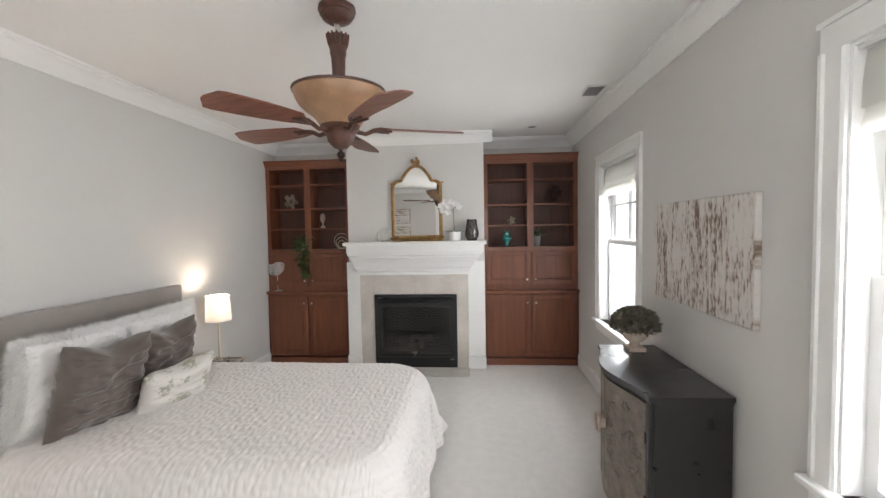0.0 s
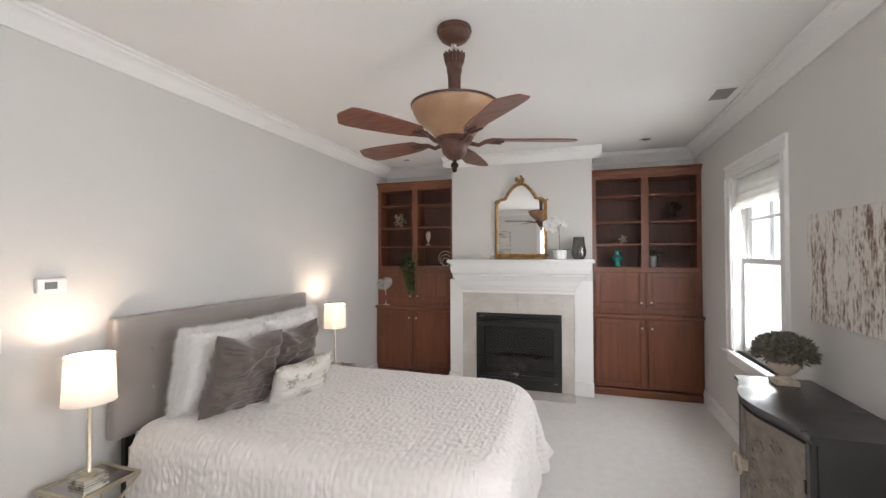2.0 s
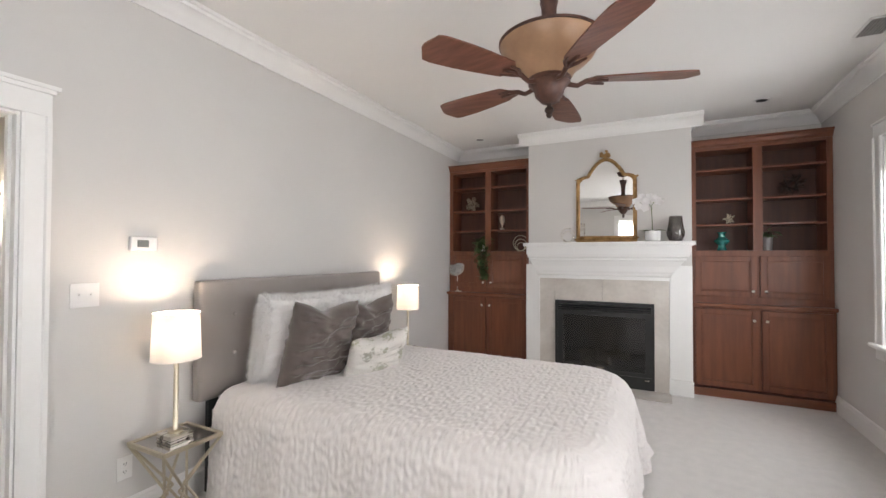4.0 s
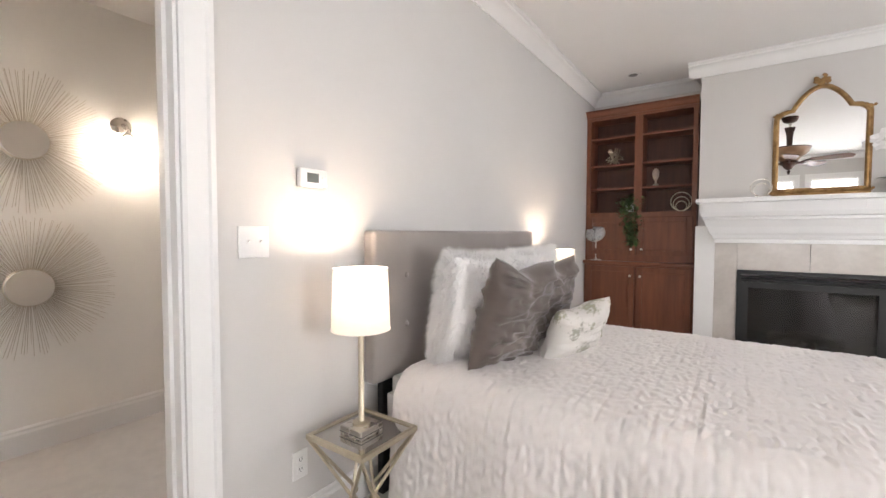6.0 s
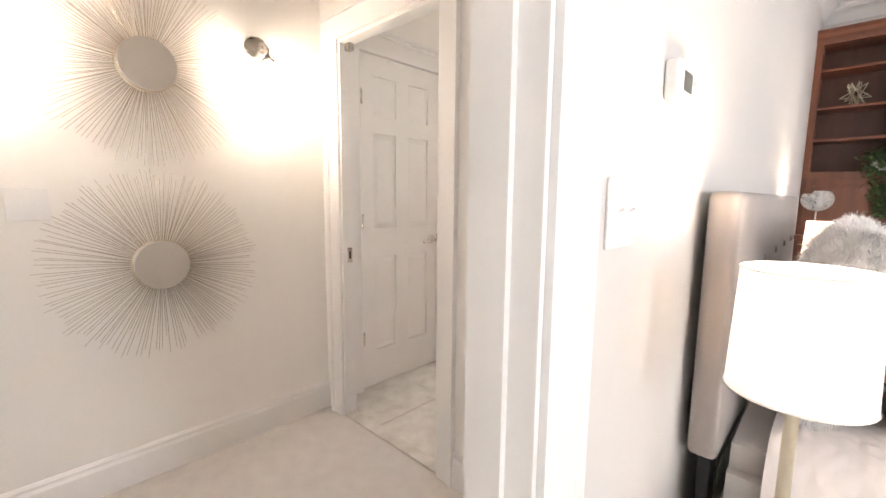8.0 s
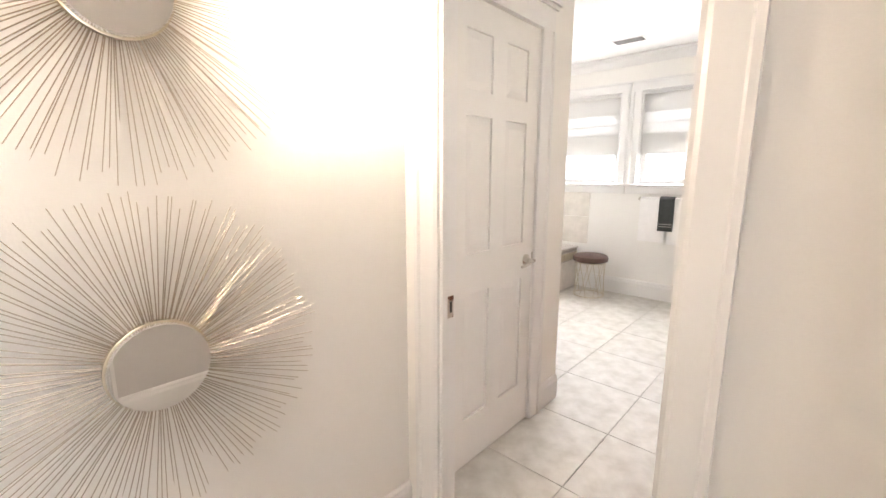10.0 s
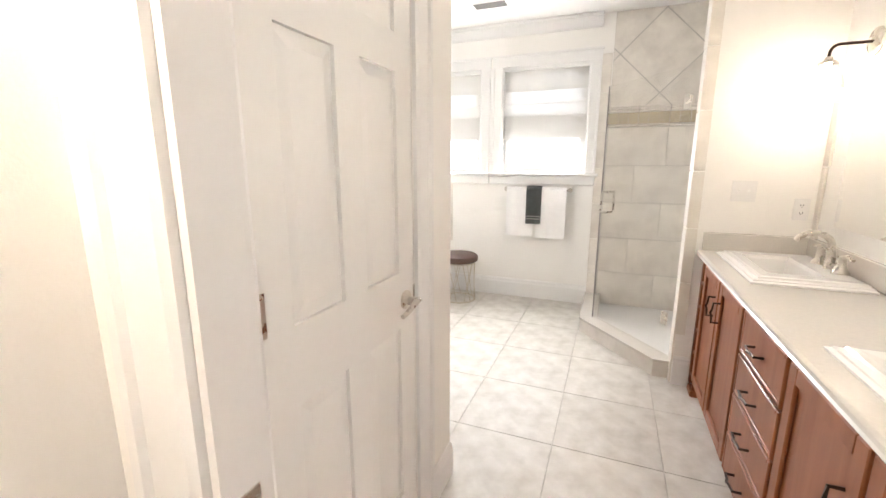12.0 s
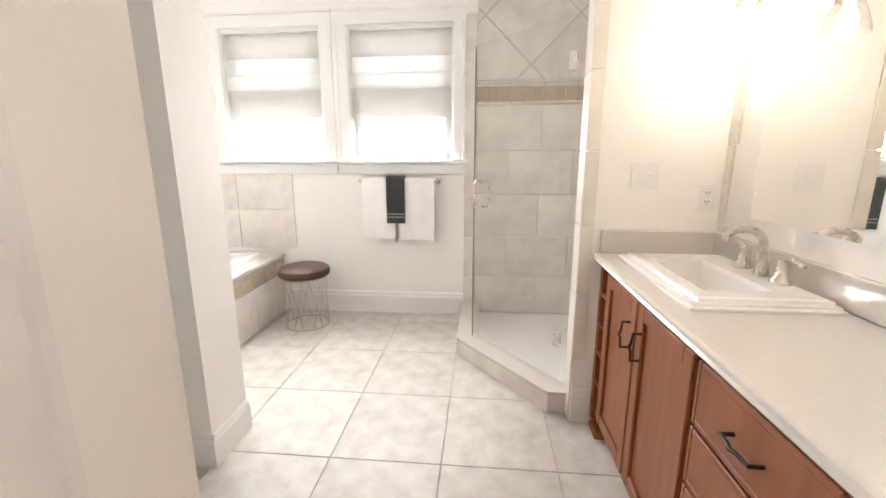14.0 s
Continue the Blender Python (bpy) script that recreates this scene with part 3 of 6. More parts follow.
def panel_door(name, x, y0, y1, z1):
    """A closed six-panel door in a wall along y, facing +x, hinged at y0."""
    d = thing(name, (x, (y0 + y1) / 2, 0), "closed white six-panel door with a nickel lever", "door", kind="structure")
    fx = x - 0.004
    bm = bx(fx - 0.035, y0 + 0.003, 0.008, fx - 0.012, y1 - 0.003, z1 - 0.003)
    w = y1 - y0
    rails = [(0.008, 0.24), (0.84, 1.02), (1.60, 1.70), (z1 - 0.12, z1 - 0.003)]
    for a, b in rails:
        box(bm, fx - 0.012, y0 + 0.003, a, fx, y1 - 0.003, b)
    for a, b in ((y0 + 0.003, y0 + 0.10), (y0 + w / 2 - 0.05, y0 + w / 2 + 0.05), (y1 - 0.10, y1 - 0.003)):
        for (p, q), (r, s) in zip(rails, rails[1:]):
            box(bm, fx - 0.012, a, q, fx, b, r)
    part("leaf", bm, M_DOOR, d)
    for a, b in ((y0 + 0.10, y0 + w / 2 - 0.05), (y0 + w / 2 + 0.05, y1 - 0.10)):
        for (p, q), (r, s) in zip(rails, rails[1:]):
            pb = bmesh.new()
            o = [pb.verts.new((fx - 0.0115, yy, zz)) for yy, zz in ((a, q), (b, q), (b, r), (a, r))]
            i = [pb.verts.new((fx - 0.003, yy, zz)) for yy, zz in ((a + 0.035, q + 0.035), (b - 0.035, q + 0.035), (b - 0.035, r - 0.035), (a + 0.035, r - 0.035))]
            for k in range(4):
                pb.faces.new((o[k], o[(k + 1) % 4], i[(k + 1) % 4], i[k]))
            pb.faces.new(i)
            part("panel", pb, M_DOOR, d)
    cs = bmesh.new()
    stile(cs, (x, y1), (0, 1), (1, 0), 0, z1)
    stile(cs, (x, y0), (0, -1), (1, 0), 0, z1)
    head_x(cs, y0, y1, x, 1, z1)
    part("casing", cs, M_TRIM, d)
    for z in (0.33, 1.07, 1.80):
        h = bmesh.new()
        tube(h, (x + 0.002, y0, z - 0.045), (x + 0.002, y0, z + 0.045), 0.007, n=10)
        box(h, x - 0.003, y0 + 0.001, z - 0.044, x + 0.0005, y0 + 0.022, z + 0.044)
        part("hinge", h, M_NICKEL, d)
    hy = y1 - 0.065
    hb = lathe([(0.0, 0.0), (0.031, 0.0), (0.031, 0.006), (0.026, 0.011), (0.012, 0.013), (0.011, 0.045), (0.0, 0.046)], 20)
    bmesh.ops.transform(hb, matrix=Matrix.Translation((fx, hy, 0.925)) @ Matrix.Rotation(radians(90), 4, "Y"), verts=hb.verts)
    bent(hb, [(fx + 0.044, hy + 0.008, 0.928), (fx + 0.05, hy - 0.02, 0.93), (fx + 0.05, hy - 0.055, 0.922), (fx + 0.048, hy - 0.09, 0.912), (fx + 0.05, hy - 0.115, 0.913)],
         [0.010, 0.010, 0.009, 0.008, 0.007])
    part("lever_handle", hb, M_NICKEL, d, smooth=True)
    part("latch_plate", bx(fx - 0.001, y1 - 0.010, 0.90, fx + 0.003, y1 - 0.003, 0.96), M_NICKEL, d)
    return d


panel_door("door_3", CW, CLD0, CLD1, 2.05)


# ---- windows ----
def sash_window(name, wall, a0, a1, z0, z1, along, out, label, blind=None, meet=None, frosted=False):
    """A double-hung window in a wall face at `wall`; along 'y' or 'x'; out = +1/-1 the way outdoors."""
    def q(u0, u1, d0, d1, za, zb, bv=0.0):
        lo, hi = sorted((wall + out * d0, wall + out * d1))
        return bx(lo, u0, za, hi, u1, zb, bv) if along == "y" else bx(u0, lo, za, u1, hi, zb, bv)

    def qq(bm, u0, u1, d0, d1, za, zb):
        lo, hi = sorted((wall + out * d0, wall + out * d1))
        box(bm, lo, u0, za, hi, u1, zb) if along == "y" else box(bm, u0, lo, za, u1, hi, zb)

    mid = (wall, (a0 + a1) / 2, z0) if along == "y" else ((a0 + a1) / 2, wall, z0)
    w = thing(name, mid, label, "window", kind="structure")
    cs = bmesh.new()
    for u, s in ((a0, -1), (a1, 1)):
        at = (wall, u) if along == "y" else (u, wall)
        stile(cs, at, (0, s) if along == "y" else (s, 0), (-out, 0) if along == "y" else (0, -out), z0, z1)
    qq(cs, a0 - 0.098, a1 + 0.098, -0.018, 0, z1, z1 + 0.09)
    qq(cs, a0 - 0.105, a1 + 0.105, -0.028, 0, z1 + 0.09, z1 + 0.108)
    part("casing", cs, M_TRIM, w)
    part("window_sill", q(a0 - 0.125, a1 + 0.125, -0.055, 0.06, z0 - 0.028, z0, 0.006), M_TRIM, w)
    part("apron", q(a0 - 0.10, a1 + 0.10, -0.02, 0, z0 - 0.11, z0 - 0.029, 0.004), M_TRIM, w)
    rv = bmesh.new()
    qq(rv, a0, a0 + 0.012, 0.001, 0.14, z0, z1)
    qq(rv, a1 - 0.012, a1, 0.001, 0.14, z0, z1)
    qq(rv, a0 + 0.012, a1 - 0.012, 0.001, 0.14, z1 - 0.012, z1)
    part("jamb", rv, M_TRIM, w)
    zm = meet or (z0 + z1) / 2
    for nm, za, zb, d in (("lower_sash", z0, zm + 0.02, 0.075), ("upper_sash", zm - 0.02, z1 - 0.012, 0.105)):
        f = bmesh.new()
        qq(f, a0 + 0.012, a0 + 0.06, d, d + 0.028, za, zb)
        qq(f, a1 - 0.06, a1 - 0.012, d, d + 0.028, za, zb)
        qq(f, a0 + 0.06, a1 - 0.06, d, d + 0.028, za, za + 0.05)
        qq(f, a0 + 0.06, a1 - 0.06, d, d + 0.028, zb - 0.04, zb)
        if nm == "upper_sash" and not frosted:
            qq(f, (a0 + a1) / 2 - 0.01, (a0 + a1) / 2 + 0.01, d + 0.004, d + 0.024, za + 0.05, zb - 0.04)
            qq(f, a0 + 0.06, a1 - 0.06, d + 0.005, d + 0.023, (za + zb) / 2 - 0.01, (za + zb) / 2 + 0.01)
        s = part(nm, f, M_TRIM, w)
        p = part("pane", q(a0 + 0.058, a1 - 0.058, d + 0.012, d + 0.016, za + 0.048, zb - 0.038), M_FROST if frosted else M_GLASS, s)
        p.visible_shadow = False
    if not frosted:
        lk = bmesh.new()
        qq(lk, (a0 + a1) / 2 - 0.03, (a0 + a1) / 2 + 0.03, 0.06, 0.075, zm + 0.02, zm + 0.032)
        part("sash_lock", lk, M_TRIM, w)
    return w


def roman_shade(name, wall, a0, a1, ztop, folds, along, out, label, doubled=()):
    """A raised roman shade: strips of cloth that hang in overlapping folds. folds: heights of the fold lines, downwards."""
    mid = (wall, (a0 + a1) / 2, folds[-1]) if along == "y" else ((a0 + a1) / 2, wall, folds[-1])
    sh = thing(name, mid, label, "window shade", group="roman shades")
    zs = [ztop, *folds]
    for k, (za, zb) in enumerate(zip(zs, zs[1:])):
        bm = bmesh.new()
        n = 14
        d0 = 0.012 + 0.010 * (k % 2)
        grid = []
        for i in range(7):
            f = i / 6
            z = za + (zb - 0.012 - za) * f
            row = []
            for j in range(n + 1):
                u = a0 + 0.012 + (a1 - a0 - 0.024) * j / n
                d = d0 - 0.022 * math.sin(f * math.pi * 0.55) * (0.8 + 0.2 * math.sin(j * 1.7 + k)) - 0.006 * k
                row.append(bm.verts.new((wall + out * (d + 0.03), u, z) if along == "y" else (u, wall + out * (d + 0.03), z)))
            grid.append(row)
        for r0, r1 in zip(grid, grid[1:]):
            for j in range(n):
                bm.faces.new((r0[j], r0[j + 1], r1[j + 1], r1[j]))
        bmesh.ops.solidify(bm, geom=list(bm.faces), thickness=0.0025)
        fold = part("fold", bm, M_ROMAN, sh, smooth=True)
        if k in doubled:
            lo, hi = sorted((wall + out * 0.048, wall + out * 0.051))
            b = bx(lo, a0 + 0.016, zb, hi, a1 - 0.016, za) if along == "y" else bx(a0 + 0.016, lo, zb, a1 - 0.016, hi, za)
            part("lining", b, M_SHEER, fold)
    b = bmesh.new()
    lo, hi = sorted((wall + out * 0.015, wall + out * 0.045))
    box(b, lo, a0 + 0.012, ztop, hi, a1 - 0.012, ztop + 0.02) if along == "y" else box(b, a0 + 0.012, lo, ztop, a1 - 0.012, hi, ztop + 0.02)
    part("head_rail", b, M_TRIM, sh)
    return sh


sash_window("window_1", E, *EWIN[0], "y", 1, "white double-hung window over a bright winter garden", meet=1.54)
sash_window("window_2", E, *EWIN[1], "y", 1, "white double-hung window over a bright winter garden", meet=1.49)
roman_shade("roman_shade", E, 4.47, 5.42, 2.245, [2.12, 2.06, 1.985], "y", 1, "raised off-white fabric roman shade in the window")
roman_shade("roman_shade", E, 1.72, 2.67, 2.245, [2.07, 1.985], "y", 1, "raised off-white fabric roman shade in the window")
for i, s in enumerate(SWIN):
    sash_window("window_%d" % (3 + i), S_, *s, "x", -1, "white double-hung window with a white slatted blind")
    bl = thing("window_blind", ((s[0] + s[1]) / 2, S_ - 0.05, s[2]), "lowered white slatted window blind", "blind", group="slatted blinds")
    for k in range(28):
        z = s[3] - 0.05 - k * 0.05
        b = bx(s[0] + 0.015, S_ - 0.055, z, s[1] - 0.015, S_ - 0.015, z + 0.003)
        bmesh.ops.rotate(b, cent=((s[0] + s[1]) / 2, S_ - 0.035, z), matrix=Matrix.Rotation(radians(28), 3, "X"), verts=b.verts)
        part("slat", b, M_TRIM, bl)
for i, s in enumerate(BWIN):
    sash_window("window_%d" % (5 + i), BN, *s, "x", 1, "white bathroom window with a frosted pane", frosted=True)
    roman_shade("roman_shade", BN, s[0], s[1], 2.205, [2.03, 1.91, 1.805, 1.59], "x", 1, "half-lowered off-white roman shade before bright daylight", (0, 3))
structure("trim_window_mullion", bx(BWIN[0][1] + 0.10, BN - 0.019, 1.26, BWIN[1][0] - 0.10, BN - 0.001, 2.235), M_TRIM)


# ---- plates on the walls ----
def plate(name, at, normal, gangs, kind, label, category, group=""):
    """A wall plate of switches or sockets; at = centre on the wall face."""
    n = Vector(normal)
    u = Vector((0, 0, 1)).cross(n)
    m = Matrix((u, Vector((0, 0, 1)), n)).transposed().to_4x4()
    m.translation = Vector(at)
    w = 0.07 + 0.046 * (gangs - 1)

    def put(nm, bm, mt, parent):
        bmesh.ops.transform(bm, matrix=m, verts=bm.verts)
        return part(nm, bm, mt, parent)

    p = thing(name, at, label, category, group)
    put("cover", bx(-w / 2, -0.057, 0.0005, w / 2, 0.057, 0.006, 0.003, 2), M_PLATE, p)
    for g in range(gangs):
        cx = (g - (gangs - 1) / 2) * 0.046
        if kind == "switch":
            t = bx(cx - 0.005, -0.011, 0.006, cx + 0.005, 0.011, 0.008)
            tube(t, (cx, 0, 0.006), (cx, 0.008, 0.018), 0.004, 0.003, 8)
            put("toggle", t, M_PLATE, p)
        else:
            for cy in (-0.02, 0.02):
                s = put("socket", bx(cx - 0.016, cy - 0.013, 0.006, cx + 0.016, cy + 0.013, 0.0075, 0.001), M_PLATE, p)
                for dx in (-0.006, 0.006):
                    put("slot", bx(cx + dx - 0.0015, cy - 0.002, 0.0076, cx + dx + 0.0015, cy + 0.007, 0.0082), M_SLOT, s)
                put("slot", bx(cx - 0.002, cy - 0.009, 0.0076, cx + 0.002, cy - 0.006, 0.0082), M_SLOT, s)
        for sy in (-0.03, 0.03) if kind == "switch" else (0.0,):
            sc = bmesh.new()
            tube(sc, (cx, sy, 0.0055), (cx, sy, 0.0068), 0.003, n=8)
            put("screw", sc, M_PLATE, p)
    return p


plate("light_switch", (W, 2.345, 1.20), (1, 0, 0), 2, "switch", "white double toggle light switch on the bedroom wall", "light switch")
plate("wall_outlet", (W, 2.525, 0.31), (1, 0, 0), 1, "socket", "white wall outlet behind the side table", "outlet")
plate("light_switch", (HW, 1.70, 1.18), (1, 0, 0), 2, "switch", "white toggle light switch on the hall wall", "light switch")
plate("light_switch", (-3.055, 5.335, 1.20), (0, -1, 0), 2, "switch", "white double toggle switch over the vanity", "light switch")
plate("wall_outlet", (-2.79, 5.335, 1.11), (0, -1, 0), 1, "socket", "white wall outlet over the vanity top", "outlet")
th = thing("thermostat", (W, 2.62, 1.44), "white digital wall thermostat above the switch", "thermostat")
part("housing", bx(W + 0.0005, 2.525, 1.412, W + 0.028, 2.655, 1.487, 0.008, 3), M_PLATE, th, smooth=True)
part("display", bx(W + 0.0282, 2.555, 1.432, W + 0.0292, 2.61, 1.469), mat("grey_display", (0.12, 0.13, 0.12), 0.3), th, "dark grey display")
for z in (1.43, 1.455):
    part("button", bx(W + 0.0282, 2.625, z - 0.006, W + 0.031, 2.642, z + 0.006, 0.002), M_PLATE, th)

# ceiling vent and recessed lights
vt = thing("ceiling_vent", (1.17, 4.83, CEIL), "white slotted ceiling air vent", "vent")
part("frame", bx(1.09, 4.70, CEIL - 0.008, 1.25, 4.96, CEIL - 0.0005, 0.003), M_TRIM, vt)
for k in range(7):
    part("slat", bx(1.11 + k * 0.018, 4.72, CEIL - 0.014, 1.114 + k * 0.018, 4.94, CEIL - 0.008), M_GREYMETAL, vt)
part("backing", bx(1.105, 4.715, CEIL - 0.0095, 1.235, 4.945, CEIL - 0.0082), M_GREYMETAL, vt)
for x, y in ((-1.98, 6.13), (0.82, 6.05)):
    r = thing("recessed_light", (x, y, CEIL), "small unlit recessed ceiling light", "ceiling light", "recessed lights")
    part("trim_ring", lathe([(0.045, -0.001), (0.06, -0.006), (0.072, -0.005), (0.075, -0.0005)], 28, (x, y, CEIL)), M_TRIM, r, smooth=True)
    part("lens", lathe([(0.0, -0.003), (0.044, -0.003)], 24, (x, y, CEIL)), M_GREYMETAL, r)
bv = thing("ceiling_vent", (-4.75, 6.15, CEIL_B), "white slotted bathroom ceiling vent", "vent")
part("frame", bx(-4.90, 6.08, CEIL_B - 0.008, -4.60, 6.22, CEIL_B - 0.0005, 0.003), M_TRIM, bv)
for k in range(6):
    part("slat", bx(-4.88, 6.095 + k * 0.02, CEIL_B - 0.014, -4.62, 6.101 + k * 0.02, CEIL_B - 0.008), M_GREYMETAL, bv)

# ---- fireplace ----
fp = thing("fireplace", (-0.56, 6.2, 0), "white painted mantelpiece with cream marble round a black gas fire", "fireplace")
for a, b in ((-1.41, -1.25), (0.07, 0.272)):
    lg = bx(a, 6.165, 0.0, b, 6.40, 1.30, 0.003)
    part("pilaster", lg, M_TRIM, fp)
    part("plinth", bx(a - 0.006, 6.135, 0.0, b + 0.006, 6.1645, 0.155, 0.006), M_TRIM, fp)
hs = bmesh.new()
prof = [(-1.25, 0.07, 1.145, 6.13), (-1.25, 0.07, 1.18, 6.13), (-1.27, 0.09, 1.19, 6.115), (-1.275, 0.095, 1.215, 6.11), (-1.29, 0.115, 1.235, 6.10), (-1.315, 0.155, 1.29, 6.085),
        (-1.335, 0.195, 1.345, 6.06), (-1.345, 0.215, 1.355, 6.05), (-1.345, 0.215, 1.375, 6.05), (-1.355, 0.235, 1.385, 6.035), (-1.365, 0.25, 1.42, 6.03)]
for (a0, b0, z0, y0), (a1, b1, z1, y1) in zip(prof, prof[1:]):
    lo = [hs.verts.new(c) for c in ((a0, 6.40, z0), (a0, y0, z0), (b0, y0, z0), (b0, 6.40, z0))]
    hi = [hs.verts.new(c) for c in ((a1, 6.40, z1), (a1, y1, z1), (b1, y1, z1), (b1, 6.40, z1))]
    for k in range(3):
        hs.faces.new((lo[k], lo[k + 1], hi[k + 1], hi[k]))
v0 = [hs.verts.new(c) for c in ((-1.25, 6.40, 1.145), (-1.25, 6.13, 1.145), (0.07, 6.13, 1.145), (0.07, 6.40, 1.145))]
hs.faces.new(v0)
bmesh.ops.remove_doubles(hs, verts=hs.verts, dist=1e-5)
part("cornice", hs, M_TRIM, fp)
fr = bx(-1.37, 6.03, 1.4205, 0.258, 6.40, 1.505)
part("frieze", fr, M_TRIM, fp)
for a, b in ((-1.345, -0.95), (-0.85, -0.26), (-0.16, 0.235)):
    bm = bmesh.new()
    for c in ((a, 1.432, b, 1.440), (a, 1.486, b, 1.494), (a, 1.440, a + 0.008, 1.486), (b - 0.008, 1.440, b, 1.486)):
        box(bm, c[0], 6.022, c[1], c[2], 6.0295, c[3])
    part("panel_moulding", bm, M_TRIM, fp)
part("mantel_shelf", bx(-1.40, 5.985, 1.5055, 0.292, 6.40, 1.545, 0.007, 2), M_TRIM, fp)
for a, b in ((-1.2495, -1.075), (-0.068, 0.0695)):
    part("marble_jamb", bx(a, 6.17, 0.0, b, 6.40, 1.1445, 0.0015), M_MARBLE, fp, "cream veined marble slab")
for a, b in ((-1.0745, -0.573), (-0.570, -0.0685)):
    part("marble_slab", bx(a, 6.17, 0.902, b, 6.40, 1.1445, 0.0015), M_MARBLE, fp, "cream veined marble slab")
part("hearth_slab", bx(-1.26, 5.86, 0.0, 0.08, 6.165, 0.008, 0.002), M_MARBLE, fp, "cream marble hearth flush with the carpet")
ins = thing("gas_fire", (-0.572, 6.2, 0.01), "black glass-fronted gas fire with ceramic logs, unlit", "gas fire")
fb = bmesh.new()
x0, x1 = -1.0735, -0.0695
box(fb, x0, 6.155, 0.01, x0 + 0.03, 6.20, 0.90)
box(fb, x1 - 0.03, 6.155, 0.01, x1, 6.20, 0.90)
box(fb, x0 + 0.03, 6.155, 0.865, x1 - 0.03, 6.20, 0.90)
box(fb, x0 + 0.03, 6.15, 0.01, x1 - 0.03, 6.20, 0.135)
part("surround", fb, M_BLACK, ins)
for k in range(3):
    part("louvre", bx(x0 + 0.03, 6.158, 0.80 + k * 0.02, x1 - 0.03, 6.19, 0.812 + k * 0.02, 0.003), M_BLACK, ins)
part("control_badge", bx(x1 - 0.09, 6.147, 0.105, x1 - 0.05, 6.1495, 0.111), M_NICKEL, ins)
fbx = bmesh.new()
box(fbx, x0 + 0.03, 6.56, 0.135, x1 - 0.03, 6.58, 0.80)
box(fbx, x0 + 0.03, 6.20, 0.11, x1 - 0.03, 6.56, 0.135)
box(fbx, x0 + 0.02, 6.20, 0.11, x0 + 0.03, 6.56, 0.80)
box(fbx, x1 - 0.03, 6.20, 0.11, x1 - 0.02, 6.56, 0.80)
box(fbx, x0 + 0.03, 6.20, 0.80, x1 - 0.03, 6.56, 0.815)
part("fire_box", fbx, M_BLACK, ins)
part("glass_door", bx(x0 + 0.03, 6.175, 0.136, x1 - 0.03, 6.180, 0.799), M_FIREGLASS, ins).visible_shadow = False
gf = bmesh.new()
for a0, a1, z0, z1 in ((x0 + 0.03, x1 - 0.03, 0.136, 0.175), (x0 + 0.03, x1 - 0.03, 0.745, 0.795), (x0 + 0.03, x0 + 0.085, 0.175, 0.745), (x1 - 0.085, x1 - 0.03, 0.175, 0.745)):
    box(gf, a0, 6.160, z0, a1, 6.174, z1)
part("glass_frame", gf, M_BLACK, ins)
random.seed(4)
for k in range(7):
    bm = bmesh.new()
    a = Vector((random.uniform(-0.85, -0.55), random.uniform(6.25, 6.5), 0.17 + 0.035 * k * 0.6))
    b = a + Vector((random.uniform(0.12, 0.34), random.uniform(-0.12, 0.12), random.uniform(-0.02, 0.16)))
    pts = [a.lerp(b, t / 5) + Vector((0, 0, 0.015 * math.sin(t * 2 + k))) for t in range(6)]
    bent(bm, pts, [0.045 * (0.8 + 0.3 * random.random()) for _ in pts], 8)
    part("log", bm, M_LOG, ins, smooth=True)

# gilt mirror on the mantel
gm = thing("wall_mirror", (-0.535, 6.17, 1.546), "arched antique-gold framed mirror leaning above the mantel", "mirror")
mx, zb = -0.535, 1.60


def arch(w, h_side, h_top, inset):
    """Half outline of the mirror's arched top, from the right foot up to the middle."""
    pts = [(w, 0.0), (w, h_side)]
    for k in range(1, 7):
        a = k / 6 * math.pi / 2
        pts.append((w - 0.105 * (1 - math.cos(a)) - 0.0, h_side + 0.07 * math.sin(a)))
    for k in range(1, 9):
        a = k / 8
        pts.append(((w - 0.105) * (1 - a), h_side + 0.07 + (h_top - h_side - 0.07) * math.sin(a * math.pi / 2) ** 0.85))
    return pts


half = arch(0.285, 0.60, 0.845, 0)
loop = half + [(-x, z) for x, z in half[-2::-1]]
gl = prism([(x, z) for x, z in loop], 0, 0.006)
bmesh.ops.transform(gl, matrix=Matrix.Translation((mx, 6.185, zb)) @ Matrix.Rotation(radians(90), 4, "X"), verts=gl.verts)
part("mirror_glass", gl, M_MIRROR, gm)
fr = bmesh.new()
path = [(mx + x, 6.175 + 0.004 * (k % 2), zb + z) for k, (x, z) in enumerate(loop)]
bent(fr, path + [(mx - 0.285, 6.175, zb), (mx + 0.285, 6.175, zb)], 0.017, 8)
bent(fr, [(mx + (p[0] - mx) * 1.055, 6.178, zb + (p[2] - zb) * 1.02 - 0.004) for p in path], 0.010, 6)
part("frame", fr, M_GOLD, gm, smooth=True)
bent_rail = bmesh.new()
tube(bent_rail, (mx - 0.30, 6.172, zb - 0.012), (mx + 0.30, 6.172, zb - 0.012), 0.018, n=8)
box(bent_rail, mx - 0.31, 6.155, zb - 0.052, mx + 0.31, 6.19, zb - 0.022, 0.008)
part("bottom_rail", bent_rail, M_GOLD, gm, smooth=True)
random.seed(8)


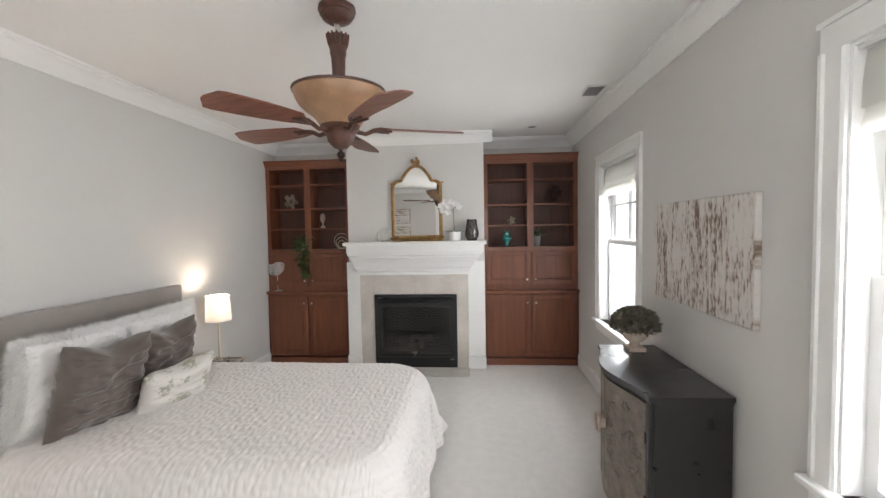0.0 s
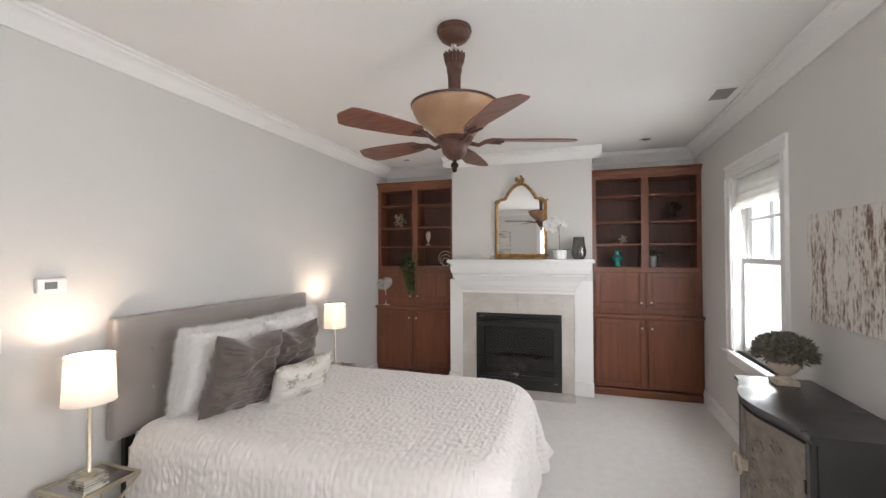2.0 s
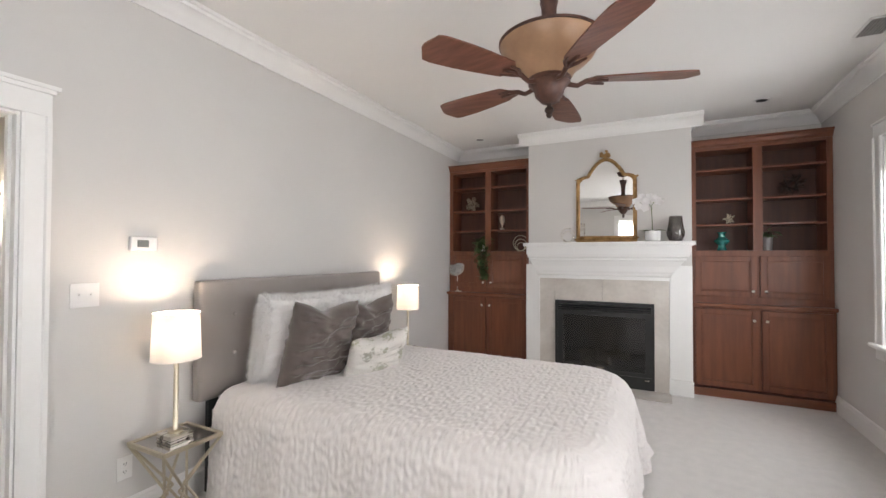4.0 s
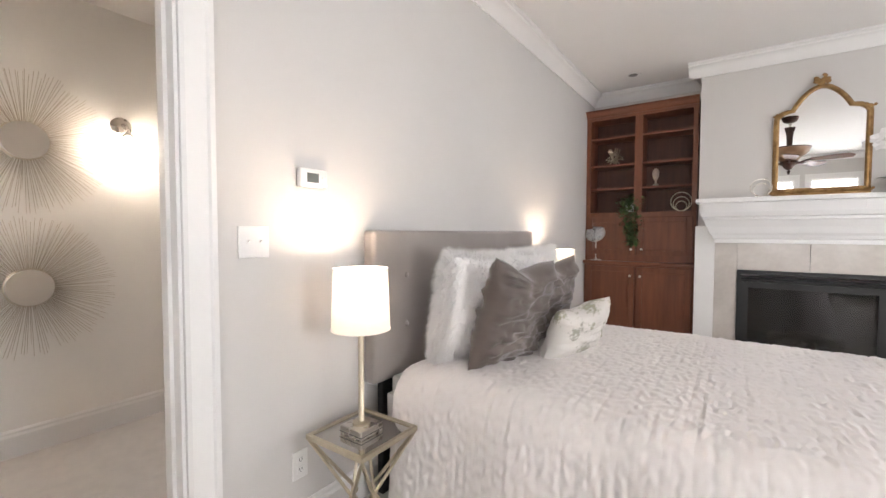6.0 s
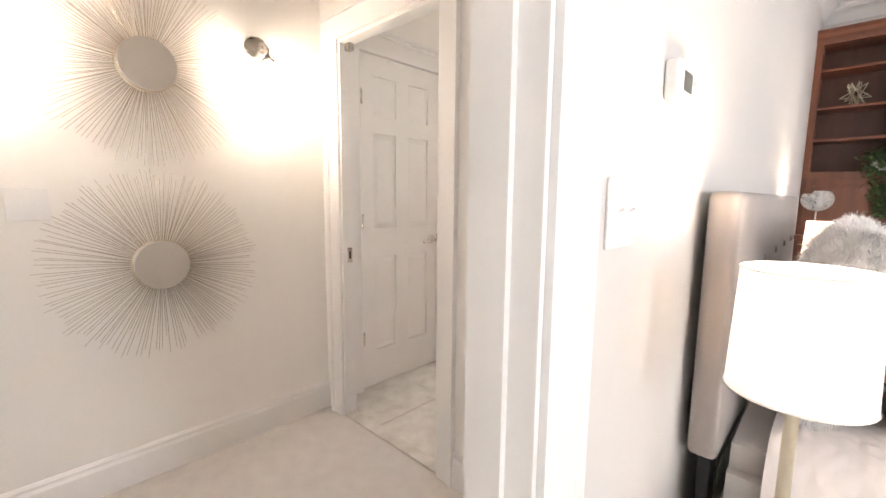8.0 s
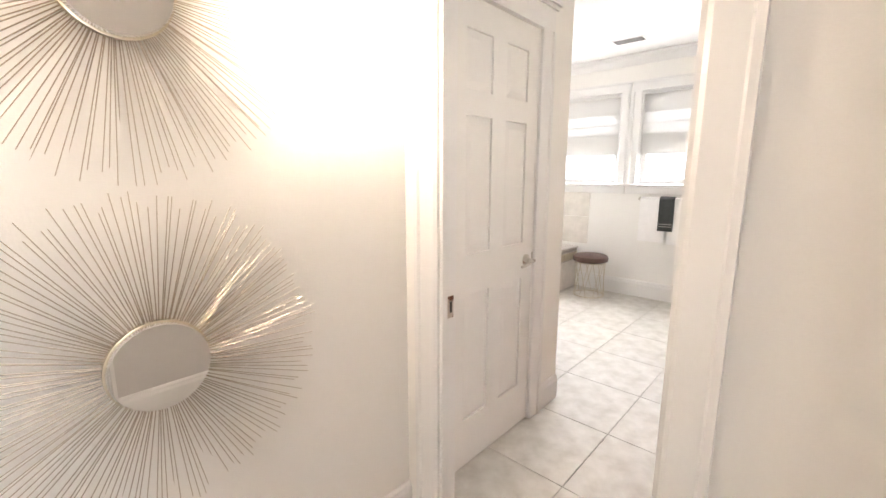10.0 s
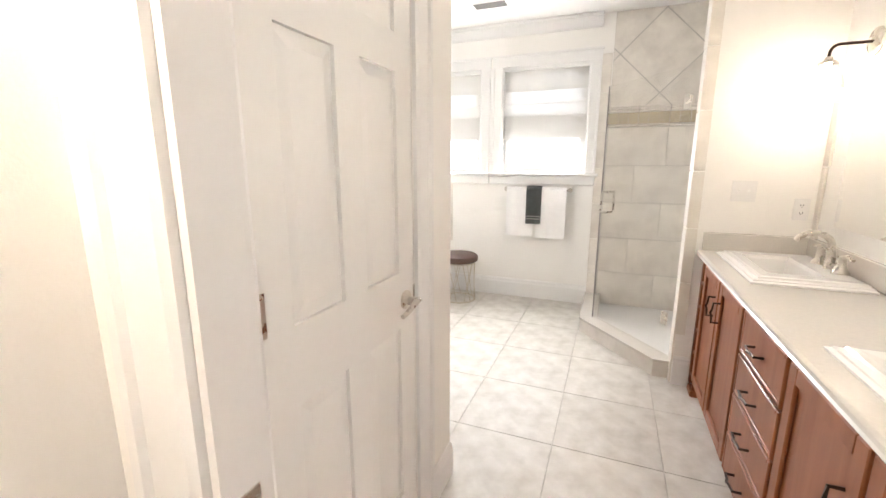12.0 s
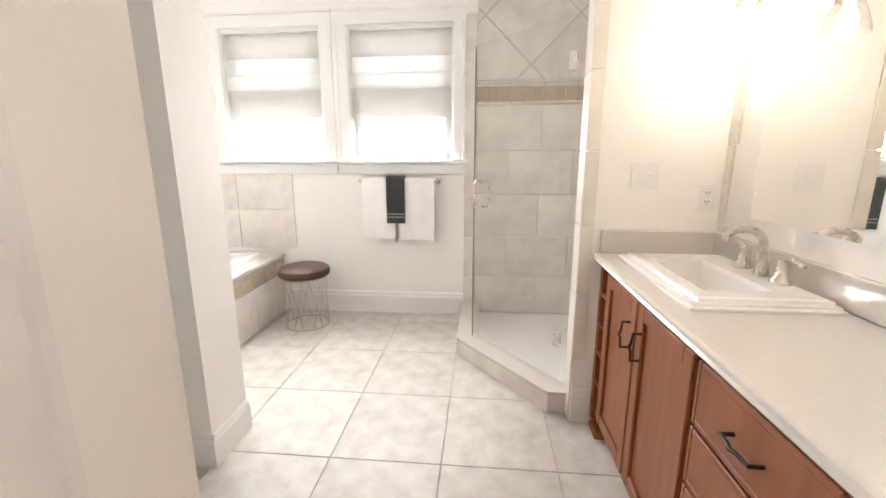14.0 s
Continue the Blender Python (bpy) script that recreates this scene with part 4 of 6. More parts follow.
def scroll_cluster(cx, cz, size, n):
    bm = bmesh.new()
    for _ in range(n):
        a, r = random.uniform(0, math.tau), random.uniform(0.1, 1) * size
        s = bmesh.ops.create_icosphere(bm, subdivisions=1, radius=size * random.uniform(0.22, 0.42))
        bmesh.ops.scale(bm, vec=(1.25, 0.5, 1), verts=s["verts"])
        bmesh.ops.translate(bm, vec=(cx + r * math.cos(a), 6.165, cz + r * math.sin(a) * 0.9), verts=s["verts"])
    return bm


part("crest", scroll_cluster(mx, zb + 0.89, 0.055, 16), M_GOLD, gm, "carved gold crest", smooth=True)
for s in (-1, 1):
    part("corner_ornament", scroll_cluster(mx + s * 0.285, zb + 0.64, 0.032, 9), M_GOLD, gm, smooth=True)
    part("corner_ornament", scroll_cluster(mx + s * 0.295, zb - 0.02, 0.03, 8), M_GOLD, gm, smooth=True)
part("bottom_ornament", scroll_cluster(mx, zb - 0.03, 0.03, 8), M_GOLD, gm, smooth=True)


# ---- bookcases ----
def bookcase(x0, x1, label):
    c = thing("bookcase", ((x0 + x1) / 2, 6.4, 0), label, "bookcase", "built-in bookcases")
    yb, yu, yl = N_ - 0.002, 6.33, 6.29
    bm = bmesh.new()
    box(bm, x0, yl + 0.06, 0, x1, yb, 0.10)
    box(bm, x0, yl, 0.10, x1, yb, 0.895)
    part("base_cabinet", bm, M_CHERRY, c)
    part("base_moulding", bx(x0, yl - 0.012, 0.0, x1, yl + 0.0595, 0.085, 0.01, 2), M_CHERRY_H, c)
    part("ledge", bx(x0 - 0.004, 6.245, 0.8955, x1 + 0.004, yb, 0.930, 0.010, 3), M_CHERRY_H, c, smooth=True)
    up = bmesh.new()
    box(up, x0, yu, 0.9305, x1, yb, 1.455)
    part("middle_cabinet", up, M_CHERRY, c)
    for a, b in ((x0, x0 + 0.045), (x1 - 0.045, x1)):
        part("side_panel", bx(a, yu, 1.4555, b, yb, 2.50), M_CHERRY, c)
    xm = (x0 + x1) / 2
    part("divider", bx(xm - 0.038, yu, 1.4555, xm + 0.038, yb, 2.4695), M_CHERRY, c)
    # back panel's colour carries the recess shade
    part("back_panel", bx(x0 + 0.0455, yb - 0.012, 1.456, x1 - 0.0455, yb, 2.4695), M_CHERRY_SHADED, c)
    part("top_rail", bx(x0 + 0.0455, yu, 2.47, x1 - 0.0455, yb, 2.50), M_CHERRY_H, c)
    cr = bmesh.new()
    run(cr, (x0 - 0.002, yu + 0.002), (x1 + 0.002, yu + 0.002), [(0, 0), (0.012, 0), (0.012, 0.018), (0.02, 0.024), (0.032, 0.05), (0.05, 0.062), (0.05, 0.076), (0, 0.076)], 2.5005, (0, -1))
    box(cr, x0, yu + 0.003, 2.5005, x1, yb, 2.57)
    part("cornice", cr, M_CHERRY_H, c)
    bays = ((x0 + 0.0455, xm - 0.0385), (xm + 0.0385, x1 - 0.0455))
    for a, b in bays:
        for z in (1.715, 1.97, 2.27):
            part("shelf", bx(a, yu + 0.018, z - 0.011, b, yb - 0.0125, z + 0.011, 0.003), M_CHERRY_H, c)

    def door(a, b, z0, z1, y, knob_x, knob_z):
        d = part("door", bx(a, y - 0.012, z0, b, y - 0.0005, z1), M_CHERRY, c)
        f = bmesh.new()
        for q in ((a, z0, a + 0.052, z1), (b - 0.052, z0, b, z1), (a + 0.052, z0, b - 0.052, z0 + 0.052), (a + 0.052, z1 - 0.052, b - 0.052, z1)):
            box(f, q[0], y - 0.026, q[1], q[2], y - 0.0122, q[3], 0.003)
        part("door_frame", f, M_CHERRY, d)
        g = bmesh.new()
        for q in ((a + 0.0525, z0 + 0.0525, a + 0.062, z1 - 0.0525), (b - 0.062, z0 + 0.0525, b - 0.0525, z1 - 0.0525), (a + 0.062, z0 + 0.0525, b - 0.062, z0 + 0.062), (a + 0.062, z1 - 0.062, b - 0.062, z1 - 0.0525)):
            box(g, q[0], y - 0.018, q[1], q[2], y - 0.0122, q[3], 0.002)
        part("panel_bead", g, M_CHERRY_H, d)
        k = lathe([(0.0, 0.0), (0.006, 0.0), (0.005, 0.012), (0.013, 0.018), (0.014, 0.024), (0.008, 0.030), (0.0, 0.031)], 16)
        bmesh.ops.transform(k, matrix=Matrix.Translation((knob_x, y - 0.026, knob_z)) @ Matrix.Rotation(radians(90), 4, "X"), verts=k.verts)
        part("knob", k, M_NICKEL, d, "brushed nickel knob", smooth=True)

    for (za, zbb, y, kz) in ((0.115, 0.875, yl, 0.78), (1.0, 1.40, yu, 1.06)):
        door(x0 + 0.03, xm - 0.012, za, zbb, y, xm - 0.05, kz)
        door(xm + 0.012, x1 - 0.03, za, zbb, y, xm + 0.05, kz)
    return c


bookcase(W + 0.003, -1.412, "cherry-stained built-in bookcase with ornaments on its shelves")
bookcase(0.275, E - 0.003, "dark cherry-stained built-in bookcase by the window")

# ---- ceiling fan ----
FX, FY = -0.52, 3.32
fan = thing("ceiling_fan", (FX, FY, CEIL), "carved brown ceiling fan with a tan glass bowl, unlit", "ceiling fan")
part("canopy", lathe([(0.092, 0.0), (0.095, -0.02), (0.085, -0.03), (0.088, -0.038), (0.072, -0.062), (0.05, -0.076), (0.022, -0.084), (0.0, -0.085)], 32, (FX, FY, CEIL - 0.0005)), M_FAN, fan, smooth=True)
part("ball_joint", lathe([(0.016, 0.0), (0.014, -0.085)], 14, (FX, FY, CEIL - 0.08)), M_NICKEL, fan, smooth=True)
part("downrod_sleeve", lathe([(0.02, 0.0), (0.052, 0.0), (0.046, -0.02), (0.041, -0.05), (0.044, -0.062), (0.040, -0.075), (0.043, -0.085), (0.036, -0.11), (0.030, -0.28), (0.034, -0.30), (0.0, -0.301)], 20, (FX, FY, 2.685)), M_FAN, fan, smooth=True)
for k in range(14):
    a = k * math.tau / 14
    b = bmesh.new()
    bent(b, [(FX + r * math.cos(a), FY + r * math.sin(a), z) for r, z in ((0.041, 2.63), (0.048, 2.66), (0.056, 2.692))], [0.006, 0.008, 0.005], 6)
    part("carved_leaf", b, M_FAN, fan, smooth=True)
part("glass_bowl", lathe([(0.226, 0.0), (0.232, -0.004), (0.224, -0.03), (0.205, -0.065), (0.175, -0.095), (0.145, -0.115), (0.12, -0.14), (0.105, -0.165), (0.10, -0.17), (0.095, -0.16), (0.11, -0.135), (0.14, -0.105), (0.20, -0.05), (0.218, -0.01)], 48, (FX, FY, 2.40)), M_AMBER, fan, "tan scavo glass bowl", smooth=True)
part("bowl_rim", lathe([(0.218, 0.0), (0.236, -0.002), (0.238, 0.008), (0.224, 0.012), (0.03, 0.014)], 48, (FX, FY, 2.40)), M_FAN, fan, smooth=True)
part("motor_housing", lathe([(0.0, 0.0), (0.098, 0.0), (0.102, -0.012), (0.094, -0.02), (0.098, -0.032), (0.078, -0.05), (0.070, -0.065), (0.064, -0.09), (0.036, -0.12), (0.018, -0.128), (0.0, -0.128)], 32, (FX, FY, 2.24)), M_FAN, fan, smooth=True)
part("finial", lathe([(0.012, 0.0), (0.010, -0.01), (0.020, -0.022), (0.022, -0.034), (0.012, -0.045), (0.015, -0.052), (0.008, -0.066), (0.0, -0.068)], 16, (FX, FY, 2.113)), M_BRONZE, fan, smooth=True)
for k in range(5):
    ang = radians(20 + 72 * k)
    ca, sa = math.cos(ang), math.sin(ang)
    R = Matrix.Translation((FX, FY, 0.0)) @ Matrix.Rotation(ang, 4, "Z")
    arm = bmesh.new()
    bent(arm, [(0.085, 0, 2.205), (0.13, 0.0, 2.195), (0.17, 0, 2.215), (0.21, 0, 2.222), (0.27, 0.0, 2.216)], [0.012, 0.011, 0.012, 0.013, 0.008], 8)
    for s in (-1, 1):
        bent(arm, [(0.17, 0, 2.213), (0.21, s * 0.03, 2.218), (0.26, s * 0.042, 2.216)], [0.009, 0.009, 0.006], 6)
    bmesh.ops.transform(arm, matrix=R, verts=arm.verts)
    part("blade_arm", arm, M_FAN, fan, smooth=True)
    out = []
    for i in range(15):
        t = i / 14
        hw = 0.05 + 0.032 * math.sin(min(t * 1.25, 1) * math.pi / 2)
        hw *= math.sqrt(max(1 - max((t - 0.88) / 0.12, 0) ** 2, 0)) if t > 0.88 else 1
        hw *= math.sqrt(max(1 - ((0.07 - t) / 0.07) ** 2, 0.15)) if t < 0.07 else 1
        out.append((0.215 + 0.455 * t, max(hw, 0.012)))
    bl = prism(out + [(x, -w) for x, w in out[::-1]], 2.221, 2.228)
    bmesh.ops.rotate(bl, cent=(0.2, 0, 2.224), matrix=Matrix.Rotation(radians(11), 3, "X"), verts=bl.verts)
    bmesh.ops.transform(bl, matrix=R, verts=bl.verts)
    part("blade", bl, M_BLADE, fan, "reddish walnut fan blade")

# ---- bed ----
BY0, BY1, BX0, BX1, BZ = 2.87, 4.53, -2.30, -0.19, 0.625
bed = thing("bed", (-1.3, 3.62, 0), "double bed with a grey upholstered headboard and white quilt", "bed")
part("headboard", bx(W + 0.025, 2.85, 0.545, -2.395, 4.62, 1.245, 0.022, 3), M_UPH, bed, "grey linen tufted headboard", smooth=True)
for y in (2.96, 4.50):
    part("headboard_leg", bx(W + 0.04, y - 0.035, 0.0, W + 0.075, y + 0.035, 0.56, 0.003), M_BLACK, bed, "black metal leg")
for i in range(5):
    for j in range(2):
        b = bmesh.new()
        s = bmesh.ops.create_uvsphere(b, u_segments=10, v_segments=6, radius=0.014)
        bmesh.ops.scale(b, vec=(0.5, 1, 1), verts=b.verts)
        bmesh.ops.translate(b, vec=(-2.394, 3.075 + i * 0.33, 0.79 + j * 0.24), verts=b.verts)
        part("tuft_button", b, M_UPH, bed, smooth=True)


def bed_outline(inset):
    """The bed's plan: square at the head, rounded at the foot."""
    rad, pts = 0.34, [(-2.38, BY1 - inset), (-2.38, BY0 + inset)]
    for cy0, a0 in ((BY0 + rad, -90), (BY1 - rad, 0)):
        for k in range(9):
            a = radians(a0 + k * 11.25)
            pts.append((BX1 - rad + (rad - inset) * math.cos(a), cy0 + (rad - inset) * math.sin(a)))
    return pts


mt = prism(bed_outline(0.05), 0.29, BZ - 0.13)
prism(bed_outline(0.09), BZ - 0.1299, BZ - 0.06, mt)
part("mattress", mt, M_MATT, bed)
part("box_base", prism(bed_outline(0.07), 0.14, 0.2895), M_MATT, bed)
for x in (-2.2, -0.35):
    for y in (BY0 + 0.15, BY1 - 0.15):
        part("foot", bx(x - 0.03, y - 0.03, 0, x + 0.03, y + 0.03, 0.1395), M_BLACK, bed)


def quilt():
    """A puckered quilt over the mattress: rounded shoulders, rounded foot corners, folds that deepen towards the hem."""
    nu, nv = 420, 460
    R, RC, drop = 0.14, 0.34, 0.57
    half = (BY1 - BY0) / 2
    core_x, core_y = BX1 - BX0 - RC, half - RC
    fall = RC - R + R * math.pi / 2 + drop - R
    cy_ = (BY0 + BY1) / 2
    verts, faces = [], []

    def side(d):
        """Cloth distance from the core: the place outwards and the height lost."""
        if d <= RC - R:
            return d, 0.0
        if d <= RC - R + R * math.pi / 2:
            a = (d - RC + R) / R
            return RC - R + R * math.sin(a), R * (1 - math.cos(a))
        return RC, R + d - (RC - R) - R * math.pi / 2

    for i in range(nu + 1):
        u = (core_x + fall) * i / nu
        for j in range(nv + 1):
            v = (core_y + fall) * (2 * j / nv - 1)
            sg = 1 if v >= 0 else -1
            du, dv = max(u - core_x, 0.0), max(abs(v) - core_y, 0.0)
            d = max(du, dv)
            n = math.hypot(du, dv)
            ex, ey = (du / n, dv / n) if n > 1e-6 else (0.0, 0.0)
            corner = 2 * ex * ey
            out, loss = side(d)
            hang = max(loss - 0.09, 0) / drop
            n1 = noise.noise((u * 2.2, v * 2.2, 1.0))
            turn = math.atan2(ey, ex) if n > 1e-6 else 0.0
            run_ = u + (turn * 0.45 if corner > 0 else 0) + (v if dv <= 0 else 0)
            flare = hang * (0.045 + 0.045 * n1 + 0.20 * corner + 0.018 * math.sin(run_ * 13 + 3 * n1) + 0.05 * corner * math.sin(turn * 9 + sg))
            # puckers: short ripples between stitched lines across the bed
            k = noise.noise((u * 58, v * 27, 4.0)) * 0.0062 * (1 - 0.6 * corner) + noise.noise((u * 11, v * 9, 7.0)) * 0.002
            k += 0.0032 * (1 - (abs(((u / 0.042) % 1) - 0.5) * 2) ** 3) - 0.002
            k += noise.noise((u * 3, v * 3, 9.0)) * 0.006
            tilt = min(loss / R, 1.0)
            o = out + flare + k * 1.1 * tilt
            x = BX0 + min(u, core_x) + ex * o
            y = cy_ + sg * (min(abs(v), core_y) + ey * o)
            z = BZ - loss - 0.02 * hang * corner + k * (1 - tilt)
            verts.append((x, y, max(z, 0.03)))
    for i in range(nu):
        for j in range(nv):
            a = i * (nv + 1) + j
            faces.append((a, a + 1, a + nv + 2, a + nv + 1))
    me = bpy.data.meshes.new("quilt")
    me.from_pydata(verts, [], faces)
    me.polygons.foreach_set("use_smooth", [True] * len(me.polygons))
    me.materials.append(M_QUILT)
    return me


q = new("quilt", quilt())
tagged(q, "white puckered quilt draped over the bed", "quilt")


def pillow(name, w, h, t, material, place, label, creases=0.01, seed=0.0, chop=0.0, res=40, wrinkles=0.0):
    """A stuffed cushion standing in its own x (width) and z (height); chop dents the middle of its top."""
    bm = bmesh.new()
    n = res
    sides = []
    for s in (1, -1):
        rows = []
        for i in range(n + 1):
            row = []
            for j in range(n + 1):
                a, b = 2 * i / n - 1, 2 * j / n - 1
                fat = max((1 - a ** 4) * (1 - b ** 4), 0) ** 0.55
                pinch = 1 - 0.085 * (1 - a * a) ** 1.0 * abs(b) ** 3
                pinch2 = 1 - 0.07 * (1 - b * b) * abs(a) ** 3
                x, z = a * w / 2 * pinch2, b * h / 2 * pinch
                d = s * fat * t / 2
                fold = noise.noise((a * 2.0 + seed, b * 4.5, seed + s)) + 0.6 * noise.noise((a * 3 + seed, b * 11, 2 * seed + s))
                d += s * 1.5 * creases * fold * min(fat * 1.5, 1)
                # sharp creases that fan in from the lower side
                w1 = noise.noise((a * 1.3 + seed, b * 4.2 - a * 1.6 + seed, seed)) + 0.25 * noise.noise((a * 4 + seed, b * 9, seed))
                d -= s * wrinkles * (1 - min(abs(w1) * 3.2, 1)) ** 1.5 * min(fat * 1.4, 1) * (0.35 + 0.65 * (1 - b) / 2)
                z -= chop * math.exp(-(a / 0.45) ** 2) * max(b, 0) ** 1.5
                row.append(bm.verts.new((x, d, z + h / 2)))
            rows.append(row)
        for i in range(n):
            for j in range(n):
                bm.faces.new((rows[i][j], rows[i + 1][j], rows[i + 1][j + 1], rows[i][j + 1]))
        sides.append(rows)
    bmesh.ops.remove_doubles(bm, verts=bm.verts, dist=0.0008)
    p = thing(name, (0, 0, 0), label, "pillow")
    c = part("cover", bm, material, p, smooth=True)
    p.matrix_basis = place
    return p, c


# rz 90: the cushion faces the foot of the bed; rx leans it back
def leaning(x, y, z, rz, lean, roll=0):
    return Matrix.Translation((x, y, z)) @ Matrix.Rotation(radians(rz), 4, "Z") @ Matrix.Rotation(radians(lean), 4, "X") @ Matrix.Rotation(radians(roll), 4, "Y")


def fur(p, w, h, t, count, seed):
    random.seed(seed)
    verts, faces = [], []
    for _ in range(count):
        s = random.choice((1, -1))
        a, b = random.uniform(-1, 1), random.uniform(-1, 1)
        if random.random() < 0.6:
            if random.random() < 0.5:
                a = random.choice((-1, 1)) * random.uniform(0.93, 1)
            else:
                b = random.choice((-1, 1)) * random.uniform(0.93, 1)
        fat = max((1 - a ** 4) * (1 - b ** 4), 0) ** 0.55
        o = Vector((a * w / 2 * (1 - 0.07 * (1 - b * b) * abs(a) ** 3), s * fat * t / 2, b * h / 2 * (1 - 0.085 * (1 - a * a) * abs(b) ** 3) + h / 2))
        d = Vector((a * 1.1 + random.uniform(-0.7, 0.7), s * (0.12 + fat * 0.2), b * 0.9 - 0.35 + random.uniform(-0.7, 0.7))).normalized()
        ln = random.uniform(0.025, 0.06)
        side = d.cross(Vector((random.uniform(-1, 1), random.uniform(-1, 1), random.uniform(-1, 1)))).normalized() * 0.0013
        m = o + d * ln * 0.55 + Vector((0, 0, -0.003))
        e = o + d * ln + Vector((random.uniform(-0.008, 0.008), 0, -0.012))
        k = len(verts)
        verts += [o - side, o + side, m + side * 0.8, m - side * 0.8, e]
        faces += [(k, k + 1, k + 2, k + 3), (k + 3, k + 2, k + 4)]
    me = bpy.data.meshes.new("fur")
    me.from_pydata([tuple(v) for v in verts], [], faces)
    me.materials.append(M_FUR)
    ob = new("fur", me)
    ob.parent = p
    tagged(ob, "long shaggy white fur", kind="stuff")


pz = BZ - 0.012
for y, roll, sd in ((3.40, 2, 11), (4.08, -2, 12)):
    p, c = pillow("fur_pillow", 0.66, 0.53, 0.22, M_FUR, leaning(-2.235, y, pz, 90, 8, roll), "shaggy white faux-fur pillow against the headboard", 0.012, sd)
    fur(p, 0.66, 0.53, 0.22, 16000, sd)
p, c = pillow("velvet_pillow", 0.49, 0.53, 0.19, M_VELVET, leaning(-2.015, 3.33, pz - 0.015, 80, 14, 4), "creased taupe velvet cushion on the bed", 0.019, 3.3, 0.05, 64, 0.013)
p, c = pillow("velvet_pillow", 0.47, 0.50, 0.17, M_VELVET, leaning(-2.03, 3.87, pz - 0.01, 86, 14, -4), "creased taupe velvet cushion on the bed", 0.017, 6.1, 0.05, 64, 0.010)
p, c = pillow("lumbar_pillow", 0.50, 0.30, 0.15, M_FLORAL, leaning(-1.80, 3.68, pz - 0.015, 79, 22, -3), "pale linen lumbar cushion with grey-green flowers", 0.006, 9.4, 0.03)


# ---- side tables and lamps ----
def side_table(x, y):
    t = thing("side_table", (0, 0, 0), "small champagne-gold metal side table with a mirrored top", "side table", "bedside tables")
    w, h = 0.143, 0.47
    fr = bmesh.new()
    for a, b in (((-w, -w), (w, -w)), ((w, -w), (w, w)), ((w, w), (-w, w)), ((-w, w), (-w, -w))):
        x0, x1 = sorted((a[0], b[0]))
        y0, y1 = sorted((a[1], b[1]))
        box(fr, x0 - 0.008, y0 - 0.008, h - 0.02, x1 + 0.008, y1 + 0.008, h, 0.002)
    part("top_frame", fr, M_CHAMP, t)
    part("mirror_top", bx(-w + 0.008, -w + 0.008, h - 0.014, w - 0.008, w - 0.008, h - 0.006), M_TABGLASS, t, "mirrored glass top")
    for sx in (-1, 1):
        for sy in (-1, 1):
            for tx, ty in ((-sx, sy), (sx, -sy)):
                l = bmesh.new()
                tube(l, (sx * w, sy * w, h - 0.02), (sx * w * 0.12 + tx * 0.03, sy * w * 0.12 + ty * 0.03, h * 0.45), 0.007, n=6)
                tube(l, (sx * w * 0.12 + tx * 0.03, sy * w * 0.12 + ty * 0.03, h * 0.45), (sx * w, sy * w, 0.006), 0.007, n=6)
                part("strut", l, M_CHAMP, t)
    ft = bmesh.new()
    for a, b in (((-w, -w), (w, -w)), ((w, -w), (w, w)), ((w, w), (-w, w)), ((-w, w), (-w, -w))):
        x0, x1 = sorted((a[0], b[0]))
        y0, y1 = sorted((a[1], b[1]))
        box(ft, x0 - 0.007, y0 - 0.007, 0, x1 + 0.007, y1 + 0.007, 0.014)
    part("foot_frame", ft, M_CHAMP, t)
    t.matrix_basis = Matrix.Translation((x, y, 0))
    return t


t1 = side_table(-2.25, 2.64)
copy_thing(t1, Matrix.Translation((-2.26, 4.90, 0)))


def table_lamp(x, y, z):
    l = thing("table_lamp", (0, 0, 0), "lit table lamp with a white drum shade on a nickel stem", "table lamp", "bedside lamps")
    part("base", bx(-0.058, -0.058, 0.0, 0.058, 0.058, 0.034, 0.003), M_NICKEL, l)
    part("base_inset", bx(-0.0585, -0.0585, 0.010, 0.0585, 0.0585, 0.013), M_BLACK, l)
    part("stem", lathe([(0.034, 0.0345), (0.034, 0.042), (0.014, 0.046), (0.0115, 0.05), (0.0115, 0.475), (0.0, 0.476)], 20), M_CHAMP, l, smooth=True)
    sh = bmesh.new()
    lathe([(0.112, 0.40), (0.103, 0.635), (0.101, 0.635), (0.110, 0.40), (0.112, 0.40)], 48, bm=sh)
    part("shade", sh, M_SHADE, l, "glowing white fabric drum shade", smooth=True)
    for r, zz in ((0.1125, 0.401), (0.1035, 0.634)):
        rg = bmesh.new()
        bent(rg, [(r * math.cos(k * math.tau / 36), r * math.sin(k * math.tau / 36), zz) for k in range(37)], 0.0018, 5)
        part("shade_ring", rg, M_TRIM, l)
    sp = bmesh.new()
    for k in range(3):
        a = k * math.tau / 3
        tube(sp, (0.01 * math.cos(a), 0.01 * math.sin(a), 0.46), (0.109 * math.cos(a), 0.109 * math.sin(a), 0.412), 0.0016, n=5)
    part("spider", sp, M_NICKEL, l)
    part("bulb", lathe([(0.0, 0.477), (0.016, 0.479), (0.024, 0.495), (0.030, 0.52), (0.031, 0.57), (0.026, 0.598), (0.014, 0.612), (0.0, 0.615)], 16), M_BULB, l, "lit warm bulb", smooth=True)
    l.matrix_basis = Matrix.Translation((x, y, z))
    return l


l1 = table_lamp(-2.252, 2.635, 0.4645)
copy_thing(l1, Matrix.Translation((-2.26, 4.90, 0.4645)))

# ---- black cabinet by the window ----
DZ, DY0, DY1, DXB = 0.875, 3.19, 4.09, E - 0.025
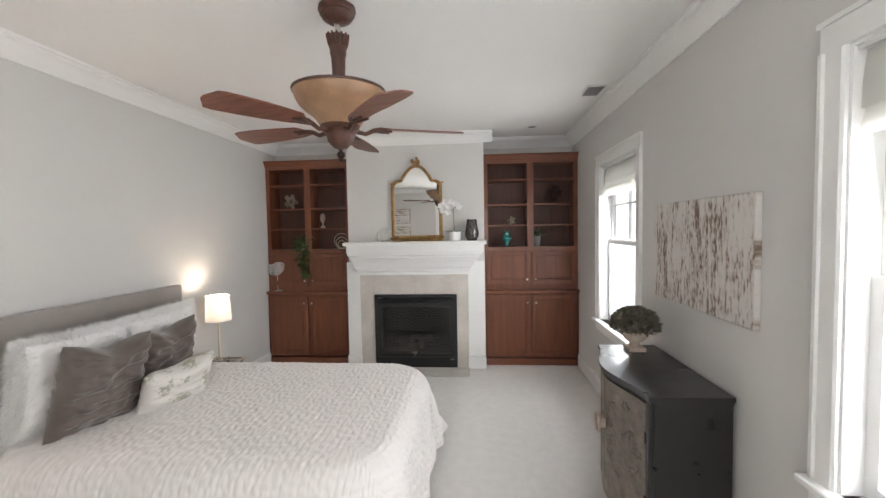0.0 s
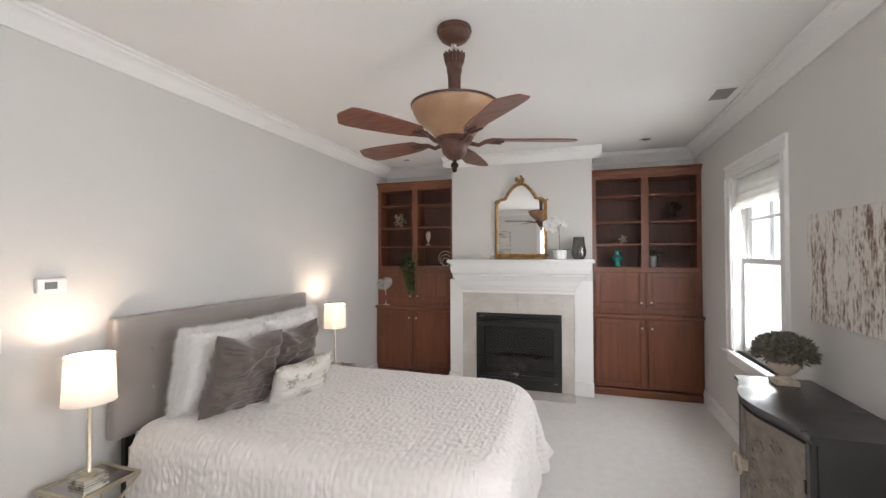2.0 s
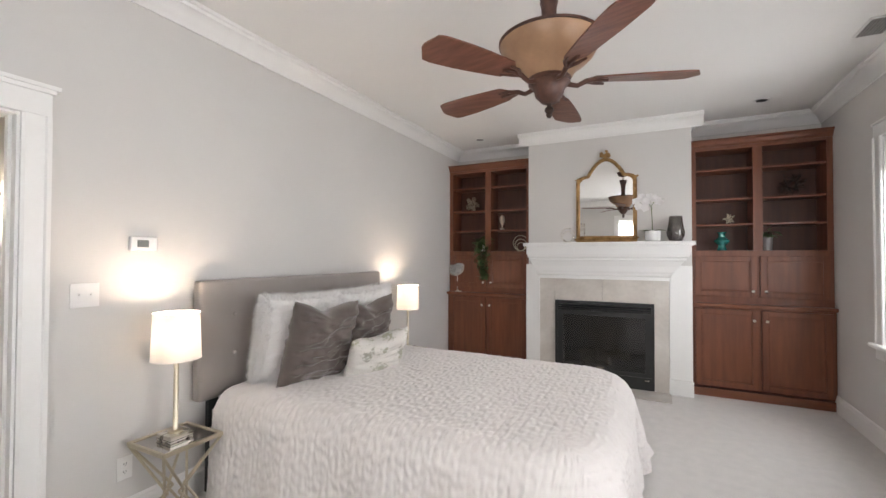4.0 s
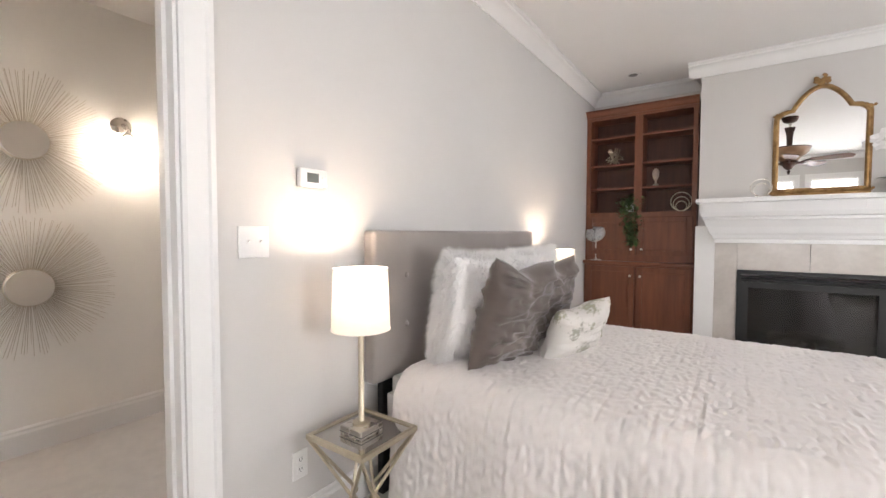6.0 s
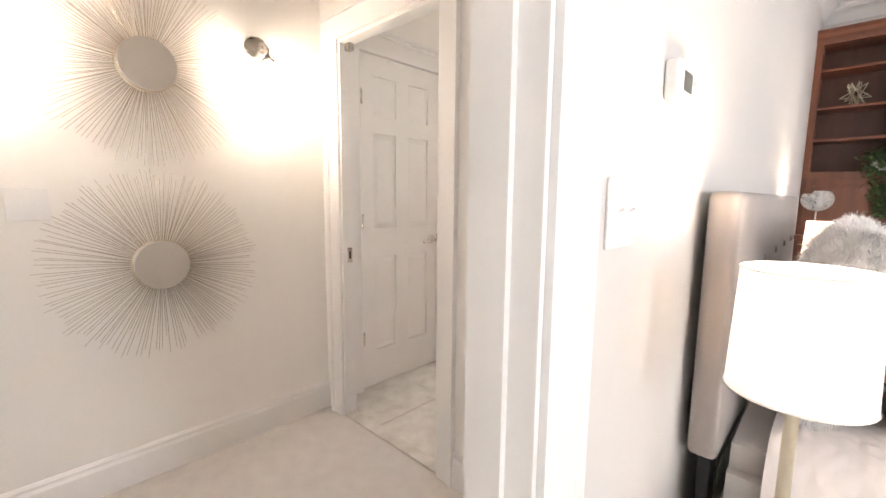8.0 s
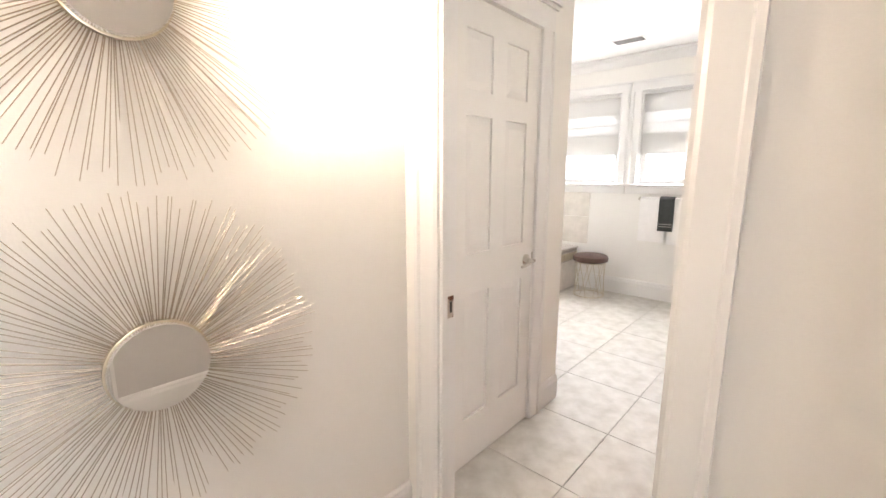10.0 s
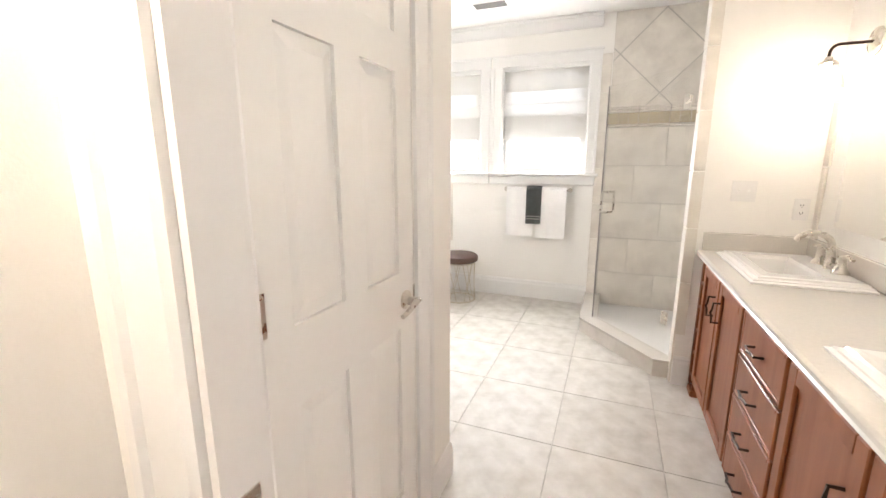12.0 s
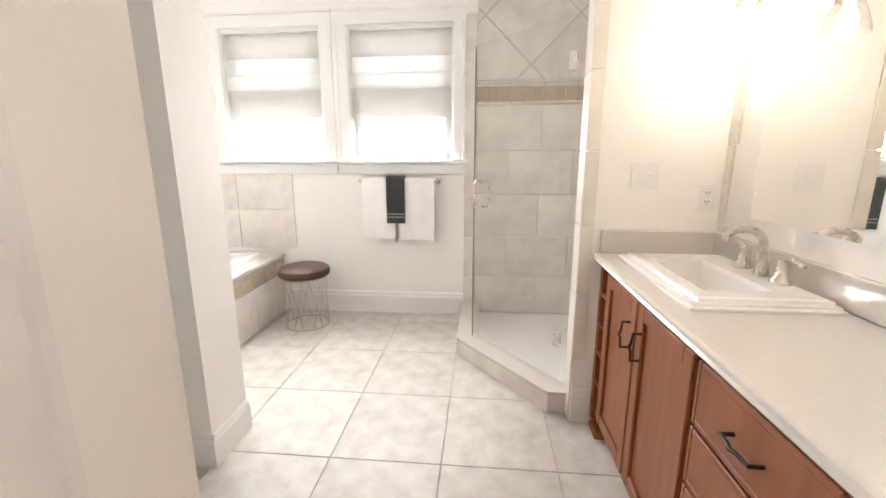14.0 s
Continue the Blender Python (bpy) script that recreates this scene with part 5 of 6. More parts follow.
dr = thing("accent_cabinet", (1.18, 3.64, 0), "black lacquered bow-front cabinet with embossed pewter doors", "cabinet")


def front(f, inset=0.0):
    """Serpentine front: x at the share f of its length."""
    s = math.sin(math.pi * f)
    return 1.0 - 0.095 * s ** 2 + inset - 0.02 * (1 - f)


def footprint(inset, y0, y1, back):
    return [(back, y0), *((front(k / 24, inset), y0 + (y1 - y0) * k / 24) for k in range(25)), (back, y1)]


part("top", prism(footprint(0.0, DY0, DY1, DXB), DZ - 0.022, DZ), M_DRESS, dr)
part("top_edge", prism(footprint(0.012, DY0 + 0.012, DY1 - 0.012, DXB), DZ - 0.04, DZ - 0.0222), M_DRESS, dr)
part("body", prism(footprint(0.035, DY0 + 0.02, DY1 - 0.02, DXB), 0.14, DZ - 0.0402), M_DRESS, dr)
for yy in (DY0 + 0.025, DY1 - 0.065):
    f = 0.04 if yy < 3.5 else 0.96
    pb = bx(front(f, 0.012), yy, 0.0, front(f, 0.012) + 0.04, yy + 0.04, DZ - 0.0405, 0.006)
    part("corner_post", pb, M_DRESS, dr)
    part("back_foot", bx(DXB - 0.045, yy, 0, DXB - 0.002, yy + 0.04, 0.1395, 0.004), M_DRESS, dr)
for k, (fa, fb) in enumerate(((0.075, 0.495), (0.505, 0.925))):
    dm = bmesh.new()
    nn = 14
    cols = []
    for i in range(nn + 1):
        f = fa + (fb - fa) * i / nn
        y = DY0 + (DY1 - DY0) * f
        low = 0.15 - 0.035 * math.sin((f - 0.075) / 0.85 * math.pi)
        cols.append([dm.verts.new((front(f, d), y, z)) for d, z in ((0.016, low), (0.016, DZ - 0.06), (0.034, DZ - 0.06), (0.034, low))])
    for a, b in zip(cols, cols[1:]):
        for e in range(4):
            dm.faces.new((a[e], a[(e + 1) % 4], b[(e + 1) % 4], b[e]))
    dm.faces.new(cols[0]), dm.faces.new(cols[-1][::-1])
    d = part("door", dm, M_PEWTER, dr, "embossed pewter-coloured door")
    random.seed(20 + k)
    em = bmesh.new()
    for s in range(16):
        f, z = random.uniform(fa + 0.05, fb - 0.05), random.uniform(0.25, DZ - 0.15)
        for pet in range(6):
            a = pet * math.tau / 6 + s
            ff, zz = f + 0.028 * math.cos(a), z + 0.025 * math.sin(a)
            r = bmesh.ops.create_icosphere(em, subdivisions=1, radius=0.016)
            bmesh.ops.scale(em, vec=(0.22, 1, 0.7), verts=r["verts"])
            bmesh.ops.rotate(em, matrix=Matrix.Rotation(-a, 3, "X"), verts=r["verts"])
            bmesh.ops.translate(em, vec=(front(ff, 0.0155), DY0 + (DY1 - DY0) * ff, zz), verts=r["verts"])
    part("embossing", em, M_PEWTER, d, smooth=True)
rx, ry, rz = front(0.5, 0.0) - 0.012, 3.64, 0.545
rg = bmesh.new()
bent(rg, [(rx - 0.012, ry + 0.048 * math.cos(k * math.tau / 28), rz + 0.048 * math.sin(k * math.tau / 28)) for k in range(29)], 0.0085, 8)
box(rg, rx - 0.005, ry - 0.022, rz - 0.03, rx + 0.03, ry + 0.022, rz + 0.03, 0.004)
part("ring_pull", rg, M_URN, dr, "pale round ring pull", smooth=True)
for zz in (0.30, 0.62):
    part("hinge", bx(front(0.07, 0.008), DY0 + 0.055, zz, front(0.07, 0.02), DY0 + 0.068, zz + 0.05), M_BRONZE, dr)

PX, PY = 1.20, 3.97
tp = thing("topiary_urn", (PX, PY, DZ), "dried grey-green topiary in a cream footed urn on the cabinet", "potted plant")
part("foot_block", bx(PX - 0.055, PY - 0.055, DZ + 0.0005, PX + 0.055, PY + 0.055, DZ + 0.028, 0.003), M_URN, tp)
part("urn", lathe([(0.04, 0.028), (0.033, 0.04), (0.03, 0.05), (0.062, 0.075), (0.078, 0.10), (0.078, 0.115), (0.066, 0.128), (0.07, 0.14), (0.0, 0.141)], 28, (PX, PY, DZ)), M_URN, tp, smooth=True)
random.seed(5)
bu = bmesh.new()
for k in range(1500):
    a, e = random.uniform(0, math.tau), math.asin(random.uniform(-0.35, 1))
    d = Vector((math.cos(a) * math.cos(e), math.sin(a) * math.cos(e), math.sin(e)))
    rad = random.uniform(0.82, 1.06)
    o = Vector((PX, PY, DZ + 0.175)) + Vector((d.x * 0.128, d.y * 0.128, d.z * 0.09)) * rad
    u = d.orthogonal().normalized()
    u = Matrix.Rotation(random.uniform(0, math.tau), 3, d) @ u
    tip = (d + u * random.uniform(0.3, 1.0)).normalized()
    s = tip.cross(d).normalized() * 0.0065
    vs = [bu.verts.new(p) for p in (o, o + tip * 0.014 + s, o + tip * 0.034 + d * 0.004, o + tip * 0.014 - s)]
    bu.faces.new(vs)
part("foliage", bu, M_BUSH, tp, "dense grey-green leaves")
part("core", lathe([(0.0, 0.125), (0.08, 0.13), (0.11, 0.165), (0.10, 0.21), (0.07, 0.245), (0.0, 0.255)], 20, (PX, PY, DZ)), M_BUSH, tp, smooth=True)

ar = thing("wall_art", (E, 3.58, 1.22), "unframed abstract canvas streaked in brown, taupe and white", "painting")
part("canvas", bx(E - 0.030, 3.07, 1.222, E - 0.001, 4.09, 1.826, 0.003), M_ART, ar)


# ---- hall ----
def sunburst(y, z, seed):
    """A round mirror ringed by thin metal rays, flat on the hall wall."""
    s = thing("sunburst_mirror", (HW, y, z), "round mirror with a silver-gold sunburst of thin metal rays", "mirror", "sunburst mirrors")
    g = lathe([(0.0, 0.034), (0.100, 0.034), (0.103, 0.030), (0.103, 0.018)], 40)
    bmesh.ops.transform(g, matrix=Matrix.Translation((HW, y, z)) @ Matrix.Rotation(radians(90), 4, "Y"), verts=g.verts)
    part("mirror_glass", g, M_MIRROR, s, smooth=True)
    b = lathe([(0.0, 0.002), (0.107, 0.002), (0.107, 0.017), (0.101, 0.0175)], 40)
    bmesh.ops.transform(b, matrix=Matrix.Translation((HW, y, z)) @ Matrix.Rotation(radians(90), 4, "Y"), verts=b.verts)
    part("backing_ring", b, M_CHAMP, s, smooth=True)
    meshes = []
    for ln in (0.285, 0.30, 0.31, 0.275):
        bm = bmesh.new()
        tube(bm, (0, 0, 0.09), (0, 0, 0.09 + ln), 0.0013, 0.0009, 5)
        meshes.append(finish(bm, M_RAY, False, "ray"))
    random.seed(seed)
    for k in range(150):
        a = k * math.tau / 150 + random.uniform(-0.016, 0.016)
        piece("ray", random.choice(meshes), s, (HW + random.choice((0.007, 0.012)), y, z), (a, random.uniform(0.0, 0.03), 0))
    return s


M_RAY = mat("silver_gold_wire", (0.50, 0.43, 0.34), 0.35, 0.9, vary=0.2, scale=20)
sunburst(2.085, 1.735, 1)
sunburst(2.085, 0.925, 2)


def sconce(base, n, reach, bulb_z, label, group):
    """A wall lamp: round backplate, curved arm out along n, clear glass bell with a lit bulb."""
    s = thing("wall_sconce", base, label, "wall lamp", group)
    b, n = Vector(base), Vector(n)
    q = n.to_track_quat("Z", "Y").to_matrix().to_4x4()
    bp = lathe([(0.0, 0.001), (0.058, 0.001), (0.058, 0.012), (0.050, 0.018), (0.0, 0.020)], 32)
    bmesh.ops.transform(bp, matrix=Matrix.Translation(b) @ q, verts=bp.verts)
    part("backplate", bp, M_NICKEL, s, smooth=True)
    arm = bmesh.new()
    tip = b + n * reach
    pts = [b + n * 0.015]
    for k in range(9):
        a = k / 8 * math.pi / 2
        pts.append(b + n * (reach - 0.035 + 0.035 * math.sin(a)) + Vector((0, 0, -0.035 * (1 - math.cos(a)) + 0.0)))
    pts.append(tip + Vector((0, 0, -0.055)))
    bent(arm, pts, 0.0065, 8)
    part("arm", arm, M_BRONZE if "vanity" in label else M_NICKEL, s, smooth=True)
    c = (tip.x, tip.y, b.z - 0.05)
    part("cap", lathe([(0.0, 0.0), (0.014, 0.0), (0.016, -0.012), (0.036, -0.022), (0.040, -0.032), (0.0, -0.033)], 24, c), M_NICKEL, s, smooth=True)
    part("glass_bell", lathe([(0.037, -0.034), (0.048, -0.06), (0.062, -0.10), (0.068, -0.135), (0.0675, -0.136), (0.061, -0.10), (0.047, -0.06), (0.036, -0.034)], 28, c), M_CLEAR, s, "clear glass bell shade", smooth=True)
    part("bulb", lathe([(0.0, -0.034), (0.013, -0.036), (0.013, -0.05), (0.028, -0.08), (0.031, -0.10), (0.024, -0.124), (0.0, -0.134)], 18, c), M_BULBV if "vanity" in label else M_BULBW, s, "lit warm bulb", smooth=True)
    return s


sconce((HW, 2.53, 1.90), (1, 0, 0), 0.125, 1.8, "nickel hall sconce with a clear glass shade, lit", "hall sconces")
sconce((HW, 1.60, 1.90), (1, 0, 0), 0.125, 1.8, "nickel hall sconce with a clear glass shade, lit", "hall sconces")
# the sconce at y 3.55 is unseen, added by symmetry; it brightens the entry
for y in (5.05, 3.55):
    sconce((BE, y, 1.86), (-1, 0, 0), 0.16, 1.8, "bronze-armed vanity sconce with a clear glass shade, lit", "vanity sconces")

# ---- vanity ----
VF = -3.21
va = thing("vanity_cabinet", (-2.95, 4.2, 0), "orange-brown cherry bathroom vanity with doors and drawers", "vanity cabinet")
VS = HN + 0.075
part("carcass", bx(VF + 0.02, VS, 0.10, BE - 0.002, 5.20, 0.70), M_VAN, va)
part("top_rail", bx(VF + 0.02, VS, 0.7005, VF + 0.04, 5.20, 0.825), M_VAN, va)
part("toe_kick", bx(VF + 0.07, VS, 0.0, BE - 0.002, 5.30, 0.0995), M_VAN, va)
for a, b in ((5.295, 5.33), (5.2005, 5.212)):
    part("cubby_side", bx(VF + 0.005, a, 0.04, BE - 0.002, b, 0.825), M_VAN, va)
for k in range(6):
    z = 0.10 + k * 0.142
    part("cubby_shelf", bx(VF + 0.005, 5.2125, z, BE - 0.002, 5.2945, z + 0.014), M_VAN, va)
part("bracket_foot", bx(VF - 0.005, 5.19, 0.0, VF + 0.045, 5.30, 0.0395, 0.01, 2), M_VAN, va)


def front_panel(y0, y1, z0, z1, name, pull_y, pull_z, upright):
    d = part(name, bx(VF + 0.004, y0, z0, VF + 0.0195, y1, z1), M_VAN, va)
    w = 0.05 if name == "door" else 0.016
    f = bmesh.new()
    for a, b, c, e in ((y0, y0 + w, z0, z1), (y1 - w, y1, z0, z1), (y0 + w, y1 - w, z0, z0 + w), (y0 + w, y1 - w, z1 - w, z1)):
        box(f, VF - 0.008, a, c, VF + 0.0038, b, e, 0.003)
    if name == "drawer":
        box(f, VF - 0.006, y0 + w, z0 + w, VF + 0.0038, y1 - w, z1 - w)
    part("front_frame", f, M_VAN, d)
    x = VF - 0.008
    h = 0.048
    pts = [(0, -h), (0.028, -h), (0.03, -h * 0.3), (0.036, 0), (0.03, h * 0.3), (0.028, h), (0, h)]
    b = bmesh.new()
    bent(b, [(x - o, pull_y, pull_z + t) if upright else (x - o, pull_y + t, pull_z) for o, t in pts], 0.005, 6)
    part("pull", b, M_BRONZE, d, "bronze wavy bar pull", smooth=True)


front_panel(4.84, 5.185, 0.115, 0.80, "door", 4.885, 0.66, True)
front_panel(4.45, 4.825, 0.115, 0.80, "door", 4.78, 0.66, True)
for z0, z1 in ((0.63, 0.80), (0.46, 0.62), (0.29, 0.45), (0.115, 0.28)):
    front_panel(3.99, 4.425, z0, z1, "drawer", 4.21, (z0 + z1) / 2, False)
front_panel(3.56, 3.965, 0.115, 0.80, "door", 3.61, 0.62, True)
front_panel(3.14, 3.545, 0.115, 0.80, "door", 3.49, 0.62, True)

SINKS = ((4.60, 5.255), (3.28, 3.935))
ct = thing("vanity_countertop", (-2.98, 4.2, 0.826), "cream cultured-marble vanity top with backsplash", "countertop")
cb = bmesh.new()
edges = [VS, *(v for s in reversed(SINKS) for v in (s[0] + 0.03, s[1] - 0.03)), 5.333]
for a, b in zip(edges[::2], edges[1::2]):
    box(cb, VF - 0.02, a, 0.826, BE - 0.001, b, 0.860)
for s in SINKS:
    box(cb, VF - 0.02, s[0] + 0.03, 0.826, -3.12, s[1] - 0.03, 0.860)
    box(cb, -2.80, s[0] + 0.03, 0.826, BE - 0.001, s[1] - 0.03, 0.860)
part("slab", cb, M_COUNTER, ct)
ob = bmesh.new()
run(ob, (VF - 0.02, VS), (VF - 0.02, 5.333), [(0, 0), (0.008, 0.0), (0.013, 0.006), (0.008, 0.013), (0.014, 0.018), (0.012, 0.028), (0.004, 0.034), (0, 0.034)], 0.826, (-1, 0))
part("ogee_edge", ob, M_COUNTER, ct, smooth=True)
sp = bx(BE - 0.020, VS, 0.8605, BE - 0.001, 5.333, 0.965, 0.004)
part("backsplash", sp, M_COUNTER, ct)
part("side_splash", bx(VF - 0.01, 5.314, 0.8605, BE - 0.0205, 5.333, 0.965, 0.004), M_COUNTER, ct)


def sink(y0, y1):
    s = thing("basin", (-2.92, (y0 + y1) / 2, 0.861), "white square-stepped drop-in porcelain basin", "sink", "vanity basins")
    bm = bmesh.new()
    x0, x1 = -3.165, -2.755
    steps = [(0.0, 0.8605), (0.0, 0.867), (0.012, 0.871), (0.014, 0.876), (0.03, 0.879), (0.034, 0.886), (0.05, 0.888)]
    inner = [(0.088, 0.886), (0.095, 0.87), (0.105, 0.80), (0.13, 0.75), (0.16, 0.74)]
    rings = []
    for d, z in steps:
        rings.append([(x0 + d, y0 + d, z), (x1 - d * 0.4, y0 + d, z), (x1 - d * 0.4, y1 - d, z), (x0 + d, y1 - d, z)])
    for d, z in inner:
        rings.append([(x0 + d, y0 + d + 0.03, z), (x1 - d - 0.03, y0 + d + 0.03, z), (x1 - d - 0.03, y1 - d - 0.03, z), (x0 + d, y1 - d - 0.03, z)])
    vs = [[bm.verts.new(p) for p in r] for r in rings]
    for a, b in zip(vs, vs[1:]):
        for k in range(4):
            bm.faces.new((a[k], a[(k + 1) % 4], b[(k + 1) % 4], b[k]))
    bm.faces.new(vs[-1])
    part("bowl", bm, M_SINK, s)
    part("drain", lathe([(0.0, 0.002), (0.02, 0.003), (0.024, 0.0)], 20, (-2.96, (y0 + y1) / 2, 0.741)), M_NICKEL, s, smooth=True)
    yc = (y0 + y1) / 2 - 0.025
    f = thing("faucet", (-2.80, yc, 0.888), "brushed nickel widespread faucet with two levers", "faucet", "vanity faucets")
    fx, fz = -2.80, 0.888
    sb = bmesh.new()
    pts = [(fx, yc, fz + 0.001), (fx, yc, fz + 0.055), (fx - 0.006, yc, fz + 0.105)]
    for k in range(9):
        a = radians(20 + k * 18)
        pts.append((fx - 0.072 + 0.066 * math.cos(a), yc, fz + 0.105 + 0.052 * math.sin(a)))
    bent(sb, pts, [0.024, 0.018, 0.016] + [0.0145 - 0.0004 * k for k in range(9)], 14)
    part("spout", sb, M_NICKEL, f, smooth=True)
    for s2 in (-1, 1):
        hb = lathe([(0.031, 0.001), (0.030, 0.010), (0.021, 0.026), (0.015, 0.064), (0.018, 0.074), (0.0, 0.080)], 20, (fx, yc + s2 * 0.10, fz))
        bent(hb, [(fx, yc + s2 * 0.10, fz + 0.070), (fx, yc + s2 * 0.13, fz + 0.080), (fx, yc + s2 * 0.185, fz + 0.075)], [0.010, 0.009, 0.007], 8)
        part("lever", hb, M_NICKEL, f, smooth=True)


for s in SINKS:
    sink(*s)
vm = thing("vanity_mirror", (BE, 4.1, 1.05), "large frameless mirror over the vanity", "mirror")
part("mirror_glass", bx(BE - 0.006, 3.05, 1.05, BE - 0.001, 5.125, 1.745, 0.001), M_MIRROR, vm)
cv = thing("vase", (-2.86, 4.13, 0.8605), "green dotted cactus-shaped vase with white dried plumes", "vase")
part("body", lathe([(0.0, 0.0), (0.045, 0.0), (0.06, 0.03), (0.068, 0.08), (0.064, 0.13), (0.05, 0.175), (0.04, 0.185), (0.036, 0.18), (0.0, 0.16)], 28, (-2.86, 4.13, 0.861)), M_CACTUS, cv, smooth=True)
M_DOT = mat("dark_green_dot", (0.10, 0.14, 0.035), 0.4)
dots = bmesh.new()
for i in range(16):
    for j in range(8):
        a, z = (i + 0.5 * (j % 2)) * math.tau / 16, 0.025 + j * 0.019
        r = 0.069 - 2.2 * abs(z - 0.085) ** 1.9
        sph = bmesh.ops.create_icosphere(dots, subdivisions=1, radius=0.0055)
        bmesh.ops.translate(dots, vec=(-2.86 + r * math.cos(a), 4.13 + r * math.sin(a), 0.861 + z), verts=sph["verts"])
part("raised_dots", dots, M_DOT, cv)
random.seed(31)
for k in range(7):
    a = random.uniform(0, math.tau)
    b = bmesh.new()
    tip = Vector((-2.86 + 0.12 * math.cos(a), 4.13 + 0.12 * math.sin(a), 0.861 + random.uniform(0.30, 0.42)))
    st = Vector((-2.86, 4.13, 1.03))
    bent(b, [st, st.lerp(tip, 0.6) + Vector((0, 0, 0.03)), tip], 0.0012, 5)
    for _ in range(70):
        t = random.uniform(0.45, 1)
        o = st.lerp(tip, t)
        e = o + Vector((random.uniform(-1, 1), random.uniform(-1, 1), random.uniform(-0.2, 0.8))) * 0.03
        sd = Vector((random.uniform(-1, 1), random.uniform(-1, 1), 0)) * 0.0025
        b.faces.new([b.verts.new(p) for p in (o, o.lerp(e, 0.5) + sd, e, o.lerp(e, 0.5) - sd)])
    part("plume", b, M_PLUME, cv)

# ---- shower ----
G0, G1, G2 = (-3.80, BN - 0.012), (-3.80, 6.035), (-3.335, 5.455)
cu = thing("shower_curb", (-3.6, 6.0, 0), "pale tiled shower curb set at an angle", "shower curb")
part("curb", prism([(-3.89, BN - 0.001), (-3.89, 5.99), (-3.40, 5.39), (-3.305, 5.39), (-3.305, 5.46), (-3.765, 6.03), (-3.765, BN - 0.001)], 0.0, 0.105), M_STILE, cu)
part("curb_cap", prism([(-3.90, BN - 0.001), (-3.90, 5.985), (-3.405, 5.38), (-3.303, 5.38), (-3.303, 5.468), (-3.755, 6.035), (-3.755, BN - 0.001)], 0.1055, 0.122), M_COUNTER, cu)
structure("floor_shower", prism([(-3.764, BN - 0.013), (-3.764, 6.031), (-3.304, 5.461), (BE - 0.013, 5.461), (BE - 0.013, BN - 0.013)], 0.0, 0.03), M_SINK, label="white shower pan", category="shower pan")
en = thing("shower_enclosure", (-3.58, 6.0, 0.123), "frameless clear glass shower door with a nickel pull", "shower enclosure")


def pane(a, b, z0, z1, name):
    a, b = Vector((*a, 0)), Vector((*b, 0))
    n = Vector((-(b - a).y, (b - a).x, 0)).normalized() * 0.004
    bm = prism([tuple((a - n)[:2]), tuple((b - n)[:2]), tuple((b + n)[:2]), tuple((a + n)[:2])], z0, z1)
    p = part(name, bm, M_SHGLASS, en, "clear glass")
    p.visible_shadow = False
    return p


pane(G0, (G1[0], G1[1] + 0.004), 0.1225, 1.90, "fixed_pane")
door = pane((G1[0] + 0.004, G1[1] - 0.004), G2, 0.1245, 1.90, "door_pane")
ed = bmesh.new()
tube(ed, (G1[0], G1[1], 0.123), (G1[0], G1[1], 1.90), 0.0045, n=6)
part("edge_seal", ed, M_GREYMETAL, en)
gd = Vector((G2[0] - G1[0], G2[1] - G1[1], 0)).normalized()
gn = Vector((gd.y, -gd.x, 0))
for side in (1, -1):
    hb = bmesh.new()
    c = Vector((G1[0], G1[1], 0)) + gd * 0.075 + gn * 0.005 * side
    bent(hb, [c + Vector((0, 0, 0.985)), c + gn * 0.045 * side + Vector((0, 0, 0.985)), c + gn * 0.052 * side + Vector((0, 0, 1.0)), c + gn * 0.052 * side + Vector((0, 0, 1.125)), c + gn * 0.045 * side + Vector((0, 0, 1.14)), c + Vector((0, 0, 1.14))], 0.008, 8)
    part("pull_handle", hb, M_NICKEL, en, smooth=True)
for z in (0.37, 1.70):
    c = Vector((*G2, z)) - gd * 0.03
    hg = bx(-0.022, -0.009, -0.042, 0.022, 0.009, 0.042, 0.003)
    bmesh.ops.transform(hg, matrix=Matrix.Translation(c) @ Matrix.Rotation(math.atan2(gd.y, gd.x), 4, "Z"), verts=hg.verts)
    part("hinge", hg, M_NICKEL, en)


def tile_mesh(w, h, t, material, bevel=0.002, name="tile"):
    return finish(bx(-w / 2, -t, -h / 2, w / 2, 0, h / 2, bevel), material, False, name)


# shower back wall: courses, a border, then tiles on their corners
sw = thing("wall_shower_tiles", (-3.3, BN, 0), "grey travertine-look tiling with a beige border", "wall tiles", kind="structure")
part("grout", bx(-3.80, BN - 0.006, 0.03, BE, BN - 0.0005, CEIL_B - 0.002), M_GROUT, sw)
part("grout", bx(BE - 0.006, 5.452, 0.03, BE - 0.0005, BN - 0.007, CEIL_B - 0.002), M_GROUT, sw)
full, half_t = tile_mesh(0.476, 0.322, 0.012, M_STILE), tile_mesh(0.236, 0.322, 0.012, M_STILE)
low = tile_mesh(0.476, 0.31, 0.012, M_STILE)
for r in range(5):
    z = 0.182 + 0.328 * r
    zc = z if r else 0.188
    off = 0.24 * (r % 2)
    for k in range(3):
        x = -3.80 + 0.24 + 0.48 * k - off
        if x - 0.24 < -3.81:
            piece("tile", half_t, sw, (-3.80 + 0.12, BN, zc))
        elif x + 0.24 > BE + 0.14:
            piece("tile", half_t, sw, (x - 0.12, BN, zc))
        else:
            piece("tile", full if r else low, sw, (x, BN, zc))
    for k in range(3):
        piece("tile", full if r else low, sw, (BE, 6.47 - 0.48 * k + 0.02 * (r % 2), zc), (0, 0, radians(-90)))
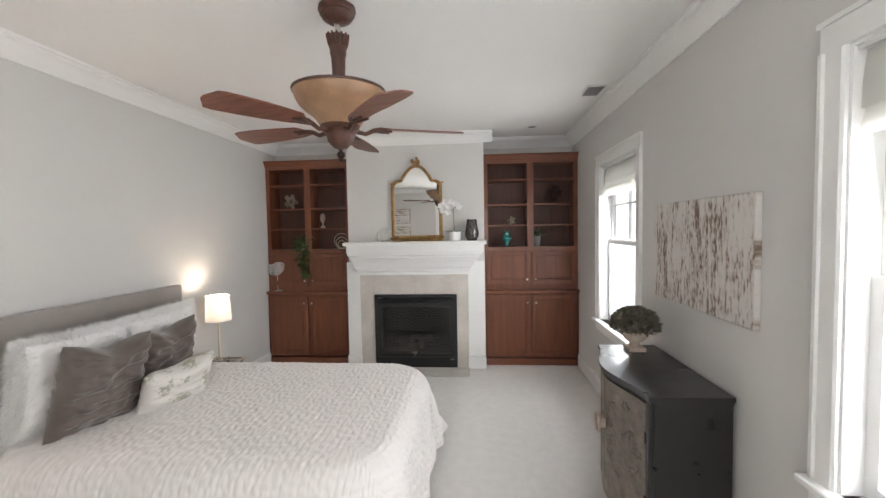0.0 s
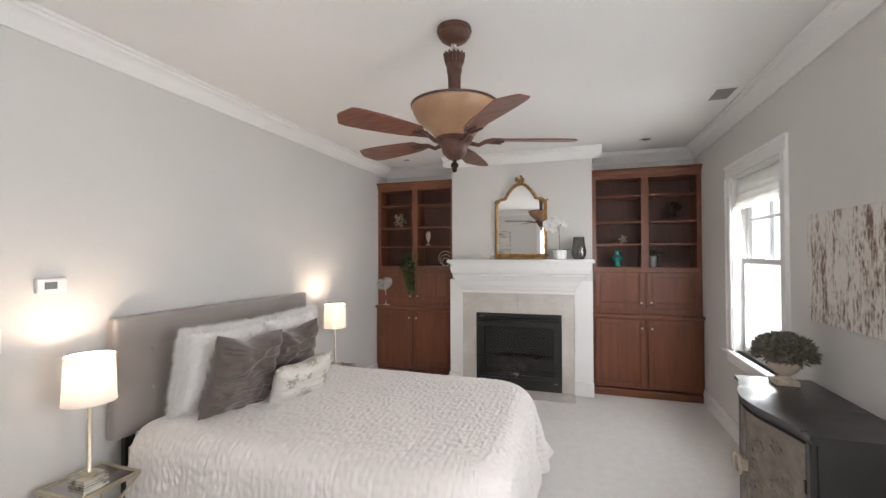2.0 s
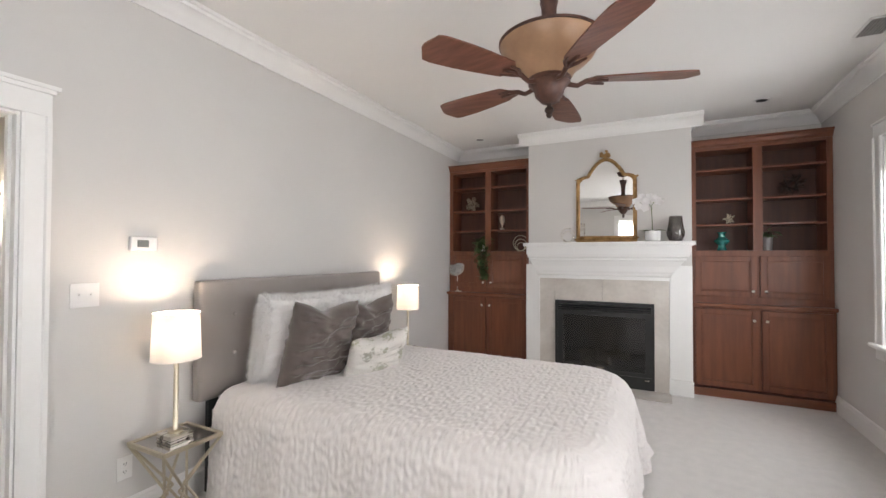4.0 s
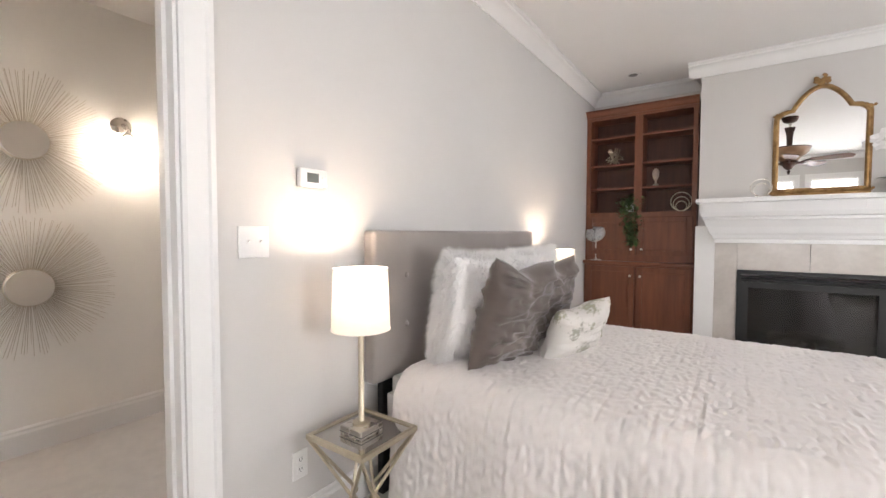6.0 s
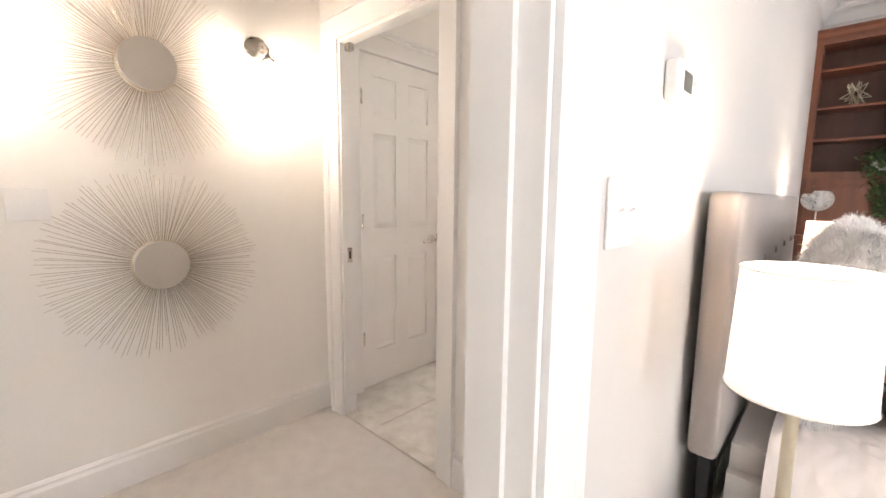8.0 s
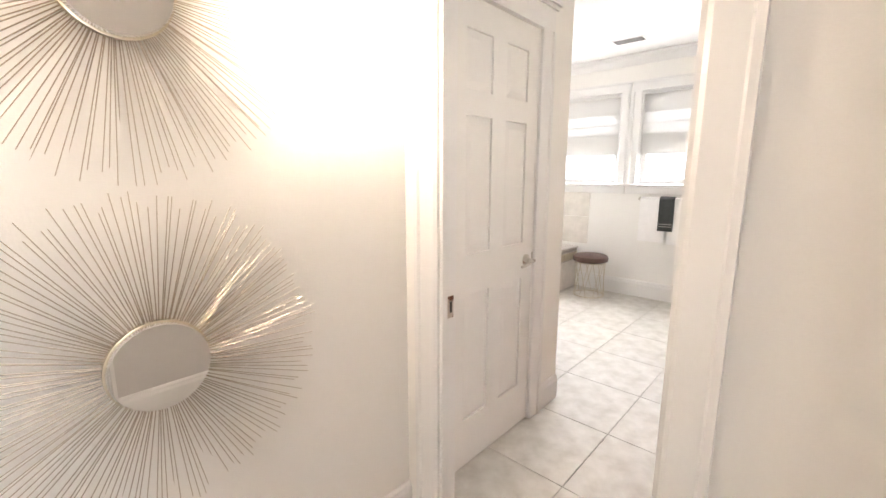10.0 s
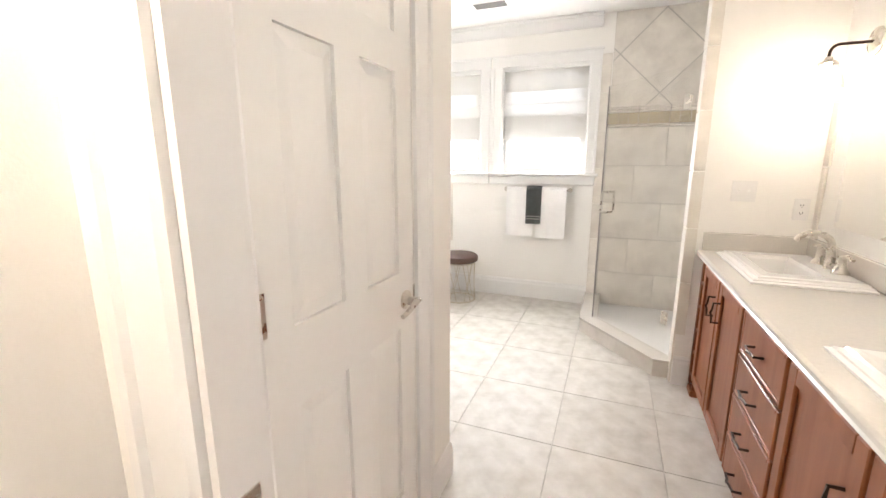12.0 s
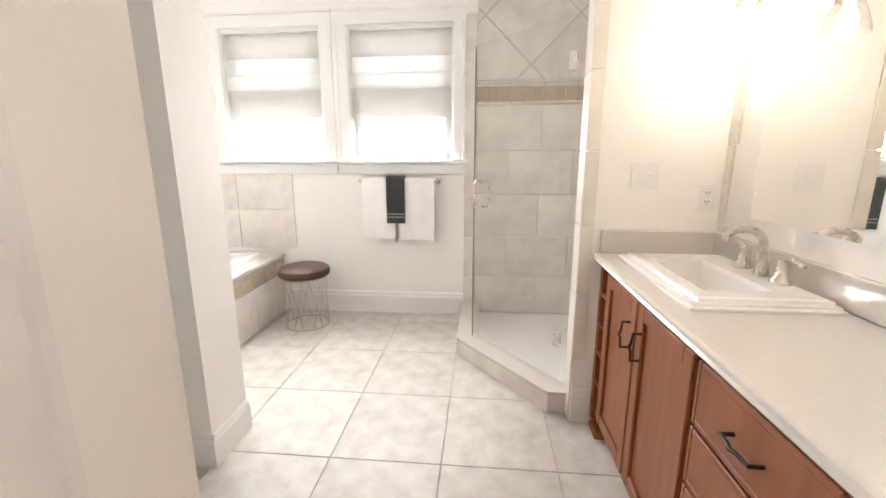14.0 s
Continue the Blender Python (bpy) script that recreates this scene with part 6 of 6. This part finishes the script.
band, bead = tile_mesh(0.076, 0.095, 0.012, M_BAND), tile_mesh(0.24, 0.022, 0.020, M_STILE, 0.008)
for k in range(14):
    piece("border_tile", band, sw, (-3.76 + 0.08 * k, BN, 1.735))
for k in range(5):
    for z in (1.672, 1.798, 1.822):
        piece("bead_tile", bead, sw, (-3.68 + 0.243 * k, BN, z))


def diagonal(plane_x, u0, u1, z0, z1):
    """Square tiles on their corners, cut at the edges of the field."""
    s, g = 0.46, 0.47 / math.sqrt(2)
    for i in range(-1, 5):
        for j in range(-1, 5):
            cu_, cz_ = u0 + i * 2 * g * 0.5 + 0.05, z0 + j * g + 0.1
            if (i + j) % 2:
                continue
            bm = bx(-s / 2, -0.012, -s / 2, s / 2, 0, s / 2)
            bmesh.ops.rotate(bm, matrix=Matrix.Rotation(radians(45), 3, "Y"), verts=bm.verts)
            bmesh.ops.translate(bm, vec=(cu_, 0, cz_), verts=bm.verts)
            for co, no in (((u0, 0, 0), (-1, 0, 0)), ((u1, 0, 0), (1, 0, 0)), ((0, 0, z0), (0, 0, -1)), ((0, 0, z1), (0, 0, 1))):
                if not bm.verts:
                    break
                r = bmesh.ops.bisect_plane(bm, geom=[*bm.verts, *bm.edges, *bm.faces], plane_co=co, plane_no=no, clear_outer=True)
                es = [e for e in r["geom_cut"] if isinstance(e, bmesh.types.BMEdge)]
                if es:
                    bmesh.ops.edgeloop_fill(bm, edges=es)
            if len(bm.faces) < 4:
                bm.free()
                continue
            if plane_x:
                bmesh.ops.rotate(bm, matrix=Matrix.Rotation(radians(-90), 3, "Z"), verts=bm.verts)
                bmesh.ops.translate(bm, vec=(BE, 0, 0), verts=bm.verts)
            else:
                bmesh.ops.translate(bm, vec=(0, BN, 0), verts=bm.verts)
            part("tile", bm, M_STILE, sw)


diagonal(False, -3.798, BE - 0.014, 1.836, CEIL_B - 0.004)
# tiled end of the short wall and strip beside the window wall
te = thing("wall_end_tiles", (-3.31, 5.4, 0), "cream stone tile edging at the shower wall", "wall tiles", kind="structure")
em = tile_mesh(0.112, 0.322, 0.010, M_EDGE)
fm = tile_mesh(0.060, 0.322, 0.010, M_EDGE)
for r in range(8):
    zc = 0.163 + 0.327 * r
    if zc + 0.161 < CEIL_B:
        piece("tile", em, te, (-3.30, 5.3925, zc), (0, 0, radians(-90)))
        piece("tile", fm, te, (-3.281, 5.335, zc)) if r else None
st = tile_mesh(0.085, 0.322, 0.010, M_STILE)
for r in range(8):
    zc = 0.163 + 0.327 * r
    if zc + 0.161 < CEIL_B:
        piece("tile", st, te, (-3.848, BN, zc))

# ---- tub, stool, towels ----
tb = thing("bathtub", (-6.1, 5.5, 0), "white drop-in bathtub in a tiled deck", "bathtub")
TX, TZ = -5.40, 0.50
part("deck_side", bx(TX - 0.02, 5.145, 0.0, TX - 0.008, BN - 0.002, TZ - 0.03), M_GROUT, tb)
dk = bmesh.new()
box(dk, TX - 0.16, 5.145, TZ - 0.03, TX + 0.012, BN - 0.002, TZ, 0.006)
box(dk, BW + 0.002, 5.145, TZ - 0.03, TX - 0.16, 5.36, TZ)
box(dk, BW + 0.002, BN - 0.28, TZ - 0.03, TX - 0.16, BN - 0.002, TZ)
box(dk, BW + 0.002, 5.36, TZ - 0.03, BW + 0.2, BN - 0.28, TZ)
part("deck", dk, M_STILE, tb, "stone tile tub deck")
rim = bmesh.new()
o = [(TX - 0.10, 5.32), (BW + 0.15, 5.32), (BW + 0.15, BN - 0.22), (TX - 0.10, BN - 0.22)]
rings = []
cx, cy = (TX + BW) / 2, (5.10 + BN) / 2
for sc, z in ((1.0, TZ + 0.001), (1.0, TZ + 0.04), (0.985, TZ + 0.05), (0.86, TZ + 0.052), (0.84, TZ + 0.03), (0.74, 0.15), (0.65, 0.12)):
    rings.append([rim.verts.new((cx + (x - cx) * sc, cy + (y - cy) * (1 - (1 - sc) * 0.6), z)) for x, y in o])
for a, b in zip(rings, rings[1:]):
    for k in range(4):
        rim.faces.new((a[k], a[(k + 1) % 4], b[(k + 1) % 4], b[k]))
rim.faces.new(rings[-1])
part("tub_shell", rim, M_SINK, tb)
ft, bt = tile_mesh(0.48, 0.325, 0.010, M_STILE), tile_mesh(0.16, 0.085, 0.010, M_BAND)
for k in range(3):
    piece("tile", ft, tb, (TX - 0.008 - 0.0, 6.47 - 0.487 * k, 0.17), (0, 0, radians(90)))
for k in range(9):
    piece("border_tile", bt, tb, (TX - 0.008, 6.63 - 0.165 * k, 0.39), (0, 0, radians(90)))
ws = thing("wall_tub_tiles", (-5.9, BN, 0.55), "grey travertine-look tiling over the tub", "wall tiles", kind="structure")
wt_ = tile_mesh(0.476, 0.322, 0.010, M_STILE)
for k in range(3):
    for r in range(2):
        piece("tile", wt_, ws, (-5.518 - 0.48 * k, BN, 0.70 + 0.327 * r))

sx, sy = -5.10, 6.42
sl = thing("stool", (sx, sy, 0), "round brown leather stool on a wire drum base", "stool")
part("seat", lathe([(0.0, 0.395), (0.17, 0.395), (0.188, 0.405), (0.192, 0.43), (0.186, 0.455), (0.165, 0.468), (0.0, 0.472)], 36, (sx, sy, 0)), M_SEAT, sl, "brown leather seat", smooth=True)
for z, r in ((0.006, 0.165), (0.388, 0.165)):
    b = bmesh.new()
    bent(b, [(sx + r * math.cos(k * math.tau / 32), sy + r * math.sin(k * math.tau / 32), z) for k in range(33)], 0.005, 6)
    part("ring", b, M_CHAMP, sl)
for k in range(14):
    a, c = k * math.tau / 14, (k + 1.2 * (-1) ** k) * math.tau / 14
    b = bmesh.new()
    bent(b, [(sx + 0.165 * math.cos(a), sy + 0.165 * math.sin(a), 0.006), (sx + 0.155 * math.cos((a + c) / 2), sy + 0.155 * math.sin((a + c) / 2), 0.2), (sx + 0.165 * math.cos(c), sy + 0.165 * math.sin(c), 0.388)], 0.0028, 5)
    part("wire", b, M_CHAMP, sl)

tr = thing("towel_rail", (-4.40, BN, 1.10), "brushed nickel towel rail below the window", "towel rail")
b = bmesh.new()
tube(b, (-4.715, BN - 0.06, 1.10), (-4.085, BN - 0.06, 1.10), 0.007, n=10)
part("bar", b, M_NICKEL, tr)
for x in (-4.705, -4.095):
    b = bmesh.new()
    tube(b, (x, BN - 0.001, 1.10), (x, BN - 0.06, 1.10), 0.010, n=12)
    tube(b, (x, BN - 0.001, 1.10), (x, BN - 0.010, 1.10), 0.022, n=16)
    part("post", b, M_NICKEL, tr)


def towel(x0, x1, zf, zb, y, material, label, rad, bands=False):
    def turn(r, zf_, zb_):
        return [(y - r, zf_)] + [(y - r * math.cos(k * math.pi / 8), 1.10 + r * math.sin(k * math.pi / 8)) for k in range(9)] + [(y + r, zb_)]
    loop_ = turn(rad + 0.008, zf, zb) + turn(rad, zf, zb)[::-1]
    bm = bmesh.new()
    n = 12
    cols = [[bm.verts.new((x0 + (x1 - x0) * j / n, yy - 0.004 * math.sin(j * 1.1) * (1 if yy < y and z < 1.0 else 0), z)) for yy, z in loop_] for j in range(n + 1)]
    for c0, c1 in zip(cols, cols[1:]):
        for k in range(len(loop_)):
            k2 = (k + 1) % len(loop_)
            bm.faces.new((c0[k], c0[k2], c1[k2], c1[k]))
    bm.faces.new(cols[0]), bm.faces.new(cols[-1][::-1])
    t = thing("towel", ((x0 + x1) / 2, y, 1.10), label, "towel", "hanging towels")
    part("cloth", bm, material, t, smooth=True)
    if bands:
        for z in (zf + 0.045, zf + 0.07):
            part("woven_band", bx(x0 + 0.004, y - rad - 0.0145, z, x1 - 0.004, y - rad - 0.0085, z + 0.008), M_GREYMETAL, t)


towel(-4.685, -4.425, 0.65, 0.70, BN - 0.06, M_TOWEL, "folded white terry towel on the rail", 0.018)
towel(-4.395, -4.120, 0.64, 0.72, BN - 0.06, M_TOWEL, "folded white terry towel on the rail", 0.018)
towel(-4.490, -4.345, 0.775, 0.85, BN - 0.06, M_TOWELG, "charcoal hand towel over the white towels", 0.032, True)

# ---- ornaments ----
MT = 1.5455
ox, oy = -0.08, 6.08
orc = thing("orchid", (ox, oy, MT), "white orchid in a round white pot on the mantel", "potted plant")
part("pot", lathe([(0.0, 0.0), (0.062, 0.0), (0.072, 0.01), (0.074, 0.10), (0.070, 0.108), (0.066, 0.10), (0.0, 0.09)], 28, (ox, oy, MT)), M_POT, orc, smooth=True)
b = bmesh.new()
bent(b, [(ox, oy, MT + 0.09), (ox - 0.005, oy, MT + 0.25), (ox - 0.012, oy, MT + 0.36), (ox + 0.03, oy, MT + 0.43), (ox + 0.10, oy, MT + 0.43)], [0.005, 0.004, 0.004, 0.003, 0.002], 6)
bent(b, [(ox, oy, MT + 0.33), (ox - 0.05, oy, MT + 0.42), (ox - 0.12, oy - 0.01, MT + 0.43)], 0.003, 6)
part("stem", b, M_LEAF, orc, smooth=True)
random.seed(12)


def leaf_blade(bm, o, d, ln, w, up=(0, 0, 1), droop=0.0):
    o, d = Vector(o), Vector(d).normalized()
    s = d.cross(Vector(up)).normalized()
    rows = []
    for i in range(6):
        t = i / 5
        p = o + d * ln * t + Vector((0, 0, -droop * t * t))
        hw = w * math.sin(math.pi * (0.08 + 0.92 * t)) ** 0.7 if t < 1 else 0.001
        rows.append([bm.verts.new(p - s * hw + Vector((0, 0, hw * 0.25))), bm.verts.new(p), bm.verts.new(p + s * hw + Vector((0, 0, hw * 0.25)))])
    for a, c in zip(rows, rows[1:]):
        for k in range(2):
            bm.faces.new((a[k], a[k + 1], c[k + 1], c[k]))


for a, ln in ((0.2, 0.15), (2.6, 0.16), (3.6, 0.13), (5.6, 0.14)):
    b = bmesh.new()
    leaf_blade(b, (ox, oy, MT + 0.10), (math.cos(a), 0.5 * math.sin(a), 0.35), ln, 0.022, droop=0.05)
    part("leaf", b, M_LEAF, orc, smooth=True)
for k, (dx, dz) in enumerate(((-0.15, 0.41), (-0.10, 0.45), (-0.06, 0.40), (-0.13, 0.36), (0.02, 0.43), (0.06, 0.40), (-0.03, 0.45), (-0.07, 0.34))):
    b = bmesh.new()
    c = Vector((ox + dx, oy - 0.015 - 0.008 * (k % 3), MT + dz))
    for p in range(5):
        a = p * math.tau / 5 + k
        leaf_blade(b, c, (math.cos(a), -0.35, math.sin(a)), 0.046, 0.02, up=(0, 1, 0))
    part("blossom", b, M_PETAL, orc, smooth=True)
gv = thing("glass_vase", (0.125, 6.08, MT), "tall smoked glass hurricane vase on the mantel", "vase")
part("body", lathe([(0.0, 0.002), (0.055, 0.002), (0.078, 0.05), (0.082, 0.09), (0.066, 0.17), (0.058, 0.25), (0.056, 0.25), (0.064, 0.17), (0.079, 0.09), (0.075, 0.05), (0.053, 0.008), (0.0, 0.008)], 32, (0.125, 6.08, MT)), M_SMOKE, gv, smooth=True)
part("candle", lathe([(0.0, 0.0085), (0.03, 0.0085), (0.03, 0.15), (0.0, 0.15)], 20, (0.125, 6.08, MT)), M_GREYMETAL, gv)


def ring_ornament(x, y, z, r, label, count, material):
    g = thing("ring_ornament", (x, y, z), label, "ornament")
    part("foot", bx(x - 0.04, y - 0.02, z, x + 0.04, y + 0.02, z + 0.008), material, g)
    for k in range(count):
        rr = r * (1 - 0.24 * k)
        b = bmesh.new()
        bent(b, [(x + rr * math.cos(a * math.tau / 28), y + 0.006 * k, z + 0.008 + rr + rr * math.sin(a * math.tau / 28)) for a in range(29)], 0.004, 6)
        part("ring", b, material, g, smooth=True)


ring_ornament(-0.92, 6.09, MT, 0.075, "thin silver ring ornament on the mantel", 2, M_NICKEL)
ring_ornament(-1.56, 6.45, 1.4555, 0.095, "gold nested ring ornament on the shelf", 3, M_CHAMP)


def star_ornament(x, y, z, r, material, label, seed):
    s = thing("star_ornament", (x, y, z), label, "ornament", "wire stars")
    random.seed(seed)
    for k in range(4):
        tips = []
        tilt = Matrix.Rotation(random.uniform(0, math.pi), 3, "Z") @ Matrix.Rotation(random.uniform(-0.6, 0.6), 3, "X")
        for p in range(5):
            a = p * 2 * math.tau / 5 + 0.3 * k
            tips.append(Vector((x, y, z + r * 0.96)) + tilt @ Vector((r * math.cos(a), 0, r * math.sin(a))))
        b = bmesh.new()
        for p in range(5):
            tube(b, tips[p], tips[(p + 1) % 5], 0.0035, n=5)
        part("wire_star", b, material, s)


star_ornament(-2.22, 6.46, 1.9815, 0.10, M_CHAMP, "gold wire star ornament on the shelf", 3)
star_ornament(1.13, 6.46, 1.9815, 0.12, M_BRONZE, "dark bronze wire star ornament on the shelf", 5)
star_ornament(0.62, 6.46, 1.7265, 0.055, M_CHAMP, "small gold wire ball ornament on the shelf", 6)
bs = thing("head_statue", (-1.80, 6.45, 1.7265), "small pale head sculpture on a dark stand", "sculpture")
b = lathe([(0.0, 0.0), (0.03, 0.0), (0.028, 0.02), (0.010, 0.03), (0.010, 0.06), (0.02, 0.075), (0.032, 0.11), (0.035, 0.14), (0.028, 0.17), (0.012, 0.19), (0.0, 0.193)], 20, (-1.80, 6.45, 1.7265))
part("figure", b, M_URN, bs, smooth=True)
tv = thing("vase", (0.555, 6.45, 1.4555), "teal glazed double-gourd vase on the shelf", "vase")
part("body", lathe([(0.0, 0.0), (0.04, 0.0), (0.045, 0.01), (0.032, 0.04), (0.035, 0.06), (0.068, 0.09), (0.072, 0.105), (0.05, 0.125), (0.03, 0.14), (0.03, 0.17), (0.045, 0.185), (0.043, 0.19), (0.0, 0.17)], 28, (0.555, 6.45, 1.4555)), M_TEAL, tv, smooth=True)


def potted(x, y, z, r, h, label, trail, n, seed, pot):
    p = thing("shelf_plant", (x, y, z), label, "potted plant")
    part("pot", lathe([(0.0, 0.0), (r * 0.85, 0.0), (r, h), (r * 0.9, h), (0.0, h * 0.85)], 20, (x, y, z)), pot, p, smooth=True)
    random.seed(seed)
    b = bmesh.new()
    for k in range(n):
        if trail and k > n * 0.3:
            t = random.random() ** 0.8
            o = Vector((x + random.gauss(0, 0.055) * (1 - 0.6 * t) + 0.04 * t, y - 0.09 - 0.06 * random.random(), z + h - t * trail))
        else:
            o = Vector((x + random.gauss(0, r * 0.9), y + random.gauss(0, r * 0.5) - (0.04 if trail else 0), z + h + abs(random.gauss(0, r * 0.6))))
        leaf_blade(b, o, (random.uniform(-1, 1), random.uniform(-1, 0.3), random.uniform(-0.6, 0.7)), random.uniform(0.03, 0.055), 0.013, droop=0.01)
    part("foliage", b, M_LEAF, p, "green leaves", smooth=True)


potted(-2.03, 6.42, 1.4555, 0.06, 0.09, "trailing green plant hanging from the shelf", 0.44, 620, 41, M_POT)
potted(0.93, 6.45, 1.4555, 0.045, 0.13, "small green plant in a silver pot on the shelf", 0, 60, 42, M_GREYMETAL)
mm = thing("vanity_stand_mirror", (-2.37, 6.32, 0.9305), "small round magnifying mirror on a nickel stand", "mirror")
part("stand", lathe([(0.0, 0.0), (0.06, 0.0), (0.06, 0.006), (0.012, 0.012), (0.006, 0.03), (0.006, 0.20), (0.0, 0.201)], 24, (-2.37, 6.32, 0.931)), M_NICKEL, mm, smooth=True)
dsc = lathe([(0.0, 0.0), (0.098, 0.0), (0.106, 0.008), (0.106, 0.018), (0.0, 0.02)], 32)
bmesh.ops.transform(dsc, matrix=Matrix.Translation((-2.37, 6.30, 1.225)) @ Matrix.Rotation(radians(62), 4, "X"), verts=dsc.verts)
part("mirror_frame", dsc, M_NICKEL, mm, smooth=True)
dsf = lathe([(0.0, 0.0205), (0.097, 0.0205)], 32)
bmesh.ops.transform(dsf, matrix=Matrix.Translation((-2.37, 6.30, 1.225)) @ Matrix.Rotation(radians(62), 4, "X"), verts=dsf.verts)
part("mirror_glass", dsf, M_MIRROR, mm)
for z in (1.35, 1.85):
    pc = thing("framed_picture", (-1.93, S_, z), "pale grey framed picture on the bedroom wall", "picture", "framed pictures")
    part("frame", bx(-2.2, S_ + 0.001, z, -1.66, S_ + 0.025, z + 0.42, 0.004), M_NICKEL, pc)
    part("print", bx(-2.17, S_ + 0.0252, z + 0.03, -1.69, S_ + 0.027, z + 0.39), M_ART, pc)

# ---- floor tiles, nearest the walk ----
TW, TL = 0.487, 0.516
tw = finish(bx(-TW / 2 + 0.0018, -TL / 2 + 0.0018, -0.0035, TW / 2 - 0.0018, TL / 2 - 0.0018, 0.002, 0.0015), M_TILE, False, "floor_tile")
fb_ = bpy.data.objects["floor_bath"]
for i in range(-3, 3):
    for j in range(-4, 4):
        x, y = -3.905 + TW * (i + 0.5), 4.968 + TL * (j + 0.5)
        if x - TW / 2 < TX - 0.25 or x + TW / 2 > BE + 0.25 or y - TL / 2 < HN - 0.2 or y + TL / 2 > BN + 0.35:
            continue
        piece("floor_tile", tw, fb_, (x, y, 0))
